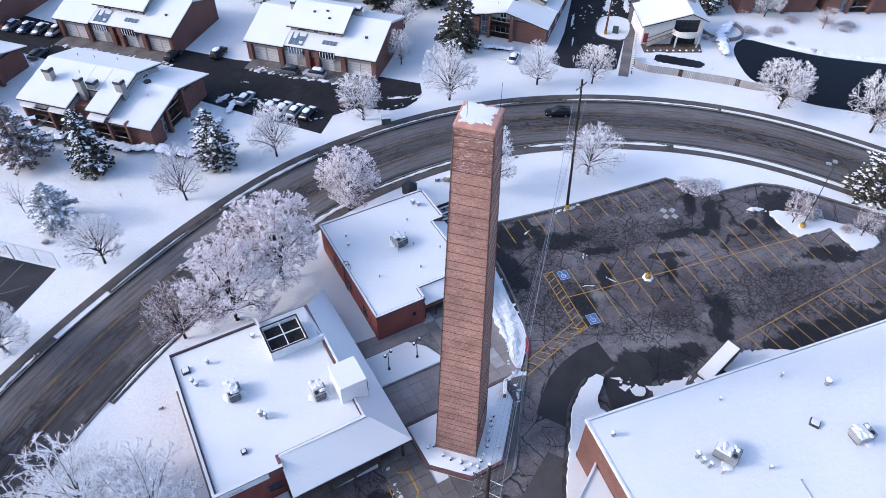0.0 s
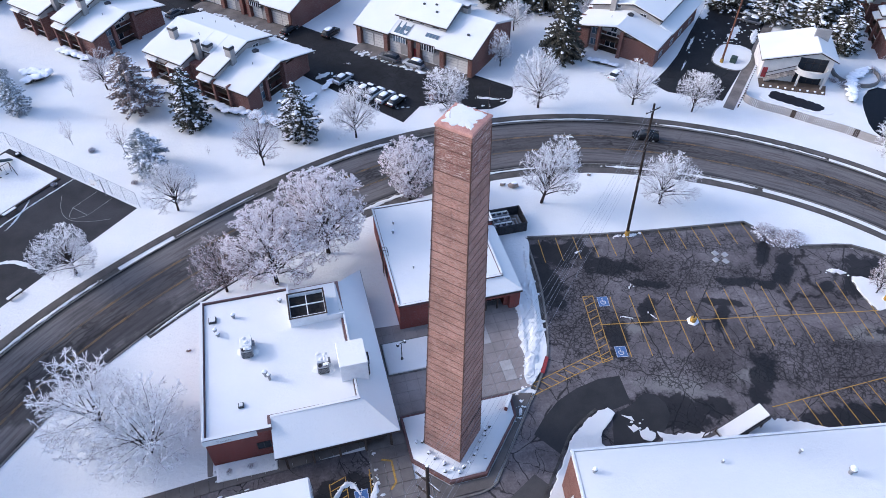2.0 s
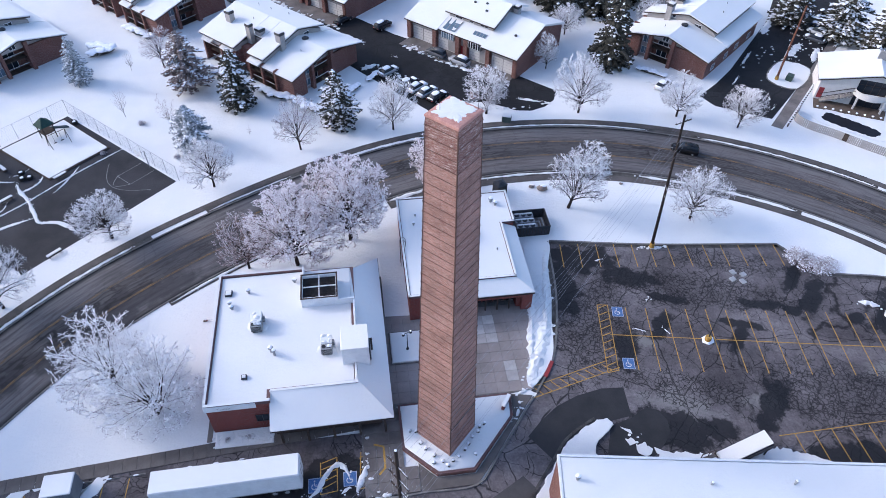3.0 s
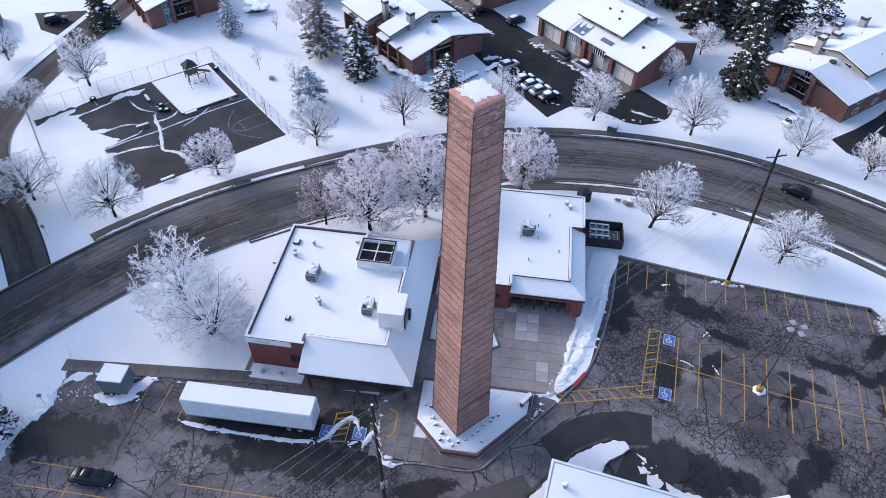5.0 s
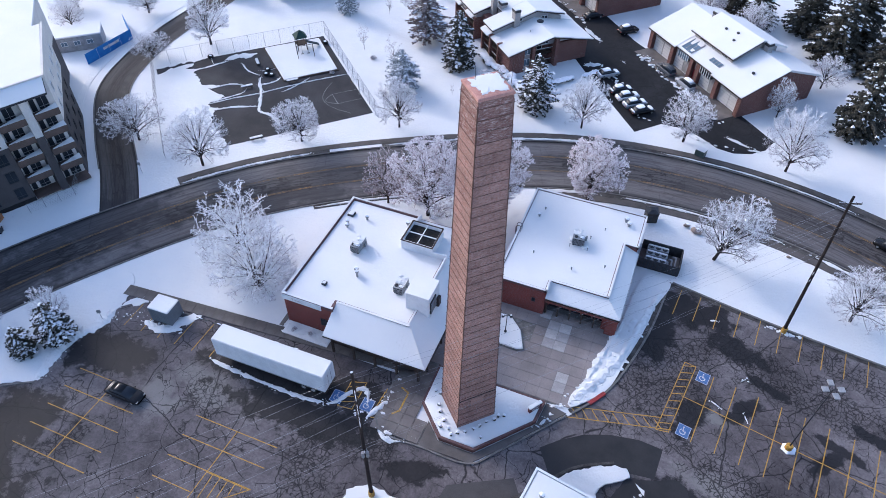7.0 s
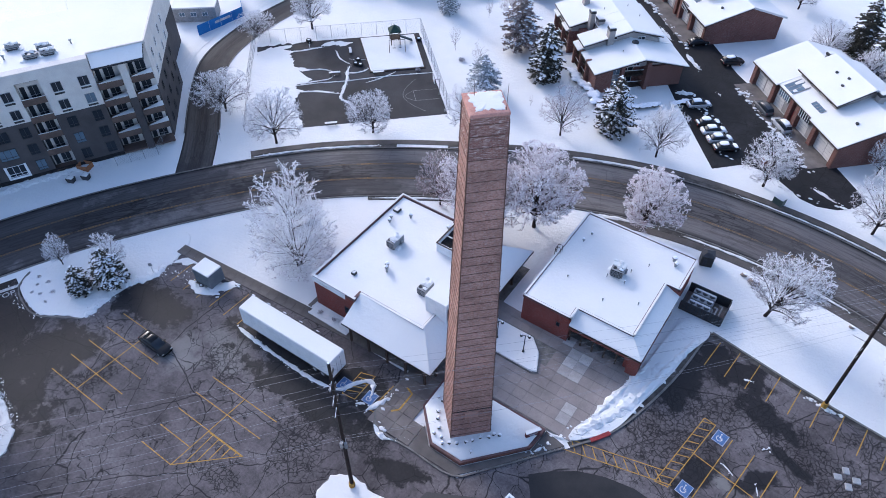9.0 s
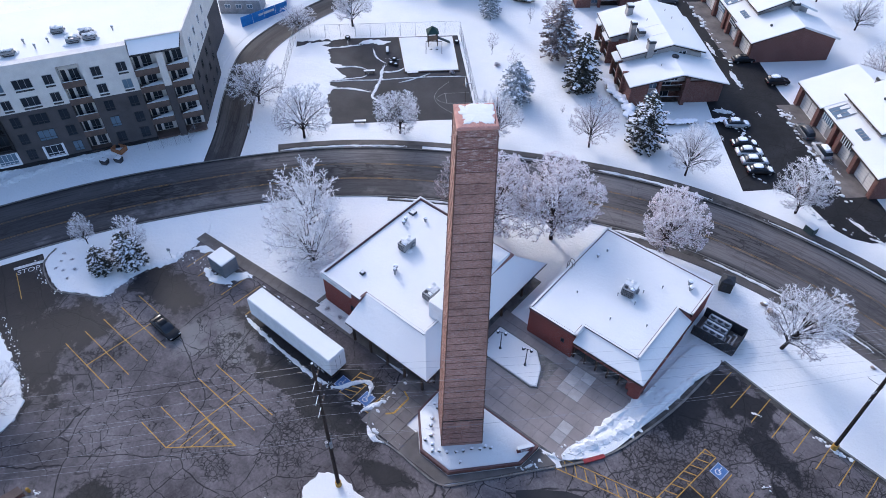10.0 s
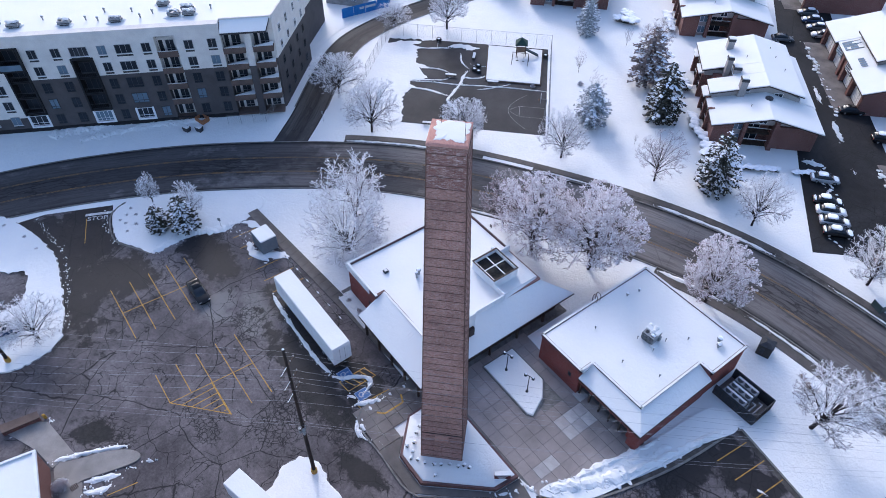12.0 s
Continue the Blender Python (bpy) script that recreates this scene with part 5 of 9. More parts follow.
def roof_hatch(x, y, z, a=0, w=0.9):
    u = thing("roof_hatch", "square roof hatch with a dark rim and snowy lid", "roof hatch", pose(x, y, z, 0, 0, a), "roof hatches")
    Shape().box(-w / 2, w / 2, -w / 2, w / 2, 0, 0.3, 0.03).link("kerb_frame", DARK_METAL, u)
    Shape().box(-w / 2 + 0.09, w / 2 - 0.09, -w / 2 + 0.09, w / 2 - 0.09, 0.3, 0.4, 0.04).link("lid", ROOF_SNOW, u)
    return u


RZ = 5.33
roof_unit(1.6, 45.0, RZ, 0, 1.3, 2.3), roof_unit(9.9, 40.5, RZ, 0, 1.3, 2.0)
for x, y, r, h in ((3.4, 40.9, 0.25, 0.7), (3.8, 40.3, 0.2, 0.9), (0.2, 50.4, 0.22, 0.5), (-2.0, 48.7, 0.2, 0.4), (-1.7, 48.0, 0.22, 0.4), (5.9, 51.6, 0.25, 0.4)):
    roof_vent(x, y, RZ, r, h)
roof_hatch(-2.3, 50.5, RZ), roof_hatch(0.5, 37.6, RZ, 0, 0.6)


# ---- building B: brick hall with a corner canopy ----
annex = thing("annex", "low red brick annex with a snowy flat roof and corner canopy", "building")
Shape().prism([(20.3, 47.7), (27.0, 47.7), (27.0, 49.6), (34.6, 49.6), (34.6, 60.0), (36.4, 60.0), (36.4, 66.5), (20.3, 66.5)], 0, 4.5).link("wall", RED_BRICK, annex, "red brick walls")
BO = [(20.2, 47.6), (27.05, 47.6), (27.05, 49.55), (34.65, 49.55), (34.65, 59.9), (36.5, 59.9), (36.5, 66.6), (20.2, 66.6)]
s, c = Shape(), Shape()
for (xa, ya), (xb, yb) in zip(BO, BO[1:] + BO[:1]):
    d = Vector((xb - xa, yb - ya)).normalized()
    n = Vector((-d.y, d.x))
    q = [(xa, ya), (xb, yb), (xb + n.x * 0.3, yb + n.y * 0.3), (xa + n.x * 0.3, ya + n.y * 0.3)]
    s.prism(q, 4.5, 4.93)
    e = d * 0.04
    c.prism([(xa - n.x * 0.04 - e.x, ya - n.y * 0.04 - e.y), (xb - n.x * 0.04 + e.x, yb - n.y * 0.04 + e.y), (xb + n.x * 0.22, yb + n.y * 0.22), (xa + n.x * 0.22, ya + n.y * 0.22)], 4.93, 5.0)
s.link("parapet", PARAPET, annex), c.link("coping_snow", ROOF_SNOW, annex, "snow on the parapet")
Shape().prism([(20.4, 47.8), (27.2, 47.8), (27.2, 49.8), (34.5, 49.8), (34.5, 60.1), (36.3, 60.1), (36.3, 66.4), (20.4, 66.4)], 4.5, 4.86, 0.1).link("roof_snow", ROOF_SNOW, annex, "smooth snow over the flat roof")
roof_sheet("canopy", [(27.05, 49.5, 4.55), (34.65, 49.5, 4.55), (34.65, 59.9, 4.55)], [(27.05, 47.4, 3.65), (36.75, 47.4, 3.65), (36.75, 59.9, 3.65)], 0.3, STEEL, annex, "dark sloping canopy fascia")
roof_sheet("canopy_snow", [(27.05, 49.54, 4.72), (34.64, 49.54, 4.72), (34.64, 59.9, 4.72)], [(27.05, 47.4, 3.8), (36.73, 47.42, 3.8), (36.73, 59.9, 3.8)], 0.15, ROOF_SNOW, annex, "snow on the sloping canopy")
Shape().prism([(36.5, 48.3), (36.5, 59.9), (34.6, 59.9), (34.6, 48.3)], 0, 3.45).link("east_wall", RED_BRICK, annex)
Shape().box(35.2, 36.6, 47.65, 48.3, 0, 3.4).link("corner_pier", RED_BRICK, annex, "red brick corner pier")
for i in range(5):
    window(annex, 1.35, 2.5, pose(28.0 + i * 1.5, 49.58, 0.1), GLASS, STEEL, 0, 1.9)
    Shape().box(27.15 + i * 1.6, 27.35 + i * 1.6, 48.0, 48.2, 0, 3.5).link("post", WOOD, annex)
Shape().box(27.1, 35.2, 47.62, 47.8, 2.75, 3.45).link("fascia_band", RED_BRICK, annex, "red brick band below the canopy")
window(annex, 0.5, 0.7, pose(25.5, 47.68, 2.2), mullions=0)
for i in range(3):
    window(annex, 1.2, 1.3, pose(20.28, 51.5 + i * 5, 1.4, 0, 0, -90))
AZ = 4.84
u = roof_unit(28.6, 57.9, AZ, 5, 1.7, 1.7, 1.35, "square grey rooftop unit on skids with snow")
for x, y in ((27.4, 56.6), (29.8, 56.7), (27.5, 59.2), (29.7, 59.1)):
    roof_vent(x + 0.3, y, AZ, 0.07, 0.5)
for x, y, r, h in ((33.9, 64.4, 0.28, 0.5), (34.4, 63.6, 0.25, 0.45), (22.2, 60.8, 0.16, 0.35), (22.6, 62.6, 0.12, 0.3), (33.0, 54.5, 0.09, 0.4), (31.5, 61.5, 0.08, 0.4), (29.0, 52.5, 0.09, 0.4), (23.5, 53.6, 0.09, 0.3)):
    roof_vent(x, y, AZ, r, h)
lad = thing("roof_ladder", "bent steel ladder rails over the parapet", "ladder", pose(20.2, 57.0, 0))
for dy in (-0.3, 0.3):
    s = Shape()
    p = [(-0.25, dy, 1.0), (-0.25, dy, 5.6), (-0.1, dy, 6.0), (0.35, dy, 6.0), (0.5, dy, 5.6), (0.5, dy, 4.9)]
    for a, b in zip(p, p[1:]):
        s.tube(a, b, 0.04, 0.04, 6)
    s.link("rail", STEEL, lad)
for i in range(12):
    Shape().tube((-0.25, -0.3, 1.2 + i * 0.35), (-0.25, 0.3, 1.2 + i * 0.35), 0.025, 0.025, 5).link("rung", STEEL, lad)

# plant yard behind the annex
plant = thing("chiller_enclosure", "dark steel-walled plant yard with chillers", "plant enclosure")
for x0, x1, y0, y1 in ((36.9, 42.6, 61.4, 61.52), (42.48, 42.6, 61.52, 65.4), (36.9, 42.48, 65.28, 65.4)):
    Shape().box(x0, x1, y0, y1, 0, 1.75, 0.03).link("wall_panel", DARK_METAL, plant)
s = Shape()
for i in range(12):
    s.box(37.1 + i * 0.46, 37.16 + i * 0.46, 61.34, 61.4, 0.05, 1.65)
    s.box(42.6, 42.66, 61.6 + i * 0.31, 61.66 + i * 0.31, 0.05, 1.65)
s.link("wall_ribs", STEEL, plant)
slab("yard_floor", [(36.9, 61.5), (42.5, 61.5), (42.5, 65.3), (36.9, 65.3)], 0.05, WET_CONCRETE, plant, "", 0.0)
for k, (x, y) in enumerate(((38.4, 62.5), (38.4, 63.7), (38.4, 64.9))):
    ch = thing("chiller", "grey chiller cabinet with snow on top in the plant yard", "chiller", pose(x + 0.8, y - 0.2, 0.05), "chillers")
    Shape().box(-1.5, 1.5, -0.45, 0.45, 0, 1.25, 0.04).link("cabinet", GREY_METAL, ch)
    for i in range(3):
        Shape().box(-1.3 + i * 0.9, -0.6 + i * 0.9, -0.47, -0.45, 0.25, 1.05).link("grille", BLACK, ch)
        Shape().loft([[(-0.95 + i * 0.95 + math.cos(t) * r, math.sin(t) * r, zz) for t in (j * math.pi / 5 for j in range(10))] for r, zz in ((0.36, 1.25), (0.36, 1.35), (0.28, 1.35), (0.28, 1.27))]).link("fan_ring", DARK_METAL, ch)
    Shape().box(-1.4, 1.4, 0.1, 0.43, 1.25, 1.36, 0.05).link("snow_cover", ROOF_SNOW, ch)
pipe = thing("pipework", "bent insulated pipes and valves in the plant yard", "pipes")
for k, x in enumerate((40.9, 41.4, 41.9)):
    s = Shape()
    pts = [(x, 61.9, 0.1), (x, 61.9, 0.9), (x, 62.9 + k * 0.6, 0.9), (x - 0.5, 62.9 + k * 0.6, 0.9)]
    for a, b in zip(pts, pts[1:]):
        s.tube(a, b, 0.11, 0.11, 8)
    s.link("pipe", GREY_METAL, pipe)


# ---- building C: the large flat-roofed warehouse ----
depot = thing("warehouse", "large brick warehouse with a wide snow-covered flat roof", "building", pose(32.8, 22.6, 0, 0, 0, -9.1))
Shape().prism([(0.1, -0.1), (0.1, -70), (90, -70), (90, -0.1)], 0, 7.75).link("wall", BROWN_BRICK, depot, "brown brick walls")
Shape().prism([(0.25, -0.25), (0.25, -70), (90, -70), (90, -0.25)], 7.7, 7.98, 0.1).link("roof_snow", ROOF_SNOW, depot, "wide smooth snow over the flat roof")
s = Shape()
s.box(-0.02, 90, -0.22, 0.02, 7.6, 8.04).box(-0.02, 0.22, -70, -0.22, 7.6, 8.04)
s.link("roof_edge", WHITE_METAL, depot, "white metal roof edge")
Shape().prism([(0.05, -3.3), (-5.0, -7.3), (-5.0, -13), (0.05, -13)], 0, 4.2).link("side_wing", BROWN_BRICK, depot)
Shape().prism([(0.0, -3.5), (-4.85, -7.35), (-4.85, -13), (0.0, -13)], 4.2, 4.4).link("wing_snow", ROOF_SNOW, depot)
Shape().prism([(0.0, -3.2), (-5.1, -7.25), (-4.95, -7.45), (0.0, -3.5)], 4.0, 4.65).link("wing_parapet", WHITE_METAL, depot)
Shape().tube((16.7, -13.0, 8.0), (16.5, -14.9, 8.0), 0.07, 0.07, 6).tube((16.7, -13.0, 7.9), (16.7, -13.0, 8.25), 0.09, 0.09, 6).link("roof_pipe", GREY_METAL, depot, "thin pipe lying on the roof snow")


DZ = 7.97
roof_unit(42.6, 12.6, DZ, 25, 1.6, 2.3, 1.4), roof_unit(56.3, 7.5, DZ, 80, 1.5, 2.1, 1.2)
for x, y, r, h in ((40.0, 13.9, 0.25, 0.8), (40.1, 13.2, 0.25, 0.7), (40.3, 12.5, 0.2, 0.8), (41.0, 11.4, 0.15, 0.5), (55.0, 16.6, 0.15, 0.5), (58.6, 13.5, 0.32, 0.7), (34.1, 19.8, 0.22, 0.5), (45.5, 9.5, 0.15, 0.4), (46.9, 17.6, 0.14, 0.3)):
    roof_vent(x, y, DZ, r, h)
roof_hatch(53.5, 10.8, DZ, 28, 1.0)
dock = thing("loading_ramp", "steep covered conveyor ramp with snow on its top beside the warehouse", "loading ramp", pose(52.6, 23.2, 0, 0, 0, 11))
roof_sheet("roof_snow", [(0.0, 0.85, 0.95), (5.6, 0.85, 2.75)], [(0.0, -0.85, 0.95), (5.6, -0.85, 2.75)], 0.3, ROOF_SNOW, dock)
for y in (-0.98, 0.86):
    Shape().loft([[(0.0, yy, 0.2), (5.7, yy, 1.55), (5.7, yy, 2.6), (0.0, yy, 0.8)] for yy in (y, y + 0.12)]).link("side_panel", DARK_METAL, dock)
Shape().box(5.45, 5.7, -0.86, 0.86, 1.5, 2.6).link("end_panel", STEEL, dock)
for x in (1.4, 3.4, 5.4):
    for y in (-0.8, 0.8):
        Shape().box(x - 0.07, x + 0.07, y - 0.07, y + 0.07, 0, 0.4 + x * 0.28).link("post", STEEL, dock)
Shape().box(-2.0, -0.1, -0.95, 0.95, 0, 0.55).link("platform", WET_CONCRETE, dock)
Shape().box(-1.2, -0.2, -0.8, 0.5, 0.55, 0.68, 0.08).link("platform_snow", ROOF_SNOW, dock)
for x in (-1.95, -1.0, -0.15):
    Shape().box(x - 0.04, x + 0.04, 0.85, 0.93, 0.55, 1.5).link("rail_post", STEEL, dock)
Shape().box(-2.0, -0.1, 0.85, 0.93, 1.44, 1.52).link("hand_rail", STEEL, dock)


def bare_tree(seed, frost, twig, label, wide=0.9, foot=0.2, limbs=12, branches=10, twigs=9, fine=4, reach=0.8, coated=0.6, under=0.25, thick=0.03, pads=0, pad=0.1, slim=0.45, r=0.2, stems=1, hair=0.019):
    """A leafless tree ten metres high and wide * 10 across: limbs fork low and fan out into an uneven dome, side branches, twigs and finer twigs, with frost that lies thickest on the upper and outer ones."""
    rnd = random.Random(seed)
    H, W = 10.0, 5.0 * wide
    zc = H * (foot + 0.34)
    ctr = Vector((0, 0, zc))
    lumps = [(Vector((rnd.gauss(0, 1), rnd.gauss(0, 1), rnd.gauss(0, 1))).normalized(), rnd.uniform(-0.30, 0.16)) for _ in range(12)]

    def edge(d):
        return 1.0 + sum(a * max(0.0, d.dot(u)) ** 4 for u, a in lumps)

    def rise(z):
        return (H - zc) if z > 0 else (zc - foot * H * 0.8)

    def on_dome(d, f):
        return ctr + Vector((d.x * W, d.y * W, d.z * rise(d.z))) * (f * edge(d))

    def depth(p):
        e = p - ctr
        e = Vector((e.x / W, e.y / W, e.z / rise(e.z)))
        return e.length / edge(e.normalized()) if e.length > 1e-6 else 0.0

    def fitted(p, d, length):
        for _ in range(3):
            if depth(p + d * length) < 1.0:
                break
            length *= 0.68
        return p + d * length

    def bend(p0, c, p1, n):
        return [p0 * (1 - t) ** 2 + c * (2 * t * (1 - t)) + p1 * t * t for t in (i / n for i in range(n + 1))]

    def stray(k, lift=0.0):
        return Vector((rnd.gauss(0, k), rnd.gauss(0, k), rnd.gauss(lift, k * 0.8)))
    wood, thin, rime = Shape(), Shape(), Shape()
    bole = []
    for k in range(stems):
        a = 2.4 * k + seed
        lean = Vector((math.cos(a), math.sin(a), 0)) * (0.0 if stems == 1 else rnd.uniform(0.8, 1.9))
        pts = bend(Vector((0.12 * k, 0, -0.15)), Vector((0.1, 0.1, H * 0.2)) + lean * 0.3, Vector((rnd.uniform(-0.3, 0.3), rnd.uniform(-0.3, 0.3), H * 0.6)) + lean, 7)
        for i, (p, q) in enumerate(zip(pts, pts[1:])):
            wood.tube(p, q, r * (1.1 - 0.12 * i), r * (1.1 - 0.12 * (i + 1)), 7, False)
        bole.append(pts)
    for i in range(limbs):
        a = 2.4 * i + rnd.uniform(-0.25, 0.25)
        el = math.asin(min(0.98, -0.62 + 1.62 * (i + rnd.random()) / limbs))
        d = Vector((math.cos(a) * math.cos(el), math.sin(a) * math.cos(el), math.sin(el)))
        end = on_dome(d, rnd.uniform(0.82, 0.96))
        trunk = bole[i % stems]
        p0 = trunk[min(5, 2 + int(2.4 * max(0.0, (el + 0.6) / 1.9) + rnd.random()))] if foot > 0.08 else trunk[rnd.randrange(0, 4)]
        span = (end - p0).length
        pts = bend(p0, p0.lerp(end, 0.5) + stray(0.25) + Vector((0, 0, (0.08 if el > 0 else 0.20) * span)), end, 8)
        for k, (p, q) in enumerate(zip(pts, pts[1:])):
            wood.tube(p, q, r * 0.46 * (1 - 0.11 * k), r * 0.46 * (1 - 0.11 * (k + 1)), 5, False)
            if k > 2 and rnd.random() < coated:
                rime.tube(p + Vector((0, 0, r * 0.3 * (1 - 0.11 * k))), q + Vector((0, 0, r * 0.3 * (1 - 0.11 * (k + 1)))), r * 0.30 * (1 - 0.118 * k), r * 0.30 * (1 - 0.118 * (k + 1)), 4, False)
        for j in range(branches):
            f = 0.22 + 0.78 * ((j + rnd.random()) / branches) ** 0.85
            x = min(7.999, f * 8)
            p = pts[int(x)].lerp(pts[int(x) + 1], x - int(x))
            along = (pts[int(x) + 1] - pts[int(x)]).normalized()
            turn = 2.4 * j + rnd.uniform(-0.4, 0.4)
            across = along.orthogonal().normalized()
            across = (across * math.cos(turn) + along.cross(across) * math.sin(turn)).normalized()
            bd = (along * 0.7 + across * rnd.uniform(0.55, 1.1) + Vector((0, 0, 0.16))).normalized()
            tip = fitted(p, bd, span * (0.56 - 0.30 * f) * rnd.uniform(0.7, 1.25))
            bl = (tip - p).length
            bp = bend(p, p.lerp(tip, 0.5) + stray(0.10 * bl, 0.03), tip, 3)
            rich = under + (1 - under) * min(1.0, max(0.0, ((tip.z - zc) / (H - zc) + 0.30) / 0.75))
            for k, (u, v) in enumerate(zip(bp, bp[1:])):
                (wood if rich < 0.5 else thin).tube(u, v, 0.030 - 0.007 * k, 0.023 - 0.007 * k, 3, False)
            if rnd.random() < coated * rich + 0.1:
                for u, v in zip(bp, bp[1:]):
                    rime.spike(u + Vector((0, 0, 0.03)), v + Vector((0, 0, 0.03)), thick)
            for _ in range(twigs):
                g = rnd.uniform(0.15, 1.0) * 2.999
                u = bp[int(g)].lerp(bp[int(g) + 1], g - int(g))
                td = (bd * 0.8 + stray(0.62, 0.12)).normalized()
                q = fitted(u, td, reach * rnd.uniform(0.5, 1.3))
                white = rnd.random() < coated * rich
                (rime if white else thin).spike(u, q, hair * (1.5 if white else 1.0))
                for _ in range(fine):
                    m = u.lerp(q, rnd.uniform(0.25, 1.0))
                    e = (td + stray(0.6, 0.1)).normalized()
                    n = fitted(m, e, reach * rnd.uniform(0.25, 0.6))
                    (rime if rnd.random() < coated * rich * (1.1 if white else 0.7) else thin).spike(m, n, hair * 0.85)
                    for _ in range(pads if rnd.random() < rich else 0):
                        c, w = m.lerp(n, rnd.uniform(0.2, 1.0)) + stray(0.04), pad * rnd.uniform(0.5, 1.3)
                        rime.tuft(c - e * w, c + e * w, w * slim * rnd.uniform(0.7, 1.3), w * slim * rnd.uniform(0.5, 1.0))
    t = thing("tree", label, "tree")
    wood.link("trunk", BARK, t, "dark bark trunk and limbs")
    tagged(thin.link("crown", twig, t), "dense crown of fine bare twigs", kind="stuff")
    tagged(rime.link("frost", frost, t), "white frost and snow along the twigs", kind="stuff")
    return t


def spruce(seed, label, snowy=0.5, droop=0.25, width=0.5, rows=15, needle=NEEDLE, open_foot=0.9):
    """A conifer about ten metres high: an uneven crown of boughs, fuller on some sides, with long pads of snow lying along them."""
    rnd = random.Random(seed)
    t = thing("conifer", label, "conifer")
    Shape().tube((0, 0, -0.1), (0.1, 0.05, 9.6), 0.19, 0.02, 7).link("trunk", BARK, t)
    green, white = Shape(), Shape()
    lobes = [(rnd.uniform(0, 6.28), rnd.uniform(0.05, 0.95), rnd.uniform(-0.38, 0.42)) for _ in range(9)]
    for j in range(rows):
        f = j / (rows - 1)
        z = open_foot + (9.7 - open_foot) * f
        base_reach = 10 * width * 0.5 * (0.70 + 0.30 * min(1.0, f / 0.22)) * (1 - f) ** 0.5 + 0.22
        n = max(5, int(14 * (1 - f) + 5))
        for i in range(n):
            a = 2 * math.pi * (i + rnd.random() * 0.9) / n
            bulge = 1.0 + sum(k * max(0.0, math.cos(a - b)) ** 3 * max(0.0, 1 - abs(f - h) / 0.22) for b, h, k in lobes)
            L = base_reach * bulge * rnd.uniform(0.62, 1.12)
            d = Vector((math.cos(a), math.sin(a), -droop * rnd.uniform(0.2, 1.4)))
            base = Vector((0, 0, z + rnd.uniform(-0.4, 0.4)))
            m = max(2, int(L / 0.30))
            load = snowy * rnd.choice((0.1, 0.6, 1.0, 1.9))
            for k in range(m):
                g = (k + 0.6) / m
                c = base + d * (L * g) - Vector((0, 0, 0.3 * g * g))
                for side in (-1, -0.4, 0.4, 1):
                    spread = Vector((-d.y, d.x, 0)).normalized() * side
                    tip = c + (d * 0.6 + spread * rnd.uniform(0.3, 1.0)).normalized() * rnd.uniform(0.26, 0.52) + Vector((0, 0, rnd.uniform(-0.22, 0.10)))
                    green.tuft(c, tip, 0.15, 0.11)
                if rnd.random() < load * (0.45 + 0.75 * g):
                    w = rnd.uniform(0.16, 0.40) * (0.7 + 0.5 * g)
                    o = c + Vector((rnd.uniform(-0.15, 0.15), rnd.uniform(-0.15, 0.15), 0.12))
                    e = (d + Vector((rnd.gauss(0, 0.5), rnd.gauss(0, 0.5), 0))).normalized()
                    white.tuft(o - e * w, o + e * w, w * rnd.uniform(0.5, 0.85), w * rnd.uniform(0.22, 0.4))
                    for _ in range(2):
                        q = o + Vector((rnd.gauss(0, 0.22), rnd.gauss(0, 0.22), rnd.uniform(-0.05, 0.05)))
                        white.tuft(q - e * w * 0.4, q + e * w * 0.4, w * 0.3, w * 0.18)
    tagged(green.link("foliage", needle, t), "boughs of needles", kind="stuff")
    tagged(white.link("snow_load", CLUMP, t), "snow lying on the boughs", kind="stuff")
    return t


def shrub(seed, label, w=1.0, h=0.7):
    """A low shrub: arching twigs with many small pads of snow caught on them."""
    rnd = random.Random(seed)
    t = thing("shrub", label, "shrub")
    s, c = Shape(), Shape()
    lob = [(rnd.uniform(0, 6.28), rnd.uniform(0.0, 0.35)) for _ in range(4)]
    for i in range(460):
        a, f = rnd.uniform(0, 6.28), math.sqrt(rnd.random())
        edge = w * (0.75 + sum(k * max(0.0, math.cos(a - b)) ** 3 for b, k in lob))
        rr = edge * f
        z = h * math.sqrt(max(0.08, 1 - f * f)) * rnd.uniform(0.5, 1.0)
        foot, mid = Vector((math.cos(a) * rr * 0.4, math.sin(a) * rr * 0.4, 0)), Vector((math.cos(a) * rr * 0.75, math.sin(a) * rr * 0.75, z))
        tip = Vector((math.cos(a + rnd.uniform(-0.2, 0.2)) * rr, math.sin(a + rnd.uniform(-0.2, 0.2)) * rr, z * rnd.uniform(0.7, 1.0)))
        s.spike(foot, mid, 0.012), s.spike(mid, tip, 0.012)
        for _ in range(1 if rnd.random() < 0.75 else 0):
            g, d = mid.lerp(tip, rnd.random()) + Vector((0, 0, 0.02)), Vector((rnd.gauss(0, 1), rnd.gauss(0, 1), rnd.gauss(0, 0.25))).normalized()
            q = rnd.uniform(0.02, 0.06) * w
            c.tuft(g - d * q, g + d * q, q * rnd.uniform(0.4, 0.75), q * 0.35)
    tagged(s.link("thicket", BROWN_TWIG, t), "brown arching twigs", kind="stuff")
    tagged(c.link("snow_load", CLUMP, t), "pads of snow on the twigs", kind="stuff")
    return t


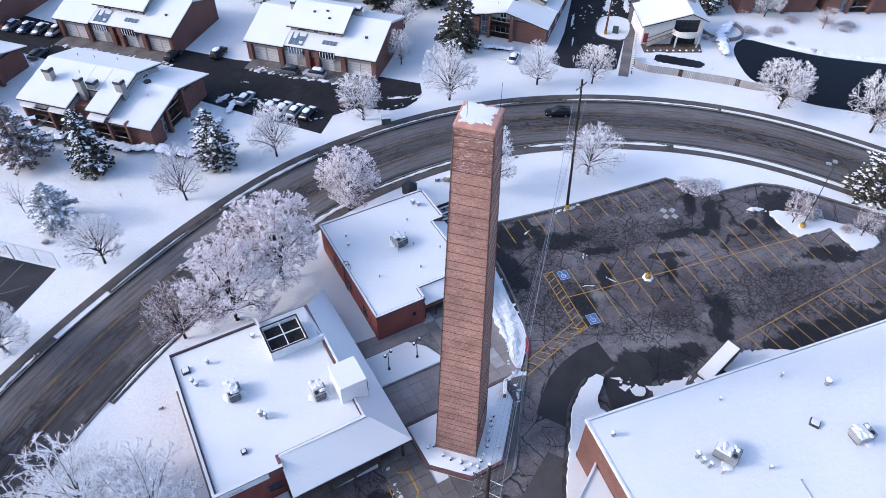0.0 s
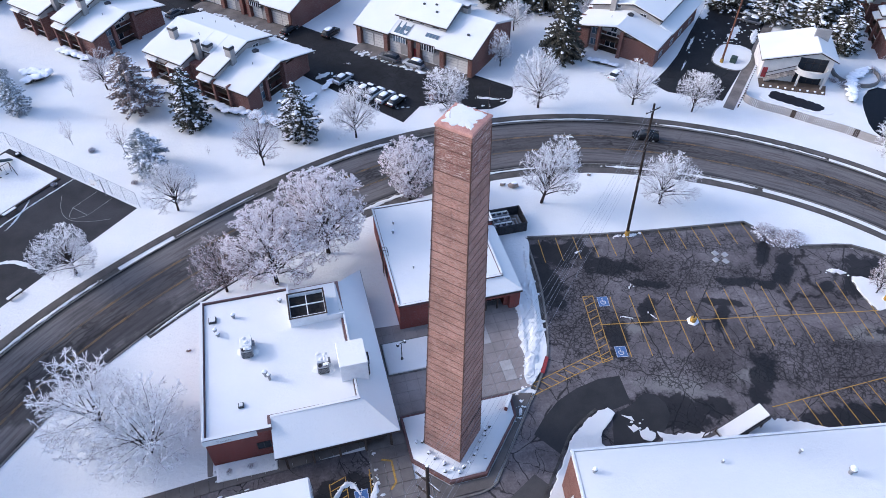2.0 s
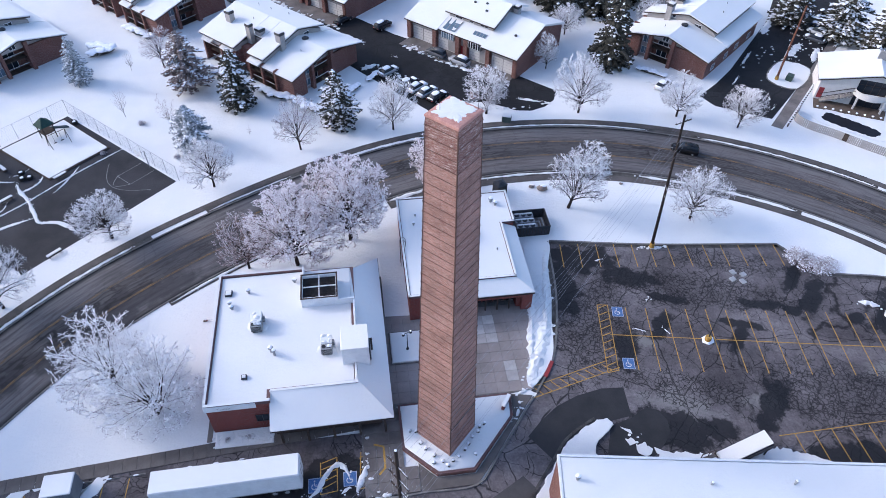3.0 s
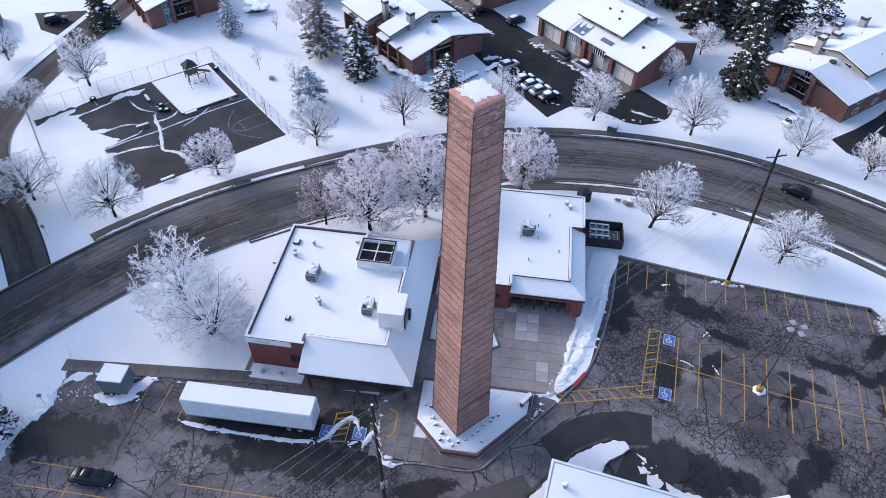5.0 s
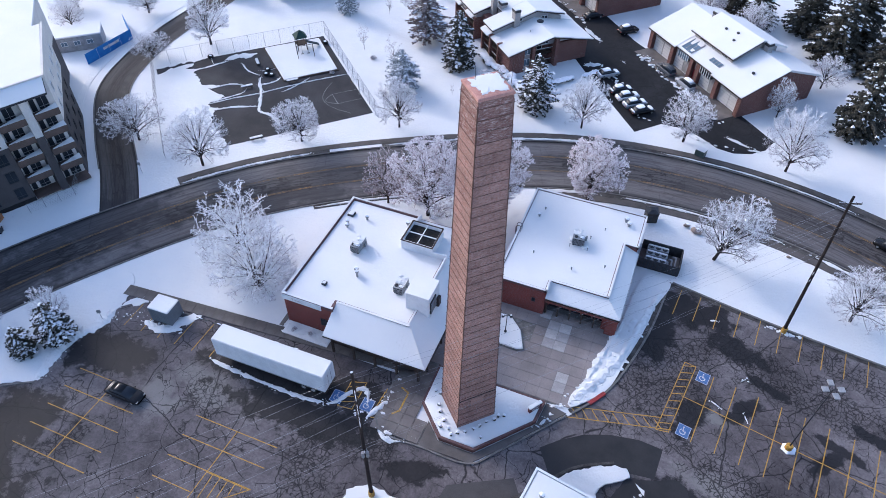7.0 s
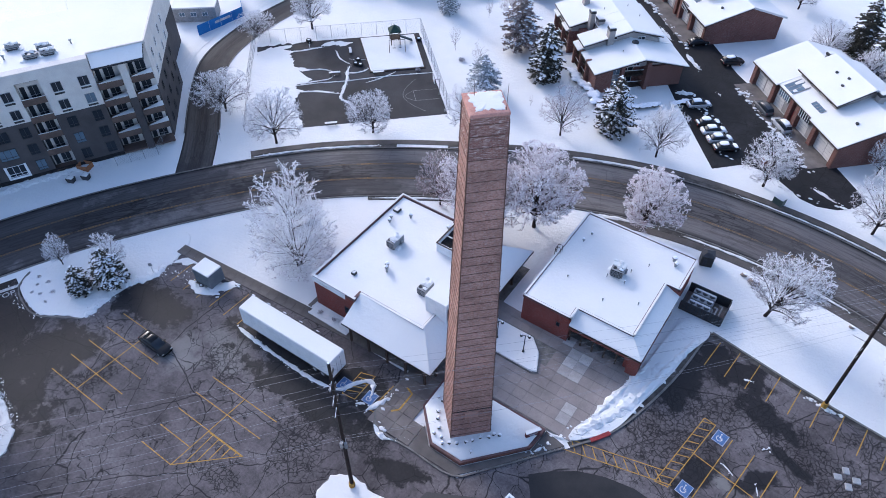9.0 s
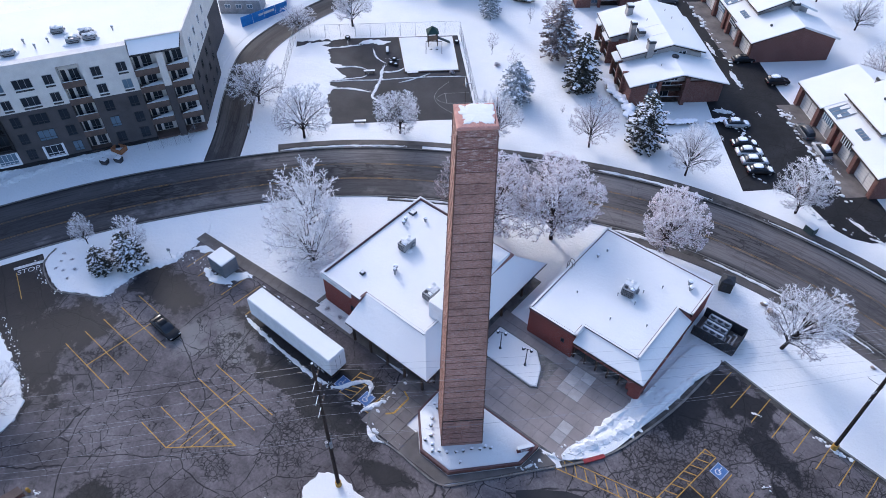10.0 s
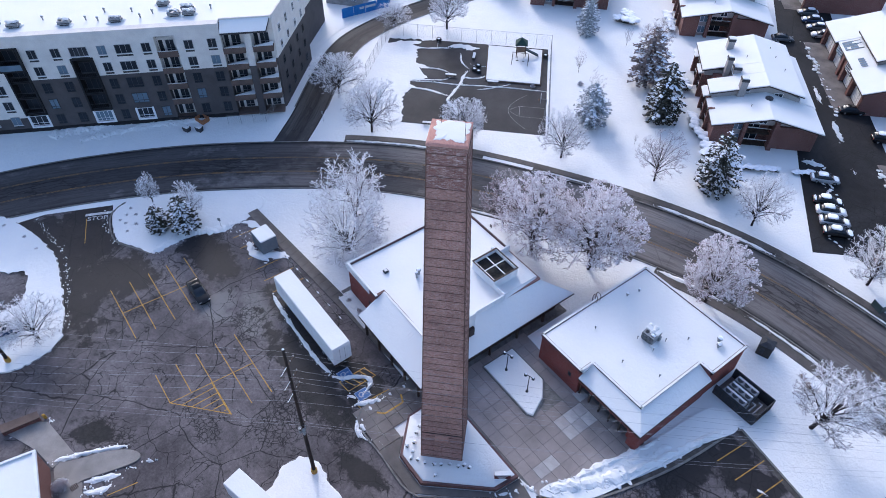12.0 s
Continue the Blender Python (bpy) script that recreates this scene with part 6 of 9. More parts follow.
def hedge(pts, w, h, seed):
    """A clipped hedge with a thick lumpy snow cap."""
    rnd = random.Random(seed)
    t = thing("hedge", "clipped hedge buried under a thick snow cap", "hedge", None, "hedges by the townhouses")
    s, c = Shape(), Shape()
    ln = spline(pts, 0.5)
    for p in ln:
        for _ in range(10):
            a, r = rnd.uniform(0, 6.28), w * rnd.uniform(0.3, 1.0)
            s.tuft((p.x, p.y, 0), (p.x + math.cos(a) * r, p.y + math.sin(a) * r, h * rnd.uniform(0.5, 0.95)), 0.08, 0.06)
        for _ in range(3):
            c.blob((p.x + rnd.uniform(-0.5, 0.5) * w, p.y + rnd.uniform(-0.5, 0.5) * w, h * rnd.uniform(0.85, 1.0)), w * rnd.uniform(0.4, 0.75), w * rnd.uniform(0.4, 0.75), 0.22 * h, rnd, rnd.uniform(0, 6))
    tagged(s.link("thicket", NEEDLE, t), "clipped evergreen hedge body", kind="stuff")
    tagged(c.link("snow_load", CLUMP, t, smooth=True), "thick snow cap", kind="stuff")
    return t


kinds = {
    "white": [bare_tree(21, FROST, GREY_TWIG, "bare tree thickly coated in white hoar frost", 0.92, 0.14, 20, 11, 9, 5, 0.62, 0.92, 0.42, hair=0.017), bare_tree(22, FROST, GREY_TWIG, "bare spreading tree coated in white hoar frost", 1.0, 0.10, 21, 11, 9, 5, 0.62, 0.88, 0.36, hair=0.017), bare_tree(23, FROST, GREY_TWIG, "leaning tree with a tall bare trunk and a frosted crown", 0.92, 0.26, 19, 11, 9, 6, 0.6, 0.98, 0.2, hair=0.018)],
    "big": [bare_tree(31, FROST, GREY_TWIG, "low multi-stemmed tree coated in white hoar frost", 1.15, 0.02, 22, 11, 8, 4, 0.66, 0.92, 0.58, 0.042, r=0.13, stems=4, hair=0.027), bare_tree(32, FROST, GREY_TWIG, "wide low-forking tree coated in white hoar frost", 1.15, 0.02, 22, 11, 8, 4, 0.66, 0.92, 0.58, 0.042, r=0.13, stems=3, hair=0.027)],
    "pink": [bare_tree(41, PINK_FROST, RUST_TWIG, "tree with rusty twigs thickly dusted by frost", 0.92, 0.14, 22, 11, 8, 5, 0.6, 0.65, 0.42, pads=2, pad=0.088, hair=0.016), bare_tree(42, PINK_FROST, RUST_TWIG, "round tree with rusty twigs dusted by frost", 0.92, 0.14, 24, 11, 8, 5, 0.6, 0.65, 0.42, pads=2, pad=0.088, hair=0.016), bare_tree(43, PINK_FROST, RUST_TWIG, "small tree with rusty brown twigs lightly dusted by frost", 1.0, 0.12, 18, 10, 8, 4, 0.6, 0.35, 0.3, pads=1, pad=0.05)],
    "thin": [bare_tree(51, FROST, BROWN_TWIG, "leafless brown tree with thin frost", 0.8, 0.12, 16, 9, 8, 3, 0.7, 0.35, 0.45, 0.024, r=0.15), bare_tree(52, FROST, BROWN_TWIG, "leafless spreading brown tree with thin frost", 1.0, 0.12, 17, 9, 8, 4, 0.7, 0.3, 0.45, 0.024, r=0.16)],
    "sapling": [bare_tree(61, FROST, BROWN_TWIG, "slender leafless sapling in snow", 0.5, 0.2, 10, 5, 4, 1, 0.7, 0.2, 0.4, 0.015, r=0.07)],
    "spruce": [spruce(71, "dark green spruce with snow on its boughs", 0.42, 0.22, 0.56, 17), spruce(72, "dark green pine heaped with snow on its boughs", 0.95, 0.10, 0.66, 15)],
    "pale": [spruce(73, "pale frosted conifer in snow", 0.75, 0.10, 0.62, 15, PALE_NEEDLE)],
    "larch": [spruce(75, "tall brown larch dusted with frost", 0.55, 0.05, 0.66, 14, LARCH, 1.6)],
    "dense": [spruce(74, "tall dense dark conifer dusted with snow", 0.17, 0.2, 0.62, 20, NEEDLE, 0.3)],
    "bush": [shrub(81, "low shrub heaped with snow", 1.0, 0.7)],
}


def plant_tree(kind, x, y, h, w=None, k=None, turn=None):
    """Sets one tree of a kind on the ground, h metres high and about w wide."""
    rnd = random.Random(int(x * 31 + y * 17))
    src = kinds[kind][rnd.randrange(min(2, len(kinds[kind]))) if k is None else k]
    if src.name not in widths:
        me = max((c for c in src.children), key=lambda c: len(c.data.vertices)).data
        co = np.empty(len(me.vertices) * 3)
        me.vertices.foreach_get("co", co)
        co = co.reshape(-1, 3)
        widths[src.name] = float(np.percentile(np.hypot(co[:, 0], co[:, 1]), 97)) * 2, float(co[:, 2].max())
    w0, h0 = widths[src.name]
    sz = h / h0
    sx = (w / w0) if w else sz
    m = pose(x, y, 0, 0, 0, rnd.uniform(0, 360) if turn is None else turn) @ Matrix.Diagonal((sx, sx, sz, 1))
    return copy_thing(src, m)


widths = {}
for kind, x, y, h, w, k in (
        ("big", -10.4, 38.0, 10.6, 12.6, 0), ("big", -16.4, 42.6, 11.8, 12.2, 1), ("white", 65.0, 62.2, 9.0, 9.8, 1), ("pink", 27.1, 72.6, 11.6, 9.6, 0), ("pink", 5.4, 59.8, 14.0, 12.2, 0), ("pink", 13.1, 64.0, 14.8, 13.2, 1), ("pink", -1.4, 60.0, 10.2, 7.6, 2),
        ("white", 55.6, 92.0, 11.4, 10.0, 1), ("white", 73.1, 88.7, 8.8, 7.8, 0), ("white", 82.7, 84.0, 8.6, 7.4, 1), ("white", 108.2, 60.8, 10.6, 11.0, 0), ("white", 116.7, 47.7, 11.4, 10.5, 1), ("white", 38.8, 93.7, 10.4, 8.6, 0),
        ("white", 21.6, 90.8, 10.2, 8.0, 1), ("thin", 5.5, 86.9, 10.2, 8.0, 0), ("white", -8.1, 78.7, 9.4, 8.2, 1), ("larch", -15.4, 108.3, 12.0, 8.6, 0), ("white", -21.8, 68.6, 9.0, 9.0, 0), ("white", -33.4, 56.6, 10.4, 10.4, 1),
        ("white", -47.6, 58.2, 8.6, 10.6, 1), ("white", -55.5, 89.9, 11.0, 9.6, 0), ("white", -62.9, 81.1, 5.6, 8.0, 1), ("white", 53.3, 107.6, 8.0, 4.8, 0), ("white", 60.6, 120.8, 6.5, 7.5, 1), ("thin", 85.4, 37.8, 6.6, 4.6, 0), ("thin", 92.2, 30.8, 6.0, 4.8, 1),
        ("pale", -12.6, 90.2, 8.2, 6.4, 0), ("spruce", -5.8, 101.4, 11.6, 6.4, 0), ("spruce", 12.2, 93.2, 11.0, 6.6, 1), ("pale", -36.2, 113, 9.6, 4.4, 0), ("dense", 66.4, 107.8, 15.2, 8.8, 0), ("spruce", 101.9, 36.5, 8.3, 8.0, 0),
        ("spruce", -31.6, 17.2, 4.6, 3.4, 0), ("spruce", -29.4, 20.6, 6.4, 4.4, 1), ("white", -31.2, 22.4, 7.0, 4.6, 0), ("white", -37.9, 18.5, 6.2, 3.4, 0), ("white", -20.6, -3.0, 6.6, 8.2, 1),
        ("sapling", -25.8, 100.3, 6.0, 2.6, 0), ("sapling", -16.9, 95.5, 7.0, 4.0, 0), ("sapling", -27.5, 116.0, 4.8, 2.0, 0), ("sapling", -3.3, 91.8, 2.4, 0.9, 0), ("thin", -21.5, 117, 8.5, 7.0, 0), ("sapling", 2.0, 93.5, 2.2, 1.0, 0),
        ("dense", 47, 142, 10, 8, 0), ("dense", 42, 148, 11, 8, 0), ("spruce", 124, 97, 9, 7, 0), ("dense", 62, 133, 14, 10, 0), ("dense", 71, 130, 15, 10, 0), ("dense", 66, 141, 15, 11, 0), ("dense", 79, 136, 14, 10, 0), ("dense", 57, 143, 13, 9, 0), ("spruce", 84, 128, 12, 9, 1), ("white", 80, 121, 9, 9, 0), ("white", 46, 133, 9, 8, 1), ("white", 37, 141, 9, 8, 0),
        ("spruce", 122, 104, 12, 9, 0), ("spruce", 129, 107, 13, 10, 0), ("spruce", 118, 112, 12, 9, 1), ("spruce", 111, 120, 11, 8, 0), ("white", 134, 88, 7, 7, 0), ("thin", 141, 78, 5, 5, 0), ("white", 27, 160, 9, 8, 0), ("white", 16, 168, 9, 9, 1), ("dense", -64, 112, 9, 7, 0), ("white", -76, 96, 7, 8, 0),
        ("white", 100, 128, 8, 8, 0), ("white", -86, 84, 7, 7, 1), ("white", -92, 92, 6, 7, 0)):
    plant_tree(kind, x, y, h, w, k)
lean_tree = plant_tree("white", 47.0, 66.9, 12.6, 9.6, 2, 40)
lean_tree.matrix_basis = pose(47.0, 66.9, 0, 4, 9, 0) @ lean_tree.matrix_basis.to_quaternion().to_matrix().to_4x4() @ Matrix.Diagonal((*lean_tree.matrix_basis.to_scale(), 1))
for x, y, h, w in ((77.4, 52.0, 1.2, 5.4), (79.8, 50.0, 1.0, 4.6), (88.6, 37.2, 2.2, 3.0), (91.4, 32.6, 1.4, 2.0), (-14.8, 87.0, 0.8, 1.2), (-22.5, 97.5, 0.9, 1.3), (-27.5, 89.5, 0.7, 1.0), (117, 84, 1.2, 4), (126, 84, 1.0, 3.5), (131, 82, 1.2, 4), (2.6, 62.3, 1.0, 2.6), (138, 84, 1.2, 4), (147, 76, 1.2, 4), (124.6, 88.2, 1.0, 2.6), (126.2, 85.6, 0.9, 2.2), (127.6, 81.6, 0.8, 2.0), (129.6, 76.4, 0.7, 1.8), (131.2, 72.0, 0.7, 1.8), (143.8, 79.7, 1.3, 3.4), (144.2, 75.3, 1.1, 3.0), (131.1, 92.4, 1.3, 3.0), (134.6, 90.6, 1.2, 3.2), (139.0, 91.4, 1.3, 3.4), (136.4, 93.6, 1.0, 2.4), (115.0, 86.6, 1.0, 2.0), (-38.6, 15.2, 0.35, 0.7), (-37.4, 14.2, 0.3, 0.6), (-36.6, 15.4, 0.35, 0.7), (-35.6, 13.4, 0.3, 0.6), (-34.6, 14.6, 0.35, 0.8), (-33.8, 13.0, 0.3, 0.6), (-36.8, 13.0, 0.3, 0.6), (-46.0, -1.6, 0.4, 0.8), (-41.5, 0.2, 0.4, 0.8), (-38.0, 1.0, 0.35, 0.7)):
    plant_tree("bush", x, y, h, w)
hedge([(8.8, 97.2), (6.0, 99.4), (4.6, 101.4)], 1.3, 1.0, 1), hedge([(3.4, 102.4), (0.2, 103.6), (-2.6, 106.6)], 1.2, 1.0, 2), hedge([(-9.0, 112.4), (-12.8, 114.6)], 1.3, 1.1, 3), hedge([(11.5, 100.6), (16.0, 105.2)], 0.9, 0.7, 4), hedge([(18.2, 107.2), (19.6, 109.4)], 0.8, 0.5, 9)
hedge([(-36, 122.5), (-33.2, 124.2), (-36.6, 125.6)], 1.5, 1.2, 5), hedge([(-26, 128.4), (-31.5, 133.4)], 1.2, 1.0, 6), hedge([(113.5, 79.5), (118, 85.5), (123, 88)], 1.2, 1.0, 7), hedge([(71.5, 105), (75.5, 101.8)], 0.9, 0.7, 8), hedge([(103, 91.8), (108, 91.0)], 0.7, 0.7, 10)


# ---- vehicles ----
def wheel_part(parent, x, y, r, w):
    s = Shape()
    s.loft([[(x + math.cos(t) * q, yy, r + math.sin(t) * q) for t in (i * math.pi / 7 for i in range(14))] for q, yy in ((r * 0.85, y - w / 2), (r, y - w / 2 + 0.03), (r, y + w / 2 - 0.03), (r * 0.85, y + w / 2))])
    wheel = s.link("tyre", RUBBER, parent)
    Shape().loft([[(x + math.cos(t) * q, yy, r + math.sin(t) * q) for t in (i * math.pi / 5 for i in range(10))] for q, yy in ((r * 0.55, y - w / 2 - 0.012), (r * 0.6, y - w / 2 + 0.02), (r * 0.6, y + w / 2 - 0.02), (r * 0.55, y + w / 2 + 0.012))]).link("rim", GREY_METAL, wheel)


def car(x, y, a, paint, label, snow=1.0, suv=False, L=4.6):
    """A parked car, nose to +x: rounded body, glasshouse, roof, four wheels, lamps, and the snow left on it."""
    c = thing("car", label, "car", pose(x, y, 0.03, 0, 0, a), "parked cars")
    up, H = (0.14, 1.72) if suv else (0.0, 1.42)
    body = Shape()
    rings = []
    for s, w, zt, zb in ((-0.5, 0.74, 0.70, 0.42), (-0.485, 0.84, 0.82, 0.30), (-0.42, 0.89, 0.88, 0.22), (-0.2, 0.91, 0.90, 0.2), (0.05, 0.91, 0.89, 0.2), (0.24, 0.90, 0.86, 0.2), (0.38, 0.88, 0.77, 0.22), (0.46, 0.81, 0.68, 0.3), (0.5, 0.64, 0.54, 0.4)):
        zt += up
        half_ring = [(w * 0.92, zb), (w, zb + 0.14), (w, zt - 0.2), (w * 0.94, zt - 0.05), (w * 0.72, zt)]
        rings.append([(s * L, -q, z) for q, z in half_ring] + [(s * L, q, z) for q, z in reversed(half_ring)])
    body.loft(rings).link("body", paint, c, smooth=True)
    rear = -0.47 if suv else -0.40
    belt = 0.86 + up
    stations = ((rear, 0.74, belt + 0.02), (rear + (0.03 if suv else 0.12), 0.76, belt + 0.86 * (H - belt)), (-0.14, 0.77, H), (0.05, 0.77, H - 0.01), (0.13, 0.76, belt + 0.78 * (H - belt)), (0.27, 0.70, belt + 0.0))

    def cabin(k, lift, w0):
        s, w, z = stations[k]
        return [(s * L, q * w * w0, zz) for q, zz in ((-1, belt - 0.05), (-0.93, belt + 0.5 * (z - belt)), (-0.76, z - 0.03 + lift), (-0.4, z + lift), (0.4, z + lift), (0.76, z - 0.03 + lift), (0.93, belt + 0.5 * (z - belt)), (1, belt - 0.05))]
    Shape().loft([cabin(k, 0.0, 1.0) for k in range(6)]).link("glasshouse", GLASS, c, smooth=True)
    Shape().loft([[(p, q, z) for p, q, z in cabin(k, 0.025, 1.02)[2:6]] + [(p, q * 0.96, z - 0.05) for p, q, z in reversed(cabin(k, 0.025, 1.02)[2:6])] for k in (1, 2, 3)]).link("roof", paint, c, smooth=True)
    for wx in (-L * 0.30, L * 0.31):
        for wy in (-0.8, 0.8):
            wheel_part(c, wx, wy, 0.33, 0.22)
    for wy in (-0.62, 0.62):
        Shape().box(L / 2 - 0.24, L / 2 - 0.1, wy - 0.16, wy + 0.16, 0.54 + up, 0.66 + up, 0.02).link("headlight", GREY_METAL, c)
        Shape().box(-L / 2 - 0.01, -L / 2 + 0.1, wy - 0.14, wy + 0.14, 0.62 + up, 0.74 + up, 0.02).link("tail_light", RED_PAINT, c)
        Shape().box(0.16 * L, 0.16 * L + 0.15, wy * 1.5 - 0.08, wy * 1.5 + 0.08, belt, belt + 0.13, 0.02).link("mirror", paint, c)
    rnd = random.Random(int(x * 13 + y))

    def pad(name, x0, x1, w, z0, z1, t):
        """A soft-edged sheet of snow with an uneven rim."""
        n = 14
        rim = [(math.cos(v) * (1.0 if abs(math.cos(v)) < 0.8 else 0.96) * rnd.uniform(0.9, 1.05), math.sin(v) * rnd.uniform(0.9, 1.05)) for v in (2 * math.pi * i / n for i in range(n))]
        rim = [(math.copysign(abs(p) ** 0.6, p), math.copysign(abs(q) ** 0.6, q)) for p, q in rim]
        def at(k, lift):
            return [((x0 + x1) / 2 + p * (x1 - x0) / 2 * k, q * w * k, z0 + (z1 - z0) * (0.5 + 0.5 * p * k) + lift) for p, q in rim]
        Shape().loft([at(1.0, -0.02), at(0.95, t * 0.7), at(0.7, t)]).link(name, CLUMP, c, smooth=True)
    if snow > 0:
        pad("roof_snow", (rear + 0.1) * L, 0.06 * L, 0.6, H - 0.01, H + 0.01, 0.12)
    if snow > 0.5:
        pad("bonnet_snow", 0.26 * L, 0.44 * L, 0.7, 0.84 + up, 0.70 + up, 0.1)
        if not suv:
            pad("boot_snow", -0.47 * L, -0.40 * L, 0.7, 0.85, 0.88, 0.1)
    return c


car(-15.6, 16.9, 0, CAR_BLACK, "clean black saloon parked across a stall line", 0, False, 4.9)
car(-24.4, -6.6, 75, CAR_BLUE, "dark blue car under snow by the island", 1.0, True, 5.0)
for k, (x, y, p) in enumerate(((22.2, 109.6, CAR_SILVER), (25.6, 104.9, CAR_BLACK), (27.2, 103.2, CAR_WHITE), (28.9, 101.4, CAR_SILVER), (30.6, 99.6, CAR_BLACK))):
    car(x, y, 40, p, "snow-capped car parked nose-in beside the lawn", 1.0)
car(32.3, 115.2, 135, CAR_GREY, "grey estate car parked before the garages", 0.0, True), car(36.5, 111.6, 135, CAR_SILVER, "silver estate car parked before the garages", 0.3, True)
car(22.4, 128.0, 45, CAR_BLACK, "black car parked beside the lane", 0.3, True), car(14.0, 131.6, 45, CAR_BLACK, "black car in front of a garage", 0.0)
for x, y, p in ((-5.4, 153.0, CAR_SILVER), (-8.0, 155.2, CAR_GREY), (-10.6, 157.4, CAR_BLUE), (-13.2, 159.8, CAR_GREY)):
    car(x, y, 225, p, "car with snow patches parked in a row by the lane", 0.6)
car(-75.0, 112.0, 30, CAR_BLACK, "dark car with snow on its roof beside the street", 0.3, True)
car(74.2, 98.5, 40, CAR_WHITE, "pale car under snow beside the house", 1.0)
car(-9.6, 144.9, 45, CAR_GREY, "grey car parked beside the lane", 0.0)
for i in range(5):
    car(112.6 + i * 2.3, 112.0 + i * 2.6, 130, (CAR_GREY, CAR_WHITE, CAR_BLUE, CAR_SILVER, CAR_BLACK)[i], "snow-covered car parked along the drive", 1.0)
car(70.5, 78.4, 152, CAR_BLACK, "black car on the salted road", 0.0, True)

trailer = thing("semi_trailer", "long white box trailer with snow on its roof", "trailer", pose(-1.0, 26.85, 0.03, 0, 0, 0.8))
Shape().box(-7.6, 7.6, -1.28, 1.28, 1.05, 4.0, 0.04).link("box_body", WHITE_METAL, trailer, "white ribbed box body")
s = Shape()
for i in range(24):
    s.box(-7.4 + i * 0.64, -7.37 + i * 0.64, -1.29, -1.28, 1.2, 3.85)
tagged(s.link("rib", WHITE_METAL, trailer), "ribbing along the side", kind="stuff")
Shape().box(-7.58, 7.58, -1.25, 1.25, 4.0, 4.16, 0.07).link("roof_snow", ROOF_SNOW, trailer)
Shape().box(-7.6, 7.6, -1.30, -1.27, 1.0, 1.14).link("side_rail", GREY_METAL, trailer)
for k in (-1, 1):
    d = Shape().box(7.6, 7.66, min(0.03 * k, 1.22 * k), max(0.03 * k, 1.22 * k), 1.15, 3.9, 0.01).link("rear_door", WHITE_METAL, trailer)
    Shape().tube((7.69, 0.35 * k, 1.2), (7.69, 0.35 * k, 3.8), 0.025, 0.025, 5).link("lock_rod", GREY_METAL, d)
    Shape().box(-4.6, -4.4, k * 0.8 - 0.07, k * 0.8 + 0.07, 0, 1.05).link("landing_leg", STEEL, trailer)
for wx in (4.6, 5.9):
    for wy in (-1.0, 1.0):
        wheel_part(trailer, wx, wy, 0.5, 0.5)
Shape().box(3.6, 6.8, -0.5, 0.5, 0.7, 1.05).link("bogie", STEEL, trailer)
Shape().box(7.3, 7.55, -1.2, 1.2, 0.45, 0.6, 0.02).link("bumper", STEEL, trailer)
cont = thing("storage_container", "small grey storage container with a snowy roof", "container", pose(-18.6, 28.6, 0.03, 0, 0, 2))
Shape().box(-1.55, 1.55, -1.25, 1.25, 0.1, 2.45, 0.03).link("body", mottled("blue_grey_paint", (0.13, 0.145, 0.165), (0.17, 0.185, 0.2), 1.0, 0.6), cont)
s = Shape()
for i in range(10):
    s.box(-1.45 + i * 0.3, -1.3 + i * 0.3, -1.29, -1.25, 0.2, 2.35)
s.link("corrugation", mottled("blue_grey_rib", (0.11, 0.125, 0.145), (0.15, 0.165, 0.18), 1.0, 0.6), cont)
Shape().box(-1.55, 1.55, -1.25, 1.25, 2.45, 2.65, 0.08).link("roof_snow", ROOF_SNOW, cont)
s2 = thing("flatbed_roof", "white box truck roof under snow", "truck", pose(16.9, 9.95, 0.03, 0, 0, 15))
Shape().box(-3.2, 3.2, -1.1, 1.1, 0.9, 3.4, 0.05).link("box_body", WHITE_METAL, s2)
Shape().box(-3.2, 3.2, -1.1, 1.1, 3.4, 3.58, 0.08).link("roof_snow", ROOF_SNOW, s2)
for wx in (-2.2, 2.0):
    for wy in (-0.85, 0.85):
        wheel_part(s2, wx, wy, 0.42, 0.3)


# ---- poles, lamps and cables ----
def sag_cable(name, a, b, sag, r, parent, mat=None):
    a, b = Vector(a), Vector(b)
    side = Vector((-(b - a).y, (b - a).x, 0)).normalized()
    pts = [a.lerp(b, i / 18) - Vector((0, 0, sag * 4 * (i / 18) * (1 - i / 18))) for i in range(19)]
    rings = [[tuple(p + side * (math.cos(t) * r) + Vector((0, 0, math.sin(t) * r))) for t in (0.5, 2.6, 4.7)] for p in pts]
    return Shape().loft(rings).link(name, mat or GREY_METAL, parent)


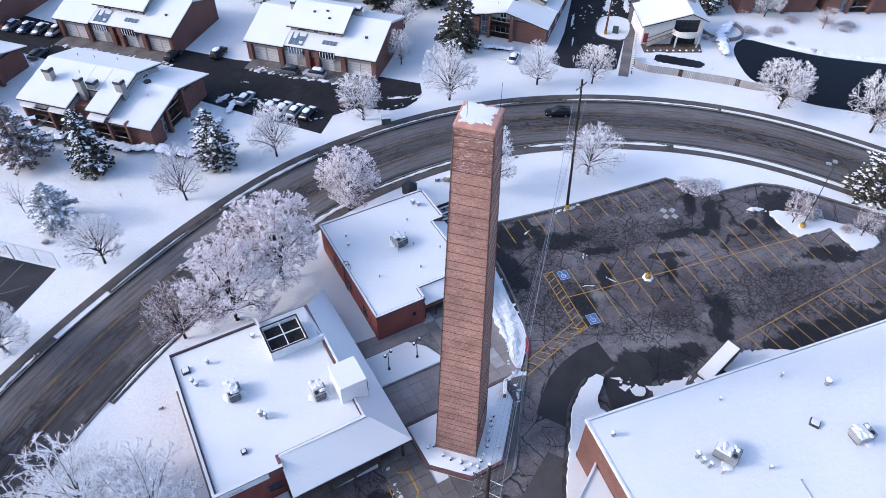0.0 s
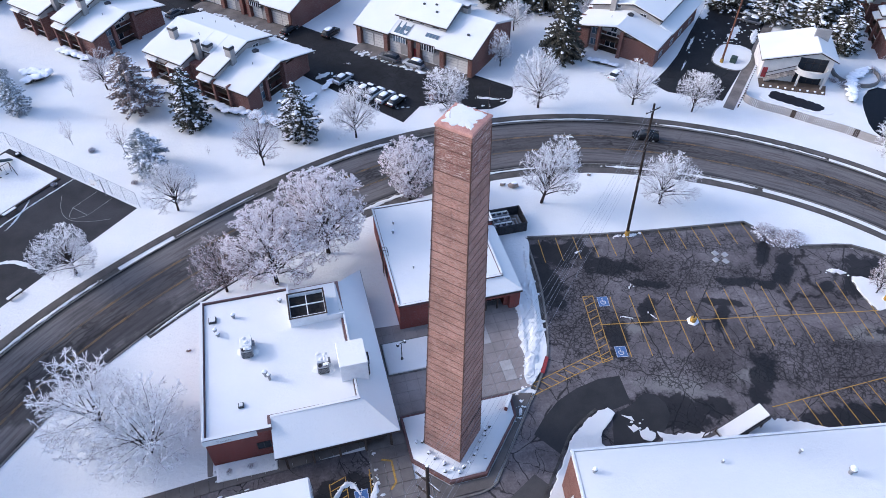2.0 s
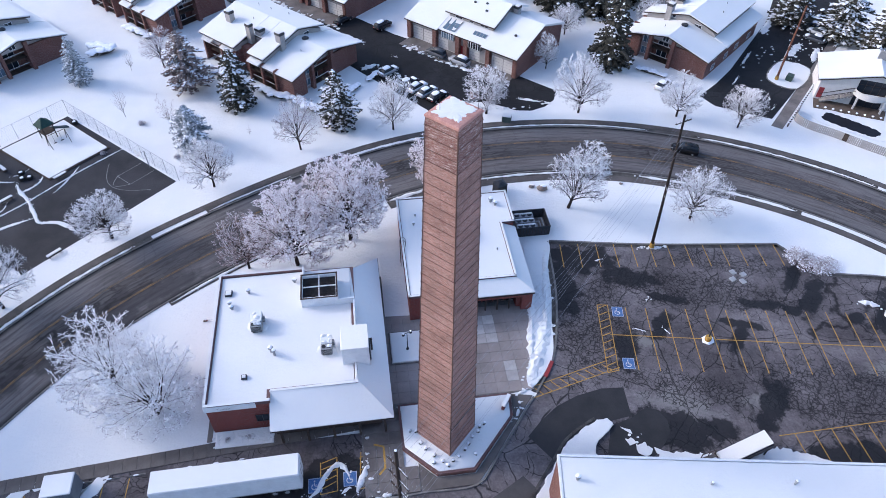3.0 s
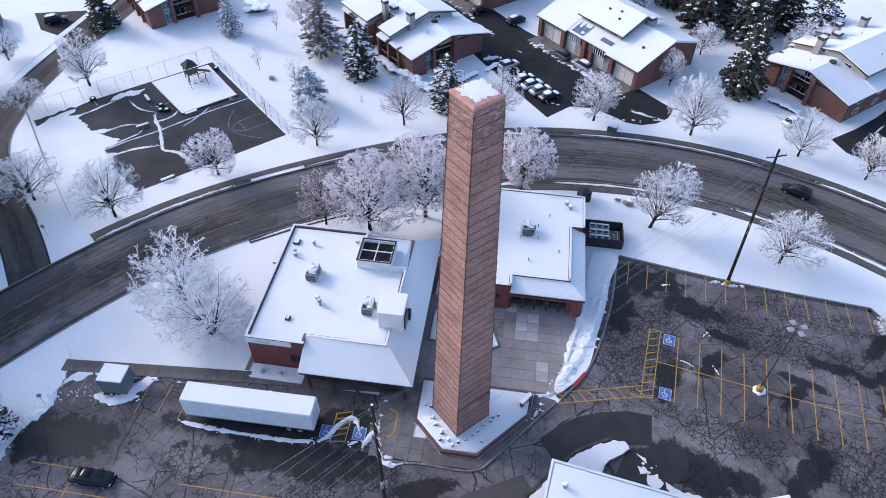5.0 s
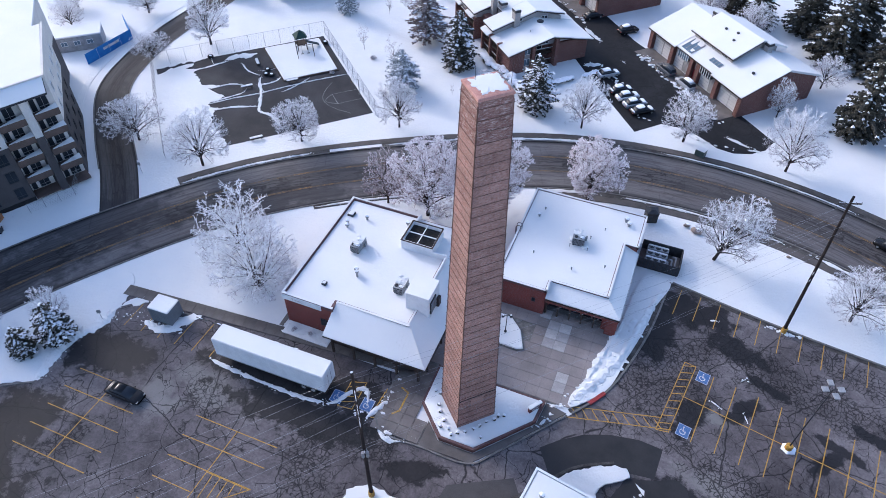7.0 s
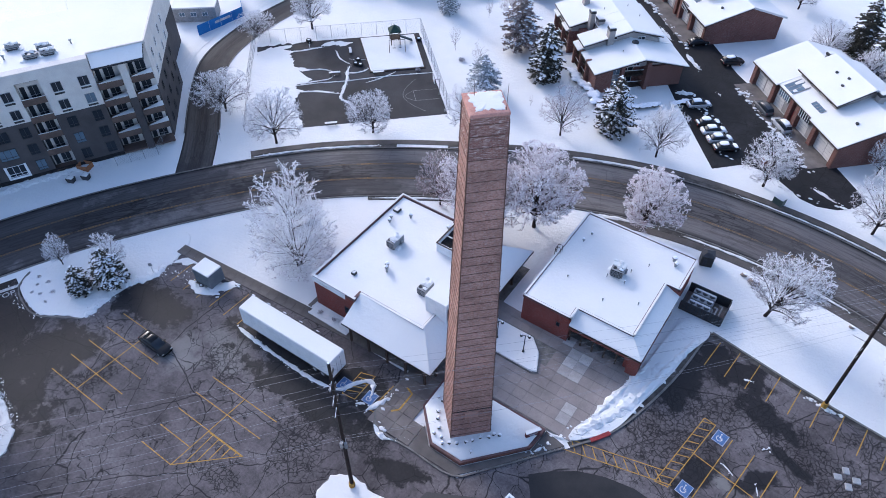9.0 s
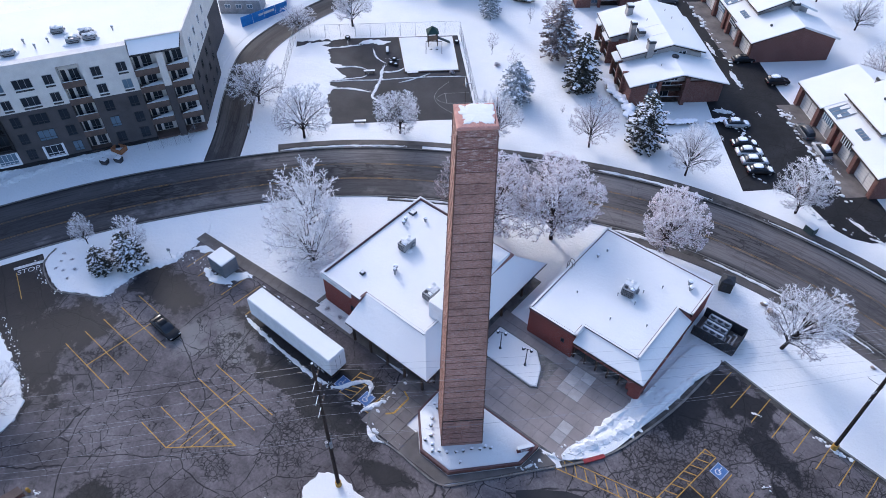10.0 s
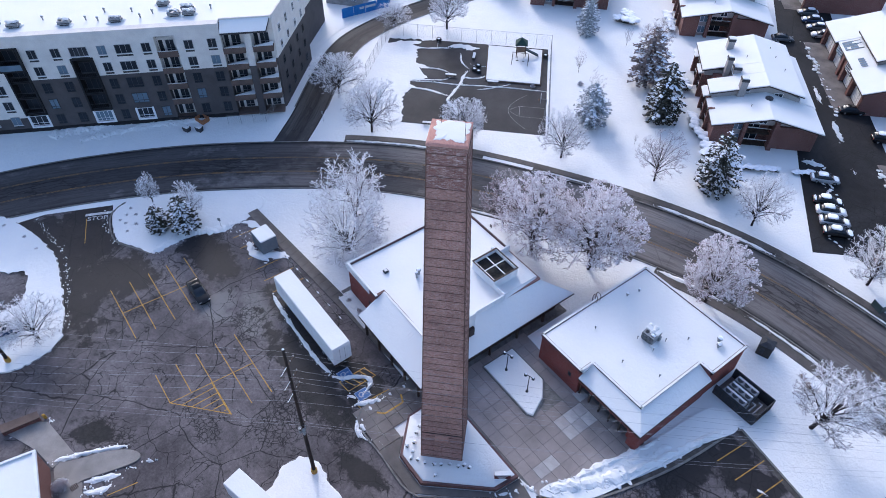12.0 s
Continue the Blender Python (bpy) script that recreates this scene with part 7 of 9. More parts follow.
def utility_pole(x, y, h, lean, arms, label, shade=POLE_WOOD):
    """A wooden pole with crossarms, insulators and a yellow guard at its foot. arms: heights and directions."""
    p = thing("utility_pole", label, "utility pole", pose(x, y, 0))
    Shape().tube((0, 0, -0.2), (lean[0], lean[1], h), 0.23, 0.14, 10).link("shaft", shade, p, "dark weathered wooden shaft")
    Shape().tube((0, 0, 0), (0, 0, 0.9), 0.36, 0.34, 10).link("guard", YELLOW, p, "yellow plastic guard")
    for z, a, w in arms:
        cx, cy = lean[0] * z / h, lean[1] * z / h
        m = pose(cx, cy, z, 0, 0, a)
        arm = Shape().box(-w, w, -0.06, 0.06, -0.07, 0.07, 0.01).link("crossarm", WOOD, p)
        arm.matrix_basis = m
        Shape().box(-w + 0.1, w * 0.1, -0.03, 0.03, 0.07, 0.10, 0.01).link("snow_ridge", CLUMP, arm)
        for k in (-0.92, -0.45, 0.45, 0.92):
            Shape().loft([[(k * w + math.cos(t) * q, math.sin(t) * q, zz) for t in (i * math.pi / 3 for i in range(6))] for q, zz in ((0.05, 0.07), (0.07, 0.15), (0.04, 0.25))]).link("insulator", GREY_METAL, arm)
    side = Vector((-0.16, 0.08, 0))
    for z0, z1 in ((0.30, 0.42), (0.46, 0.51)):
        a, b = Vector((lean[0] * z0, lean[1] * z0, h * z0)), Vector((lean[0] * z1, lean[1] * z1, h * z1))
        Shape().tube(a + side * (1.25 - 0.4 * z0), b + side * (1.25 - 0.4 * z1), 0.045, 0.03, 5).link("plastered_snow", CLUMP, p, "snow plastered on the windward side")
    return p


p1 = utility_pole(56.9, 56.9, 22.6, (-0.7, 0.9), ((21.6, 20, 1.3), (11.2, 70, 0.9), (9.8, 70, 0.6)), "tall dark wooden utility pole with a yellow foot guard")
Shape().tube((-0.5, 0.6, 12), (-1.6, 1.6, 11.2), 0.03, 0.03, 5).link("brace", STEEL, p1)
p2 = utility_pole(17.0, 16.9, 22.8, (-0.3, 0.3), ((20.2, 125, 1.3), (18.0, 125, 1.3), (16.0, 125, 1.3), (10.0, 125, 0.6)), "tall wooden utility pole on a snow island")
Shape().blob((-0.3, 0.3, 22.82), 0.13, 0.13, 0.05).link("snow_cap", CLUMP, p2)
for k in range(3):
    Shape().tube((0.25 * math.cos(k * 2.1), 0.25 * math.sin(k * 2.1), 9.0), (0.25 * math.cos(k * 2.1), 0.25 * math.sin(k * 2.1), 9.9), 0.17, 0.17, 8).link("transformer_can", GREY_METAL, p2)
wires = thing("overhead_cables", "thin overhead power cables strung between the poles", "cables")
cable_mat = mottled("aluminium_cable", (0.30, 0.31, 0.34), (0.24, 0.25, 0.28), 1.0, 0.45, 0.4)
LINES = ((22.5, 0.0), (20.3, -1.1), (20.3, 1.1), (18.1, -1.1), (18.1, 1.1), (16.1, -1.1), (16.1, 1.1), (10.3, -0.3), (9.8, 0.3))
for k, (z, w) in enumerate(LINES):
    sag_cable("cable", (16.75 - w * 0.57, 17.15 + w * 0.82, z), (56.3 + w * 0.5, 57.7 - w * 0.55, z * 0.6 + 8.4), 0.8 + 0.05 * k, 0.010, wires, cable_mat)
    if k:
        sag_cable("cable", (16.75 - w * 0.57, 17.15 + w * 0.82, z), (-26.5 - 1.5 * w, -29.5 + 1.5 * w, z * 0.45 + 5.2), 0.6 + 0.05 * k, 0.010, wires, cable_mat)
sag_cable("cable", (16.7, 17.2, 22.5), (-19.0, -6.9, 8.0), 0.6, 0.010, wires, cable_mat)
p4 = utility_pole(-19.1, -7.0, 8.3, (0.1, 0.1), (), "wooden pole with a yellow guard on the snow island")
p5 = utility_pole(97.2, 98.2, 15.0, (0.4, 0.4), ((10.6, 130, 1.1), (9.4, 130, 0.9)), "brown wooden utility pole on an island in the drive", mottled("brown_pole_wood", (0.12, 0.05, 0.032), (0.16, 0.07, 0.045), 1.0, 0.9))


def lot_lamp(x, y, h, a, heads=4):
    """A parking-lot lamp on a yellow concrete foot with flat square heads."""
    p = thing("lot_lamp", "slim dark lot lamp on a yellow concrete foot", "street lamp", pose(x, y, 0, 0, 0, a), "lot lamps")
    Shape().loft([[(math.cos(t) * q, math.sin(t) * q, zz) for t in (i * math.pi / 6 for i in range(12))] for q, zz in ((0.42, 0), (0.42, 0.75), (0.34, 0.85))]).link("foot", YELLOW, p, "yellow painted concrete foot")
    Shape().blob((0.1, 0, 0.1), 0.9, 0.8, 0.2).link("snow_collar", CLUMP, p)
    Shape().tube((0, 0, 0.8), (0, 0, h), 0.08, 0.055, 8).link("shaft", DARK_METAL, p)
    for k in range(heads):
        m = pose(0, 0, h, 0, 0, 90 * k)
        arm = Shape().tube((0, 0, 0), (0.5, 0, 0.05), 0.03, 0.03, 6).link("arm", DARK_METAL, p)
        arm.matrix_basis = m
        hd = Shape().box(0.45, 1.15, -0.3, 0.3, 0.0, 0.16, 0.04).link("lamp_head", GREY_METAL, p)
        hd.matrix_basis = m
    return p


lot_lamp(58.2, 39.6, 12.3, 20), lot_lamp(85.9, 36.4, 12.0, 40, 2)


def globe_lamp(x, y, a):
    p = thing("plaza_lamp", "short dark plaza lamp with two drum lanterns", "street lamp", pose(x, y, 0.4, 0, 0, a), "plaza lamps")
    Shape().tube((0, 0, 0), (0, 0, 3.3), 0.07, 0.05, 8).link("shaft", DARK_METAL, p)
    Shape().tube((0, 0, 0), (0, 0, 0.25), 0.2, 0.14, 10).link("foot", DARK_METAL, p)
    Shape().tube((-0.5, 0, 3.3), (0.5, 0, 3.3), 0.04, 0.04, 6).link("crossbar", DARK_METAL, p)
    for k in (-0.5, 0.5):
        lantern = Shape().loft([[(k + math.cos(t) * 0.2 * q, math.sin(t) * 0.2 * q, 3.3 + 0.3 * zz) for t in (i * math.pi / 5 for i in range(10))] for q, zz in ((0.55, -0.9), (0.95, -0.75), (1.0, 0.1), (0.5, 0.3))]).link("lantern", DARK_METAL, p, "dark drum lantern", True)
        Shape().blob((k, 0, 3.42), 0.15, 0.15, 0.07).link("snow_cap", CLUMP, lantern)
    return p


globe_lamp(19.5, 42.9, 20), globe_lamp(23.4, 42.9, 20)

# ---- plaza and walks ----
plaza = thing("plaza", "worn square concrete paving between the two halls", "paving", kind="structure")
slab("paving_bed", [(13.4, 29.8), (17.4, 29.8), (17.4, 35), (31.2, 35), (34.2, 35.4), (37.2, 41.5), (38.8, 47.5), (36.5, 49.5), (27, 49.6), (20.3, 50.5), (17, 56.0), (13.4, 56.0)], 0.05, KERB, plaza, "", 0.0)
tile = Shape().box(-0.735, 0.735, -0.735, 0.735, 0.0, 0.06, 0.01).mesh("paver", PAVER)
pale = Shape().box(-0.735, 0.735, -0.735, 0.735, 0.0, 0.062, 0.01).mesh("paver_pale", PAVER_PALE)
new_ones = {(9, 5), (9, 6), (8, 6), (8, 7), (9, 7), (10, 1), (10, 2), (7, 8), (8, 5)}


def inside(x, y, poly):
    k = False
    for (xa, ya), (xb, yb) in zip(poly, poly[1:] + poly[:1]):
        if (ya > y) != (yb > y) and x < (xb - xa) * (y - ya) / (yb - ya) + xa:
            k = not k
    return k


PB = [(16.2, 35.2), (31.4, 35.2), (34.2, 36.2), (36.8, 41.5), (38.2, 47.0), (36.6, 49.5), (20.3, 49.5), (20.2, 56), (16.2, 56)]
for i in range(16):
    for j in range(15):
        x, y = 17.0 + i * 1.5, 36.0 + j * 1.5
        if inside(x, y, PB) and not (x < 20.3 and y > 48.5) and not (17.3 < x < 26.2 and 41 < y < 45.6 and (x < 24 or y > 42)):
            share(pale if (i, j) in new_ones else tile, "paver", plaza, pose(x, y, 0.045))
tagged(Shape().prism([(17.4, 45.7), (23.3, 45.7), (25.2, 43.9), (26.3, 41.3), (25.6, 40.9), (17.4, 41.0)], 0.0, 0.42, 0.12).link("island_plaza", SNOW), "low snow-filled bed with two lamps on the plaza", "snow bed", kind="structure")
Shape().prism([(17.25, 45.85), (23.4, 45.85), (25.35, 44.0), (26.45, 41.3), (25.7, 40.75), (17.25, 40.85)], 0.0, 0.26).link("bed_edge", KERB, plaza)
walkway = thing("walkway", "damp concrete walkway beside the hall", "pavement", kind="structure")
step_mesh = Shape().box(-0.74, 0.74, -0.85, 0.85, 0.0, 0.13, 0.015).mesh("walk_slab", WALK)
for i in range(28):
    share(step_mesh, "concrete_slab", walkway, pose(-26.0 + i * 1.5, 31.0 + 0.075 * (i * 1.5 - 9), 0.02, 0, 0, 4.3))
for i in range(8):
    stop = thing("wheel_stop", "low concrete wheel stop at the edge of the walkway", "wheel stop", pose(-19.6 + i * 2.7, 29.7 + 0.2 * i * 0.5, 0.03, 0, 0, 4.3), "wheel stops by the walkway")
    Shape().loft([[(-0.9, -0.09, 0), (0.9, -0.09, 0), (0.9, 0.09, 0), (-0.9, 0.09, 0)], [(-0.86, -0.05, 0.13), (0.86, -0.05, 0.13), (0.86, 0.05, 0.13), (-0.86, 0.05, 0.13)]]).link("block", KERB, stop)
    Shape().blob((-0.5 + 0.13 * i, 0.0, 0.13), 0.35, 0.1, 0.06).link("snow_cap", CLUMP, stop)
small_walk = Shape().box(-0.735, 0.735, -0.735, 0.735, 0.0, 0.12, 0.01).mesh("walk_square", WET_CONCRETE)
for i in range(12):
    for j in range(8):
        x, y = 13.9 + i * 1.5, 24.9 + j * 1.5
        if inside(x, y, [(13.4, 24.4), (19.2, 24.2), (19.4, 26.4), (17.4, 29.2), (17.4, 35.2), (13.4, 35.2)]):
            share(small_walk, "concrete_slab", walkway, pose(x, y, 0.03))
slab("walk_bed", [(19.2, 24.1), (25.4, 24.2), (27.9, 27.0), (33.8, 34.4), (31.2, 34.9), (30.9, 31.7), (25.4, 25.5), (21.1, 25.5), (19.2, 27.4)], 0.13, WALK, walkway, "narrow damp walk round the planter", 0.0)
strip("kerb", spline([(13.2, 31.8), (13.2, 26.6), (13.7, 24.9), (15.4, 23.9), (19.7, 24.0), (25.2, 24.1), (27.9, 26.8), (33.9, 34.2)], 1.2), 0.1, -0.1, 0, 0.17, KERB, walkway)
for a, b in (((14.4, 30.3), (15.5, 29.9)), ((15.5, 29.9), (15.5, 27.3)), ((15.5, 27.3), (14.8, 26.6))):
    line(*a, *b, 0.22, YELLOW, walkway, 0.162)
slab("eave_bed", [(3.0, 32.4), (13.3, 32.6), (13.3, 35.4), (3.0, 35.2)], 0.05, VERGE, walkway, "dark bare earth under the eave", 0.0)
for x0, x1, y0, y1 in ((-4.4, -3.8, 33.0, 52.5),):
    slab("gravel_strip", [(x0, y0), (x1, y0), (x1, y1), (x0, y1)], 0.04, WET_CONCRETE, walkway, "", 0.0)
tagged(Shape().prism([(-3.4, 32.0), (3.2, 32.0), (3.2, 34.1), (-3.4, 34.1)], 0.0, 0.24, 0.1).link("island_bed", DIRTY_SNOW), "narrow snow bed below the sign wall", "snow bed", kind="structure")
snow_ridge("snow_bank", spline([(-3.2, 33.1), (-1.0, 33.0), (1.2, 33.1), (3.0, 32.9)], 0.45), 0.9, 0.3, R, "lumpy snow over the bed below the sign wall", SNOW)
for x in (-2.0, 0.4):
    plant_tree("bush", x, 33.0, 0.7, 0.9)
tagged(Shape().prism([(17.0, 48.7), (20.3, 48.5), (20.3, 60), (17, 60)], 0.0, 0.16, 0.05).link("island_gap", SNOW), "undisturbed snow between the two halls", "snow bed", kind="structure")

# ---- townhouses ----
def chimney_part(house, x, y, z0, z1, w=0.8):
    c = Shape().box(x - w / 2, x + w / 2, y - w * 0.6, y + w * 0.6, z0, z1).link("chimney", GREY_SIDING, house, "grey sided chimney")
    Shape().box(x - w / 2 - 0.08, x + w / 2 + 0.08, y - w * 0.6 - 0.08, y + w * 0.6 + 0.08, z1 - 0.25, z1 + 0.2, 0.04).link("cap", DARK_METAL, c)
    Shape().box(x - w / 2, x + w / 2, y - w * 0.5, y + w * 0.5, z1 + 0.2, z1 + 0.34, 0.06).link("snow", ROOF_SNOW, c)


def gable_roof(house, x0, x1, y0, y1, eave, ridge, xm, over=0.5, label="thick snow on the pitched roof"):
    """Two slopes with the ridge along y at x = xm, dark deck below and snow above."""
    for k, (xe, sgn) in enumerate(((x0 - over, -1), (x1 + over, 1))):
        ze = eave - (ridge - eave) * over / max(0.1, abs(xm - (x0 if sgn < 0 else x1)))
        roof_sheet("roof", [(xm, y0 - over, ridge), (xm, y1 + over, ridge)], [(xe, y0 - over, ze), (xe, y1 + over, ze)], 0.18, STEEL, house)
        roof_sheet("roof_snow", [(xm, y0 - over + 0.05, ridge + 0.2), (xm, y1 + over - 0.05, ridge + 0.2)], [(xe - sgn * 0.05, y0 - over + 0.05, ze + 0.2), (xe - sgn * 0.05, y1 + over - 0.05, ze + 0.2)], 0.2, ROOF_SNOW, house, label)


def gable_wall(house, x0, x1, xm, y, z0, eave, ridge, mat, t=0.25, name="gable_wall"):
    s = Shape()
    pts = [(x0, z0), (x1, z0), (x1, eave), (xm, ridge), (x0, eave)]
    s.loft([[(x, y, z) for x, z in pts], [(x, y + t, z) for x, z in pts]])
    return s.link(name, mat, house)


def balcony(house, x, y, z, w, d, face):
    """A shaded balcony recess: floor, railing with balusters, glazed door behind. face: turn of its open side."""
    m = pose(x, y, z, 0, 0, face)
    b = Shape().box(-w / 2, w / 2, -d, 0.0, -0.12, 0.0).link("balcony", WOOD, house, "timber balcony")
    b.matrix_basis = m
    s = Shape().box(-w / 2, w / 2, -d, -d + 0.06, 0.95, 1.05).box(-w / 2, w / 2, -d, -d + 0.05, 0.1, 0.16)
    for i in range(int(w / 0.25)):
        s.box(-w / 2 + i * 0.25, -w / 2 + i * 0.25 + 0.05, -d, -d + 0.05, 0.16, 0.95)
    s.link("railing", WOOD, b)
    Shape().box(-w / 2, w / 2, -d - 0.02, -d + 0.1, 1.05, 1.12, 0.02).link("railing_snow", ROOF_SNOW, b)


def court_house(m, label):
    """Two-storey brick townhouse. Its gable end looks to -y; local x runs -1 to 17 along the gable, y -3 to 23 back."""
    h = thing("townhouse", label, "house", m, "brick townhouses")
    E, RG, UE, UR = 4.4, 6.5, 5.9, 8.2
    Shape().prism([(-0.6, -2.2), (2.6, -2.2), (2.6, -1.2), (4.6, -1.2), (4.6, 0.4), (9.2, 0.4), (9.2, -1.6), (16.8, -1.6), (16.8, 22.6), (1.9, 22.6), (1.9, 1.8), (-0.6, 1.8)], -0.3, E).link("wall", BROWN_BRICK, h, "brown brick walls")
    Shape().box(2.62, 4.58, -1.26, -1.2, 0.0, E + 0.4).link("window_panel", GREY_SIDING, h, "grey panel between the brick blocks")
    gable_wall(h, -0.6, 16.8, 8.3, -1.15, E - 0.1, E, RG - 0.15, GREY_SIDING)
    gable_roof(h, -0.6, 16.8, -2.2, 5.4, E, RG, 8.3, 0.6)
    # raised rear storey with a notch on its west side
    Shape().prism([(-0.4, 5.5), (14.4, 5.5), (14.4, 22.4), (-0.8, 22.4), (-0.8, 13.0), (3.6, 13.0), (3.6, 9.2), (-0.4, 9.2)], E - 0.3, UE).link("upper_wall", GREY_SIDING, h, "grey sided upper walls")
    gable_wall(h, -0.4, 14.4, 8.4, 5.45, E, UE, UR - 0.15, GREY_SIDING)
    gable_wall(h, -0.4, 14.4, 8.4, 22.2, E, UE, UR - 0.15, GREY_SIDING)

    def slope(xe, y0, y1):
        z = UR - (UR - UE) * abs(8.4 - xe) / 8.8
        roof_sheet("roof", [(8.4, y0, UR), (8.4, y1, UR)], [(xe, y0, z), (xe, y1, z)], 0.2, STEEL, h)
        roof_sheet("roof_snow", [(8.4, y0 + 0.04, UR + 0.2), (8.4, y1 - 0.04, UR + 0.2)], [(xe + 0.04, y0 + 0.04, z + 0.2), (xe + 0.04, y1 - 0.04, z + 0.2)], 0.2, ROOF_SNOW, h, "thick snow on the pitched roof")
    slope(-1.0, 4.9, 9.4), slope(3.2, 9.4, 12.8), slope(-1.4, 12.8, 23.0), slope(14.9, 4.9, 23.0)
    for y0, y1 in ((5.8, 9.0), (13.6, 16.8), (19.6, 22.4)):
        roof_sheet("shed_roof", [(-0.3, y0, E + 0.75), (-0.3, y1, E + 0.75)], [(-1.7, y0, E + 0.3), (-1.7, y1, E + 0.3)], 0.25, ROOF_SNOW, h, "small shed roof under snow")
        window(h, y1 - y0 - 0.6, 0.7, pose(-0.42 if y0 < 9 else -0.82, (y0 + y1) / 2, E + 0.72, 0, 0, -90), BLUE_GLASS, WHITE_METAL, 2)
    roof_sheet("roof_snow", [(14.5, 5.3, E + 1.0), (14.5, 22.6, E + 1.0)], [(17.5, 5.3, E + 0.05), (17.5, 22.6, E + 0.05)], 0.25, ROOF_SNOW, h, "snow on the low side roof")
    # brick piers with shaded balconies between them on the western side
    for y in (1.8, 5.4, 9.0, 12.9, 17.0, 22.2):
        Shape().box(-1.2, 2.0, y, y + 0.45, -0.3, E + 0.3).link("pier", BROWN_BRICK, h)
    for y in (2.25, 5.85, 13.35, 17.9):
        balcony(h, 1.9, y + 1.6, 2.5, 3.1, 2.6, -90)
        balcony(h, 1.9, y + 1.6, 0.2, 3.1, 2.6, -90)
        for z in (0.3, 2.6):
            window(h, 1.9, 1.7, pose(1.88, y + 1.6, z, 0, 0, -90), GLASS, GREY_SIDING, 1)
    Shape().box(0.6, 3.4, 9.5, 12.8, -0.3, E + 0.9).link("stair_block", BROWN_BRICK, h, "brick stair block in the notch")
    for x, y, z, w in ((4.2, 5.4, 8.9, 1.15), (3.9, 10.7, 8.1, 1.25), (2.7, 12.2, 9.0, 0.95), (3.8, 19.2, 9.0, 1.15)):
        chimney_part(h, x, y, E - 0.5, z, w)
    # gable end: two recessed balconies, windows, tall piers
    for z in (0.15, 2.55):
        balcony(h, 6.9, 0.4, z, 4.5, 1.7, 0)
        window(h, 2.2, 1.8, pose(6.6, 0.35, z + 0.1), GLASS, WHITE_METAL, 1)
        window(h, 1.5, 1.5, pose(3.6, -1.30, z + 0.5), BLUE_GLASS, WHITE_METAL, 1)
    window(h, 1.3, 1.1, pose(7.4, -1.18, 4.55), GLASS, WHITE_METAL, 1)
    Shape().box(9.2, 9.9, -2.4, -1.6, -0.3, E + 1.3).link("pier", BROWN_BRICK, h)
    Shape().box(4.3, 4.9, -2.2, -1.2, -0.3, E + 0.9).link("pier", BROWN_BRICK, h)
    for k, x in enumerate((4.9, 10.6)):
        window(h, 1.5, 0.7, pose(x, 5.42, UE + 0.05 + 0.5 * (1 - k)), GLASS, WHITE_METAL, 1)
    for y in (2, 8, 13, 19):
        for z in (0.7, 2.9):
            window(h, 1.5, 1.2, pose(16.82, y, z, 0, 0, 90), GLASS, WHITE_METAL, 1)
    s = Shape().loft([[(8.6 + math.cos(t) * q, 3.5 + math.sin(t) * q, RG - 0.1 + zz) for t in (i * math.pi / 5 for i in range(10))] for q, zz in ((0.6, 0), (0.7, 0.4), (0.45, 0.55), (0.2, 0.5))])
    s.link("roof_vent", DARK_METAL, h)
    for x, y in ((11.5, 16), (6.2, 15), (11.0, 19), (12.5, 12), (5.5, 1.5)):
        z = UR - (UR - UE) * abs(8.4 - x) / 8.8 if y > 5 else RG - 0.7
        Shape().tube((x, y, z), (x, y, z + 0.65), 0.06, 0.06, 5).link("vent_pipe", DARK_METAL, h)
    return h


m1 = pose(3.2, 104.2, 0, 0, 0, 44.4)
h1 = court_house(m1, "brown brick townhouse with snowy gables and tall chimneys")
copy_thing(h1, pose(-25.0, 130.8, 0, 0, 0, 43.5))
copy_thing(h1, pose(-54.6, 114.3, 0, 0, 0, 43.5))
copy_thing(h1, pose(-53.0, 158.0, 0, 0, 0, 43.5))
copy_thing(h1, pose(-86.0, 141.0, 0, 0, 0, 43.5))


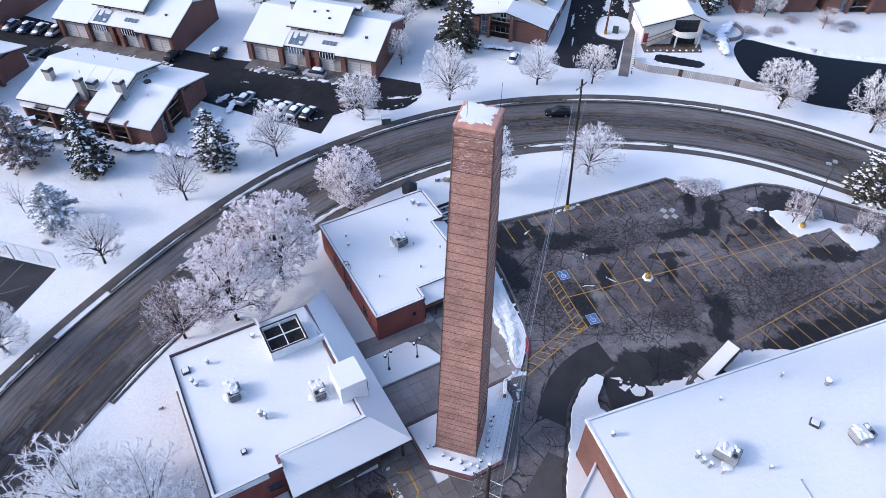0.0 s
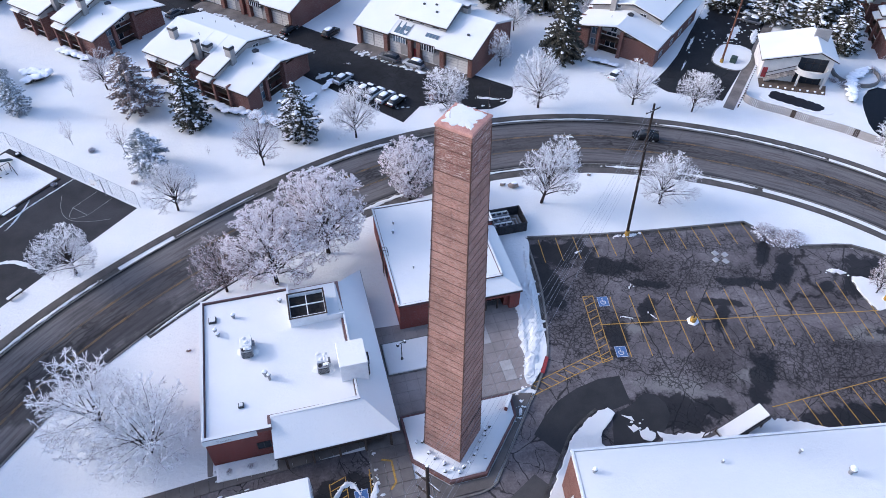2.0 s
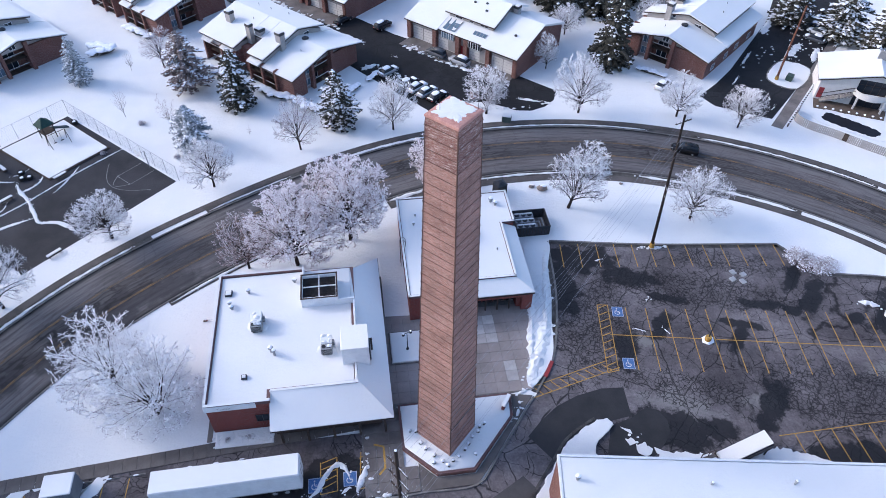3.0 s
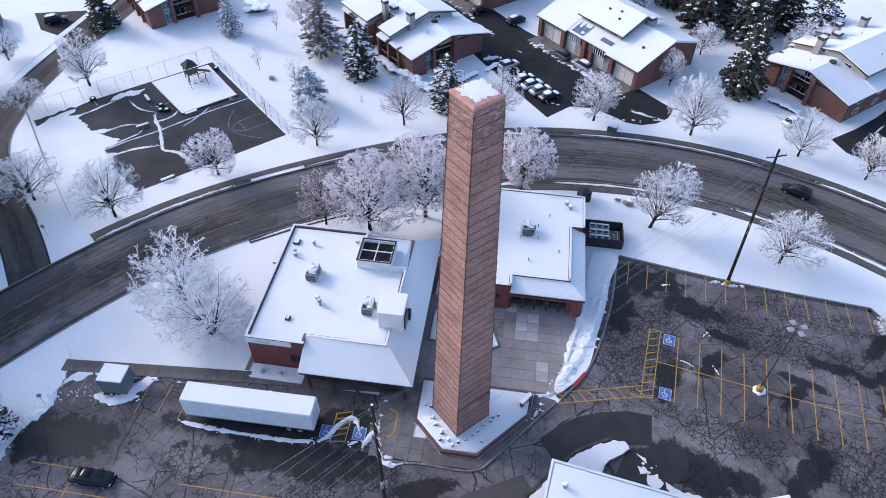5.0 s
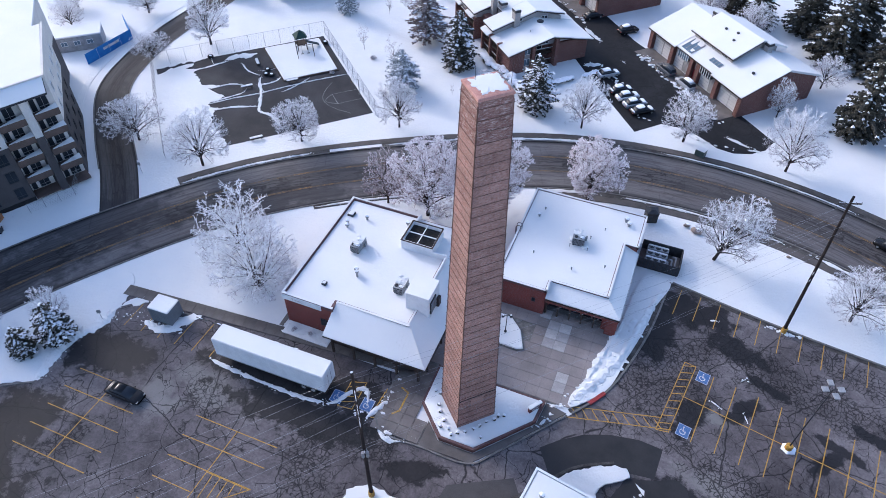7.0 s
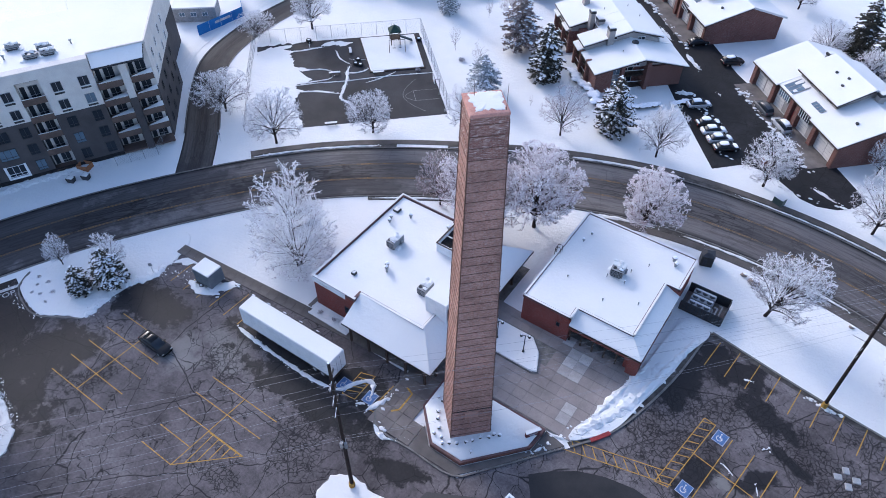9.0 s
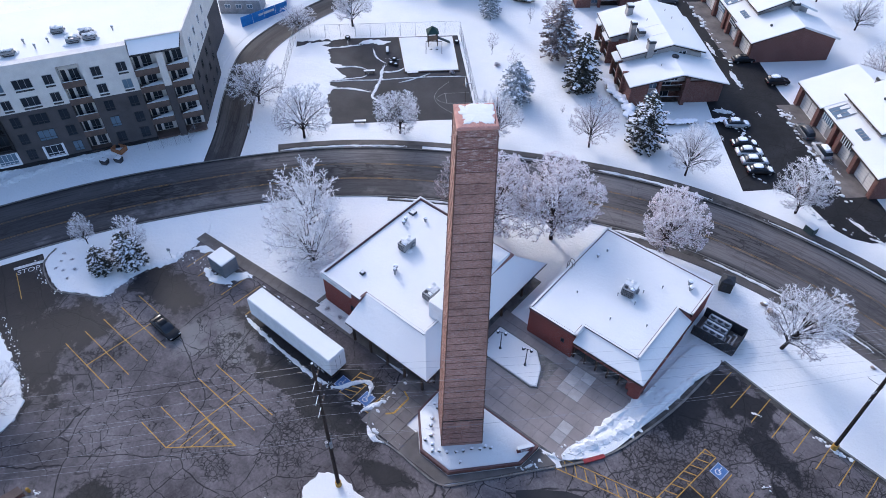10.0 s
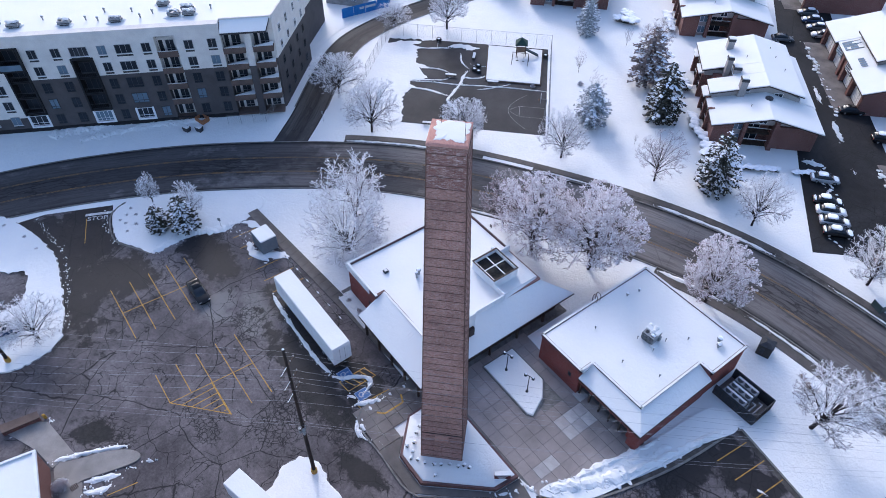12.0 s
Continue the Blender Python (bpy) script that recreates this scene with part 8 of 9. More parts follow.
def garage_house(m, label):
    """Brick townhouse row with garages. Its front looks to -y; local x runs 0 to 27 along it, y 0 to 15 back."""
    h = thing("garage_house", label, "house", m, "brick garage houses")
    W, D, E = 27.0, 15.0, 3.0
    Shape().box(0.3, W - 0.3, 1.2, D, -1.7, E).link("wall", GREY_SIDING, h, "grey sided wall")
    for x in (0.0, 6.6, 12.4, 14.4, 19.8, W - 0.9):
        Shape().box(x, x + 0.9, 0.3, 1.4, -1.7, E + 0.1).link("pier", BROWN_BRICK, h, "brown brick pier")
    for x in (-0.05, W - 0.25):
        s = Shape()
        pts = [(0.3, -1.7), (D + 2, -1.7), (D + 2, E + 0.4), (9.5, 5.9), (0.3, E - 0.1)]
        s.loft([[(x, y, z) for y, z in pts], [(x + 0.3, y, z) for y, z in pts]])
        s.link("end_wall", BROWN_BRICK, h, "brown brick end wall")
    for x in (0.95, 3.8, 7.6, 15.4, 20.9, 23.6):
        g = Shape().box(x, x + 2.5, 1.14, 1.2, -1.6, 1.5).link("garage_door", CREAM, h, "pale sectional garage door")
        for i in range(4):
            Shape().box(x + 0.05, x + 2.45, 1.11, 1.14, -0.9 + i * 0.6, -0.87 + i * 0.6).link("rail", GREY_SIDING, g)
    Shape().box(13.3, 14.4, 1.1, 1.2, -1.5, 0.8).link("front_door", RED_PAINT, h)
    # front roof with skylights, upper storey, rear roof
    for x0, x1 in ((-0.3, 8.2), (19.0, W + 0.3)):
        roof_sheet("roof", [(x0, 9.5, 6.2), (x1, 9.5, 6.2)], [(x0, -0.3, E + 0.0), (x1, -0.3, E + 0.0)], 0.2, STEEL, h)
        roof_sheet("roof_snow", [(x0, 9.5, 6.42), (x1, 9.5, 6.42)], [(x0, -0.25, E + 0.22), (x1, -0.25, E + 0.22)], 0.2, ROOF_SNOW, h, "thick snow on the pitched roof")
    roof_sheet("roof", [(8.2, 4.0, 4.35), (19.0, 4.0, 4.35)], [(8.2, 0.2, E + 0.1), (19.0, 0.2, E + 0.1)], 0.2, STEEL, h)
    roof_sheet("roof_snow", [(8.2, 4.0, 4.55), (19.0, 4.0, 4.55)], [(8.2, 0.25, E + 0.3), (19.0, 0.25, E + 0.3)], 0.2, ROOF_SNOW, h)
    for x, y0, y1, n in ((9.0, 0.6, 3.6, 4), (15.6, 1.7, 2.7, 5)):
        za, zb = E + 0.35 + 0.332 * (y0 - 0.6), E + 0.35 + 0.332 * (y1 - 0.6)
        sk = Shape().loft([[(x, y0, za), (x + 3.0, y0, za), (x + 3.0, y1, zb), (x, y1, zb)], [(x + 0.05, y0 + 0.05, za + 0.16), (x + 2.95, y0 + 0.05, za + 0.16), (x + 2.95, y1 - 0.05, zb + 0.14), (x + 0.05, y1 - 0.05, zb + 0.14)]]).link("skylight", BLUE_GLASS, h, "sloping glazed skylight")
        for i in range(n):
            xx = x + i * 2.93 / (n - 1)
            Shape().loft([[(xx, y0, za + 0.1), (xx + 0.07, y0, za + 0.1), (xx + 0.07, y1, zb + 0.1), (xx, y1, zb + 0.1)], [(xx, y0, za + 0.2), (xx + 0.07, y0, za + 0.2), (xx + 0.07, y1, zb + 0.2), (xx, y1, zb + 0.2)]]).link("glazing_bar", GREY_SIDING, sk)
        if n == 4:
            for x0, x1, u0, u1 in ((0.3, 1.2, 0.5, 0.95), (1.4, 2.9, 0.72, 0.98), (2.0, 2.8, 0.1, 0.3)):
                q0, q1 = y0 + (y1 - y0) * u0, y0 + (y1 - y0) * u1
                k0, k1 = za + 0.19 + (zb - za) * u0, za + 0.19 + (zb - za) * u1
                roof_sheet("snow_patch", [(x + x0, q1, k1 + 0.06), (x + x1, q1, k1 + 0.06)], [(x + x0 + 0.2, q0, k0 + 0.06), (x + x1 - 0.1, q0, k0 + 0.06)], 0.06, ROOF_SNOW, sk)
        gl = Shape().box(x, x + 3.0, 0.24, 0.34, 1.75, E - 0.02).link("front_glazing", BLUE_GLASS if n == 4 else GLASS, h, "row of tall panes below the eave")
        for i in range(6):
            Shape().box(x + i * 0.58, x + i * 0.58 + 0.1, 0.18, 0.24, 1.7, E).link("glazing_bar", WHITE_METAL, gl)
        Shape().box(x, x + 3.0, 0.24, 1.3, 1.6, 1.75).link("sill", GREY_SIDING, h)
    for x0, x1 in ((0.95, 6.5), (20.9, 26.0)):
        Shape().box(x0, x1, 1.12, 1.2, 2.2, 2.75).link("clerestory", BLACK, h, "dark slit below the eave")
        Shape().box(x0, x1, 0.9, 1.12, 1.55, 2.15).link("siding_panel", GREY_SIDING, h, "grey panel above the garage doors")
    Shape().box(8.2, 19.0, 4.0, D - 2, E, 5.7).link("upper_wall", GREY_SIDING, h, "grey sided upper storey")
    for x, w in ((10.6, 1.8), (13.6, 1.0), (16.8, 1.8)):
        window(h, w, 0.9, pose(x, 3.98, 4.65), GLASS, WHITE_METAL, 1)
    gy = 9.5
    roof_sheet("roof", [(7.6, gy, 8.0), (19.6, gy, 8.0)], [(7.6, 3.3, 5.6), (19.6, 3.3, 5.6)], 0.2, STEEL, h)
    roof_sheet("roof_snow", [(7.6, gy, 8.22), (19.6, gy, 8.22)], [(7.6, 3.35, 5.82), (19.6, 3.35, 5.82)], 0.2, ROOF_SNOW, h, "thick snow on the upper roof")
    roof_sheet("roof_snow", [(7.6, gy, 8.22), (19.6, gy, 8.22)], [(7.6, D + 1.0, 5.6), (19.6, D + 1.0, 5.6)], 0.4, ROOF_SNOW, h)
    for x in (8.2, 18.8):
        s = Shape()
        pts = [(4.0, 4.5), (D - 1, 4.5), (D - 1, 6.0), (gy, 7.9), (4.0, 5.7)]
        s.loft([[(x, y, z) for y, z in pts], [(x + 0.2, y, z) for y, z in pts]])
        s.link("gable_wall", GREY_SIDING, h)
    for x0, x1 in ((-0.3, 8.2), (19.0, W + 0.3)):
        roof_sheet("roof_snow", [(x0, 9.5, 6.42), (x1, 9.5, 6.42)], [(x0, D + 2.8, E + 0.6), (x1, D + 2.8, E + 0.6)], 0.4, ROOF_SNOW, h, "thick snow on the pitched roof")
    chimney_part(h, 20.2, 10.4, 4.0, 7.6, 1.0), chimney_part(h, 6.8, 9.4, 4.0, 7.6, 1.0)
    for x, y, z in ((12, 7.0, 7.1), (15.5, 6.0, 6.7), (14.5, 7.6, 7.3), (23.5, 4.5, 4.7)):
        Shape().box(x, x + 0.5, y, y + 0.35, z, z + 0.45, 0.03).link("roof_vent", DARK_METAL, h)
    slab("apron", [(0.5, -3.2), (W - 0.5, -3.2), (W - 0.5, 1.0), (0.5, 1.0)], -1.24, WET_CONCRETE, h, "damp concrete apron", -1.6)
    return h


g1 = garage_house(pose(27.1, 123.4, 1.3, 0, 0, -44.9), "brick and grey-sided townhouse row with garages and skylights")
copy_thing(g1, pose(-4.5, 150.6, 1.3, 0, 0, -45.2))
copy_thing(g1, pose(-34.1, 179.0, 1.3, 0, 0, -45.2))
# the gabled house by the eastern drive and its neighbour
copy_thing(h1, pose(72.9, 113.7, 0, 0, 0, -48.7)), copy_thing(h1, pose(131.2, 93.7, 0, 0, 0, -28)), copy_thing(h1, pose(148.5, 84.4, 0, 0, 0, -28))

# the clubhouse with its pool
club = thing("clubhouse", "pale stucco clubhouse with a curved balcony and snowy gable", "house", pose(101.2, 91.4, 0, 0, 0, -28))
WC, PX, EL, ER, PK, DC = 12.3, 9.2, 4.4, 5.6, 7.0, 9.0
Shape().loft([[(x, y, z) for x, z in ((0, -0.3), (6.2, -0.3), (6.2, 5.9), (0, EL))] for y in (0, 0.3)]).link("front_wall", CREAM, club, "pale stucco front wall")
Shape().loft([[(x, y, z) for x, z in ((11.3, -0.3), (WC, -0.3), (WC, ER), (11.3, 6.0))] for y in (0, 0.3)]).link("front_wall", CREAM, club)
Shape().loft([[(x, y, z) for x, z in ((6.2, 5.4), (11.3, 5.4), (11.3, 6.0), (PX, PK), (6.2, 5.9))] for y in (0, 0.3)]).link("gable_wall", CREAM, club)
Shape().box(0, 0.3, 0.3, DC, -0.3, EL).link("side_wall", CREAM, club)
Shape().box(WC - 0.3, WC, 0.3, DC, -0.3, ER).link("side_wall", CREAM, club)
Shape().box(0, WC, DC, DC + 0.3, -0.3, EL).link("back_wall", CREAM, club)
Shape().box(0.3, WC - 0.3, 1.8, 2.0, -0.3, 4.3).link("inner_wall", BLACK, club, "dark interior behind the glazing")
for xe, ze in ((-0.6, EL - 0.15), (WC + 0.6, ER - 0.2)):
    roof_sheet("roof", [(PX, -0.7, PK), (PX, DC + 0.5, PK)], [(xe, -0.7, ze), (xe, DC + 0.5, ze)], 0.2, STEEL, club)
    roof_sheet("roof_snow", [(PX, -0.66, PK + 0.2), (PX, DC + 0.45, PK + 0.2)], [(xe, -0.66, ze + 0.2), (xe, DC + 0.45, ze + 0.2)], 0.2, ROOF_SNOW, club, "thick snow on the gabled roof")
Shape().box(8.6, 11.4, DC - 3.4, DC - 3.0, 6.0, 8.6).link("parapet_wall", GREY_SIDING, club, "grey wall standing above the roof")
for z, hh in ((2.8, 2.6), (0.0, 2.4)):
    window(club, 5.0, hh, pose(8.75, 0.15, z), GLASS, STEEL, 3, hh * 0.6)
Shape().prism([(6.0, 0)] + [(8.9 - 2.9 * math.cos(math.pi * i / 12), -2.3 * math.sin(math.pi * i / 12)) for i in range(1, 12)] + [(11.8, 0)], 2.5, 2.75).link("balcony", CREAM, club, "curved pale balcony")
s = Shape().loft([[tuple(Vector((8.9 - k * math.cos(t), -k * 0.79 * math.sin(t), z))) for k, z in ((2.9, 2.75), (2.9, 3.6), (2.8, 3.6), (2.8, 2.75))] for t in (math.pi * i / 14 for i in range(15))])
s.link("balcony_parapet", CREAM, club, "curved solid balcony parapet")
Shape().box(7.6, 10.0, -1.6, -0.5, 2.76, 3.0, 0.08).link("balcony_snow", ROOF_SNOW, club)
for i in range(11):
    Shape().box(0.9 + i * 0.46, 1.36 + i * 0.46, -1.3, -0.1, 0.2 + i * 0.21, 0.42 + i * 0.21).link("stair_step", CONCRETE, club)
for k in (-1.32, -0.12):
    Shape().loft([[(0.8, k, 1.2), (0.8, k + 0.06, 1.2), (0.8, k + 0.06, 1.32), (0.8, k, 1.32)], [(6.0, k, 3.5), (6.0, k + 0.06, 3.5), (6.0, k + 0.06, 3.62), (6.0, k, 3.62)]]).link("handrail", STEEL, club)
for x in (6.6, 11.2):
    Shape().box(x, x + 0.3, -1.5, -1.2, -0.3, 2.5).link("balcony_post", CREAM, club)
Shape().box(0.3, 1.2, -0.04, 0.0, 0.4, 2.5).link("door", RED_PAINT, club)
slab("terrace", [(0.0, -3.4), (12.0, -3.4), (12.6, 0.0), (0.0, 0.0)], 0.06, mottled("brown_terrace_paving", (0.09, 0.065, 0.05), (0.13, 0.10, 0.08), 0.8), club, "damp brown terrace paving", 0.0)
for i in range(9):
    Shape().blob((0.6 + i * 1.35, -3.3, 0.45), 0.25, 0.22, 0.16).link("snow_cap", CLUMP, club)
pool = thing("swimming_pool", "dark covered pool with a scalloped edge in the snow", "pool")
Shape().prism(arc_poly([(99.6, 87.0), (102.9, 86.7), (108.6, 79.8), (106.3, 77.0), (98.0, 84.2)], 1.0), 0.0, 0.10).link("coping", SNOW, pool, "snow-covered pool edge")
Shape().prism([(x + 0.14 * math.sin(2.2 * i), y + 0.14 * math.cos(2.2 * i)) for i, (x, y) in enumerate(arc_poly([(100.4, 85.9), (101.9, 86.0), (107.3, 79.9), (106.2, 78.5), (104.9, 78.6), (99.6, 84.2)], 0.5))], 0.08, 0.12).link("cover", mottled("dark_pool_cover", (0.006, 0.007, 0.012), (0.012, 0.013, 0.02), 0.6, 0.5), pool)
tagged(Shape().prism(arc_poly([(122.0, 82.8), (117.0, 80.6), (113.4, 75.4), (111.4, 70.6), (112.2, 66.6), (114.0, 60.0), (119.3, 54.0), (130, 44), (150, 36), (160, 46), (147, 56), (134.5, 66.6), (129.4, 72), (125.8, 77.4)], 2.0), -0.3, 0.03).link("water_pond", WATER), "dark still pond ringed by snow", "pond", kind="structure")
snow_ridge("snow_bank", spline([(123.5, 83.0), (127.2, 77.8), (131.0, 72.4), (136.2, 67.4), (149, 56.6)], 0.8), 0.8, 0.4, R, "snowy stone edging along the pond", DIRTY_SNOW)
patio = thing("round_patio", "round snowy patio inside a low grey wall", "patio")
ring = [(120.4 + 4.3 * math.cos(t), 87.4 + 4.3 * math.sin(t)) for t in (2 * math.pi * i / 28 for i in range(28))]
s = Shape()
s.v = [(120.4 + k * math.cos(t), 87.4 + k * math.sin(t), z) for t in (math.pi * (0.8 + 1.25 * i / 24) for i in range(25)) for k, z in ((4.1, 0), (4.1, 0.8), (4.4, 0.8), (4.4, 0))]
s.f = [(i * 4 + j, i * 4 + (j + 1) % 4, i * 4 + 4 + (j + 1) % 4, i * 4 + 4 + j) for i in range(24) for j in range(4)]
s.link("wall", CONCRETE, patio)
Shape().prism(ring, 0.0, 0.12, 0.05).link("floor_snow", SNOW, patio)
Shape().tube((120.0, 86.8, 0.1), (120.0, 86.8, 0.8), 0.5, 0.8, 8).link("covered_table", STEEL, patio, "dark covered table")
fence = thing("pool_fence", "grey board fence with dark stains beside the pool", "fence")
pm = [Shape().box(-0.135, 0.135, -0.03, 0.03, 0, 1.55, 0.008).mesh("board", k) for k in (GREY_SIDING, WOOD)]
run = spline([(96.4, 87.6), (94.1, 84.9), (95.2, 82.2), (98.4, 79.2), (101.3, 76.0), (105.8, 71.4), (108.6, 67.8), (111.4, 65.4)], 0.28)
for i, (p, q) in enumerate(zip(run, run[1:])):
    share(pm[1 if i in (9, 10, 42, 43, 44, 78, 79, 80) else 0], "board", fence, pose((p.x + q.x) / 2, (p.y + q.y) / 2, 0, 0, 0, math.degrees(math.atan2(q.y - p.y, q.x - p.x))))
fence2 = thing("path_railing", "low snow-capped railing beside the footpath", "fence")
pm = Shape().box(-0.09, 0.09, -0.09, 0.09, 0, 0.8, 0.02).mesh("post", STEEL)
cap_mesh = Shape().blob((0, 0, 0.86), 0.2, 0.17, 0.14).mesh("post_snow", CLUMP)
for i in range(34):
    p = pose(91.8 + 0.62 * i, 83.2 + 0.64 * i, 0)
    share(pm, "post", fence2, p), share(cap_mesh, "snow_cap", fence2, p)
box = thing("transformer_box", "green transformer cabinet on the snow island in the drive", "utility box", pose(99.6, 97.8, 0.15, 0, 0, 45))
Shape().box(-0.7, 0.7, -0.6, 0.6, 0, 1.1, 0.04).link("body", mottled("green_cabinet_paint", (0.035, 0.06, 0.05), (0.05, 0.075, 0.06), 1.0, 0.5), box)


# ---- the apartment block ----
flats = thing("apartment_block", "five-storey apartment block, white above charcoal siding", "apartment building", pose(-48.2, 46.8, 0, 0, 0, 61.9))
# local x runs back along the front from the corner, the front looks to -y
FL, H5, BAND, DEEP = 3.07, 17.3, 10.0, 1.4
SK = 0.30           # the end wall runs back at a slant


def flat_box(x0, x1, y0, y1, z0, z1, mat, name, label=""):
    return Shape().box(x0, x1, y0, y1, z0, z1).link(name, mat, flats, label)


def flat_prism(pts, z0, z1, mat, name, label=""):
    return Shape().prism(pts, z0, z1).link(name, mat, flats, label)


flat_box(-70, -8.0, DEEP, 18, 0, H5, DARK_SIDING, "core_wall", "charcoal wall behind the balconies")
for x0, x1, band in ((-70, -43.45, 2.85), (-40.15, -32.55, BAND), (-29.25, -18.65, BAND), (-15.35, -8.0, BAND)):
    flat_box(x0, x1, 0, DEEP, 0, band, DARK_SIDING, "lower_wall", "charcoal sided lower storeys")
    flat_box(x0, x1, 0, DEEP, band, H5 + 0.65, CREAM, "upper_wall", "white upper storeys")
for x0, x1, z0, z1 in ((-43.45, -40.15, 15.85, 2.85), (-32.55, -29.25, 13.3, 3.45), (-18.65, -15.35, 16.35, 0.0)):
    flat_box(x0, x1, 0, DEEP, z0, H5 + 0.65, CREAM, "header_wall", "white wall above the balconies")
    if z1:
        flat_box(x0, x1, 0, DEEP, 0, z1, DARK_SIDING, "lower_wall")
END = [(-8.0, 1.8), (1.8 * SK, 1.8), (18 * SK, 18), (-8.0, 18)]
flat_prism(END, 0, BAND, DARK_SIDING, "lower_wall", "charcoal sided lower storeys")
flat_prism(END, BAND, H5, CREAM, "upper_wall", "white upper storeys")
flat_box(-4.25, -3.1, -0.3, 1.8, BAND, H5 - 0.8, CREAM, "fin_wall")
flat_box(-4.25, -3.1, -0.3, 1.8, 0, BAND, DARK_SIDING, "fin_wall")
s = Shape().prism([(-8.0, 1.7), (1.8 * SK + 0.1, 1.7), (1.8 * SK, 2.0), (-8.0, 2.0)], H5, H5 + 0.65).prism([(1.8 * SK - 0.15, 2.0), (1.8 * SK + 0.15, 2.0), (18 * SK + 0.1, 18), (18 * SK - 0.2, 18)], H5, H5 + 0.65)
s.link("parapet", CREAM, flats)
Shape().prism([(-70, 0.3), (-8, 0.3), (-8, 2.0), (0.4, 2.0), (18 * SK - 0.3, 18), (-70, 18)], H5 + 0.1, H5 + 0.42, 0.1).link("roof_snow", ROOF_SNOW, flats, "smooth snow over the flat roof")
roof_sheet("awning", [(-7.9, 1.7, H5 + 0.3), (0.3, 1.7, H5 + 0.3)], [(-7.9, -0.9, H5 - 0.75), (-0.3, -0.9, H5 - 0.75)], 0.25, DARK_METAL, flats, "sloping dark awning over the end balconies")
roof_sheet("awning_snow", [(-7.85, 1.68, H5 + 0.42), (0.25, 1.68, H5 + 0.42)], [(-7.85, -0.82, H5 - 0.62), (-0.4, -0.82, H5 - 0.62)], 0.12, ROOF_SNOW, flats, "snow on the awning")
for x, y, n in ((-15.4, 4.2, 2), (-13.4, 6.0, 1), (-17.6, 8.2, 1), (-24.6, 3.4, 1), (-32.6, 3.4, 1), (-40.6, 3.6, 1)):
    for k in range(n):
        roof_unit(*((flats.matrix_basis @ Vector((x + 2.4 * k, y, H5 + 0.42))).to_tuple()), 62, 1.9, 1.0, 0.8, "grey condenser with snow on the flat roof")
for x, y in ((-19, 5.5), (-27, 7), (-29.5, 4.5), (-36.5, 5.5), (-22.5, 6.5), (-9.5, 6.0), (-43, 5), (-27.5, 4.0), (-20.8, 4.2)):
    roof_vent(*((flats.matrix_basis @ Vector((x, y, H5 + 0.42))).to_tuple()), 0.16, 0.6)


def bay_stack(x, w, storeys, black, top):
    """A column of balconies set back into the front, one a storey: slab, solid or railed front, glazed door, side panel."""
    for k in storeys:
        z = k * FL + 0.55
        Shape().box(x - w / 2, x + w / 2, -0.12, DEEP, z - 0.22, z).link("balcony_slab", BLACK if black else TAN_SIDING, flats)
        Shape().box(x - w / 2 + 0.05, x + w / 2 - 0.05, DEEP - 0.06, DEEP, z, min(top, z + FL - 0.3)).link("recess_panel", BLACK if black else CREAM, flats, "black recess panel" if black else "white recess panel")
        window(flats, w * 0.82 if black else w * 0.42, 2.1, pose(x + (0.0 if black else w * 0.12), DEEP - 0.1, z + 0.1), GLASS, DARK_METAL if black else GREY_METAL, 2 if black else 1, 0.0 if black else 0.5)
        if black:
            s = Shape().box(x - w / 2, x + w / 2, -0.1, -0.04, z + 1.0, z + 1.08).box(x - w / 2, x + w / 2, -0.1, -0.05, z + 0.12, z + 0.18)
            for i in range(int(w / 0.3) + 1):
                s.box(x - w / 2 + i * 0.3, x - w / 2 + i * 0.3 + 0.03, -0.09, -0.06, z + 0.18, z + 1.0)
            s.link("balcony_railing", DARK_METAL, flats)
        else:
            window(flats, w * 0.2, 2.1, pose(x - w * 0.32, DEEP - 0.1, z + 0.1), GLASS, DARK_METAL, 0)
            if k:
                Shape().box(x - w / 2, x + w / 2, -0.16, -0.06, z - 0.25, z + 0.85).link("balcony_front", TAN_SIDING, flats, "solid brown timber balcony front")
                Shape().box(x - w / 2, x + w / 2, -0.18, -0.04, z + 0.85, z + 0.92, 0.02).link("railing_snow", ROOF_SNOW, flats)
    if black:
        z0 = storeys[0] * FL + 0.3
        for k in (-1, 1):
            Shape().box(x + k * w / 2 - 0.14, x + k * w / 2 + 0.14, -0.3, DEEP - 0.01, z0, top).link("recess_fin", BLACK, flats, "black projecting frame")
        Shape().box(x - w / 2 - 0.14, x + w / 2 + 0.14, -0.3, DEEP - 0.01, top, top + 0.24).link("recess_hood", BLACK, flats)


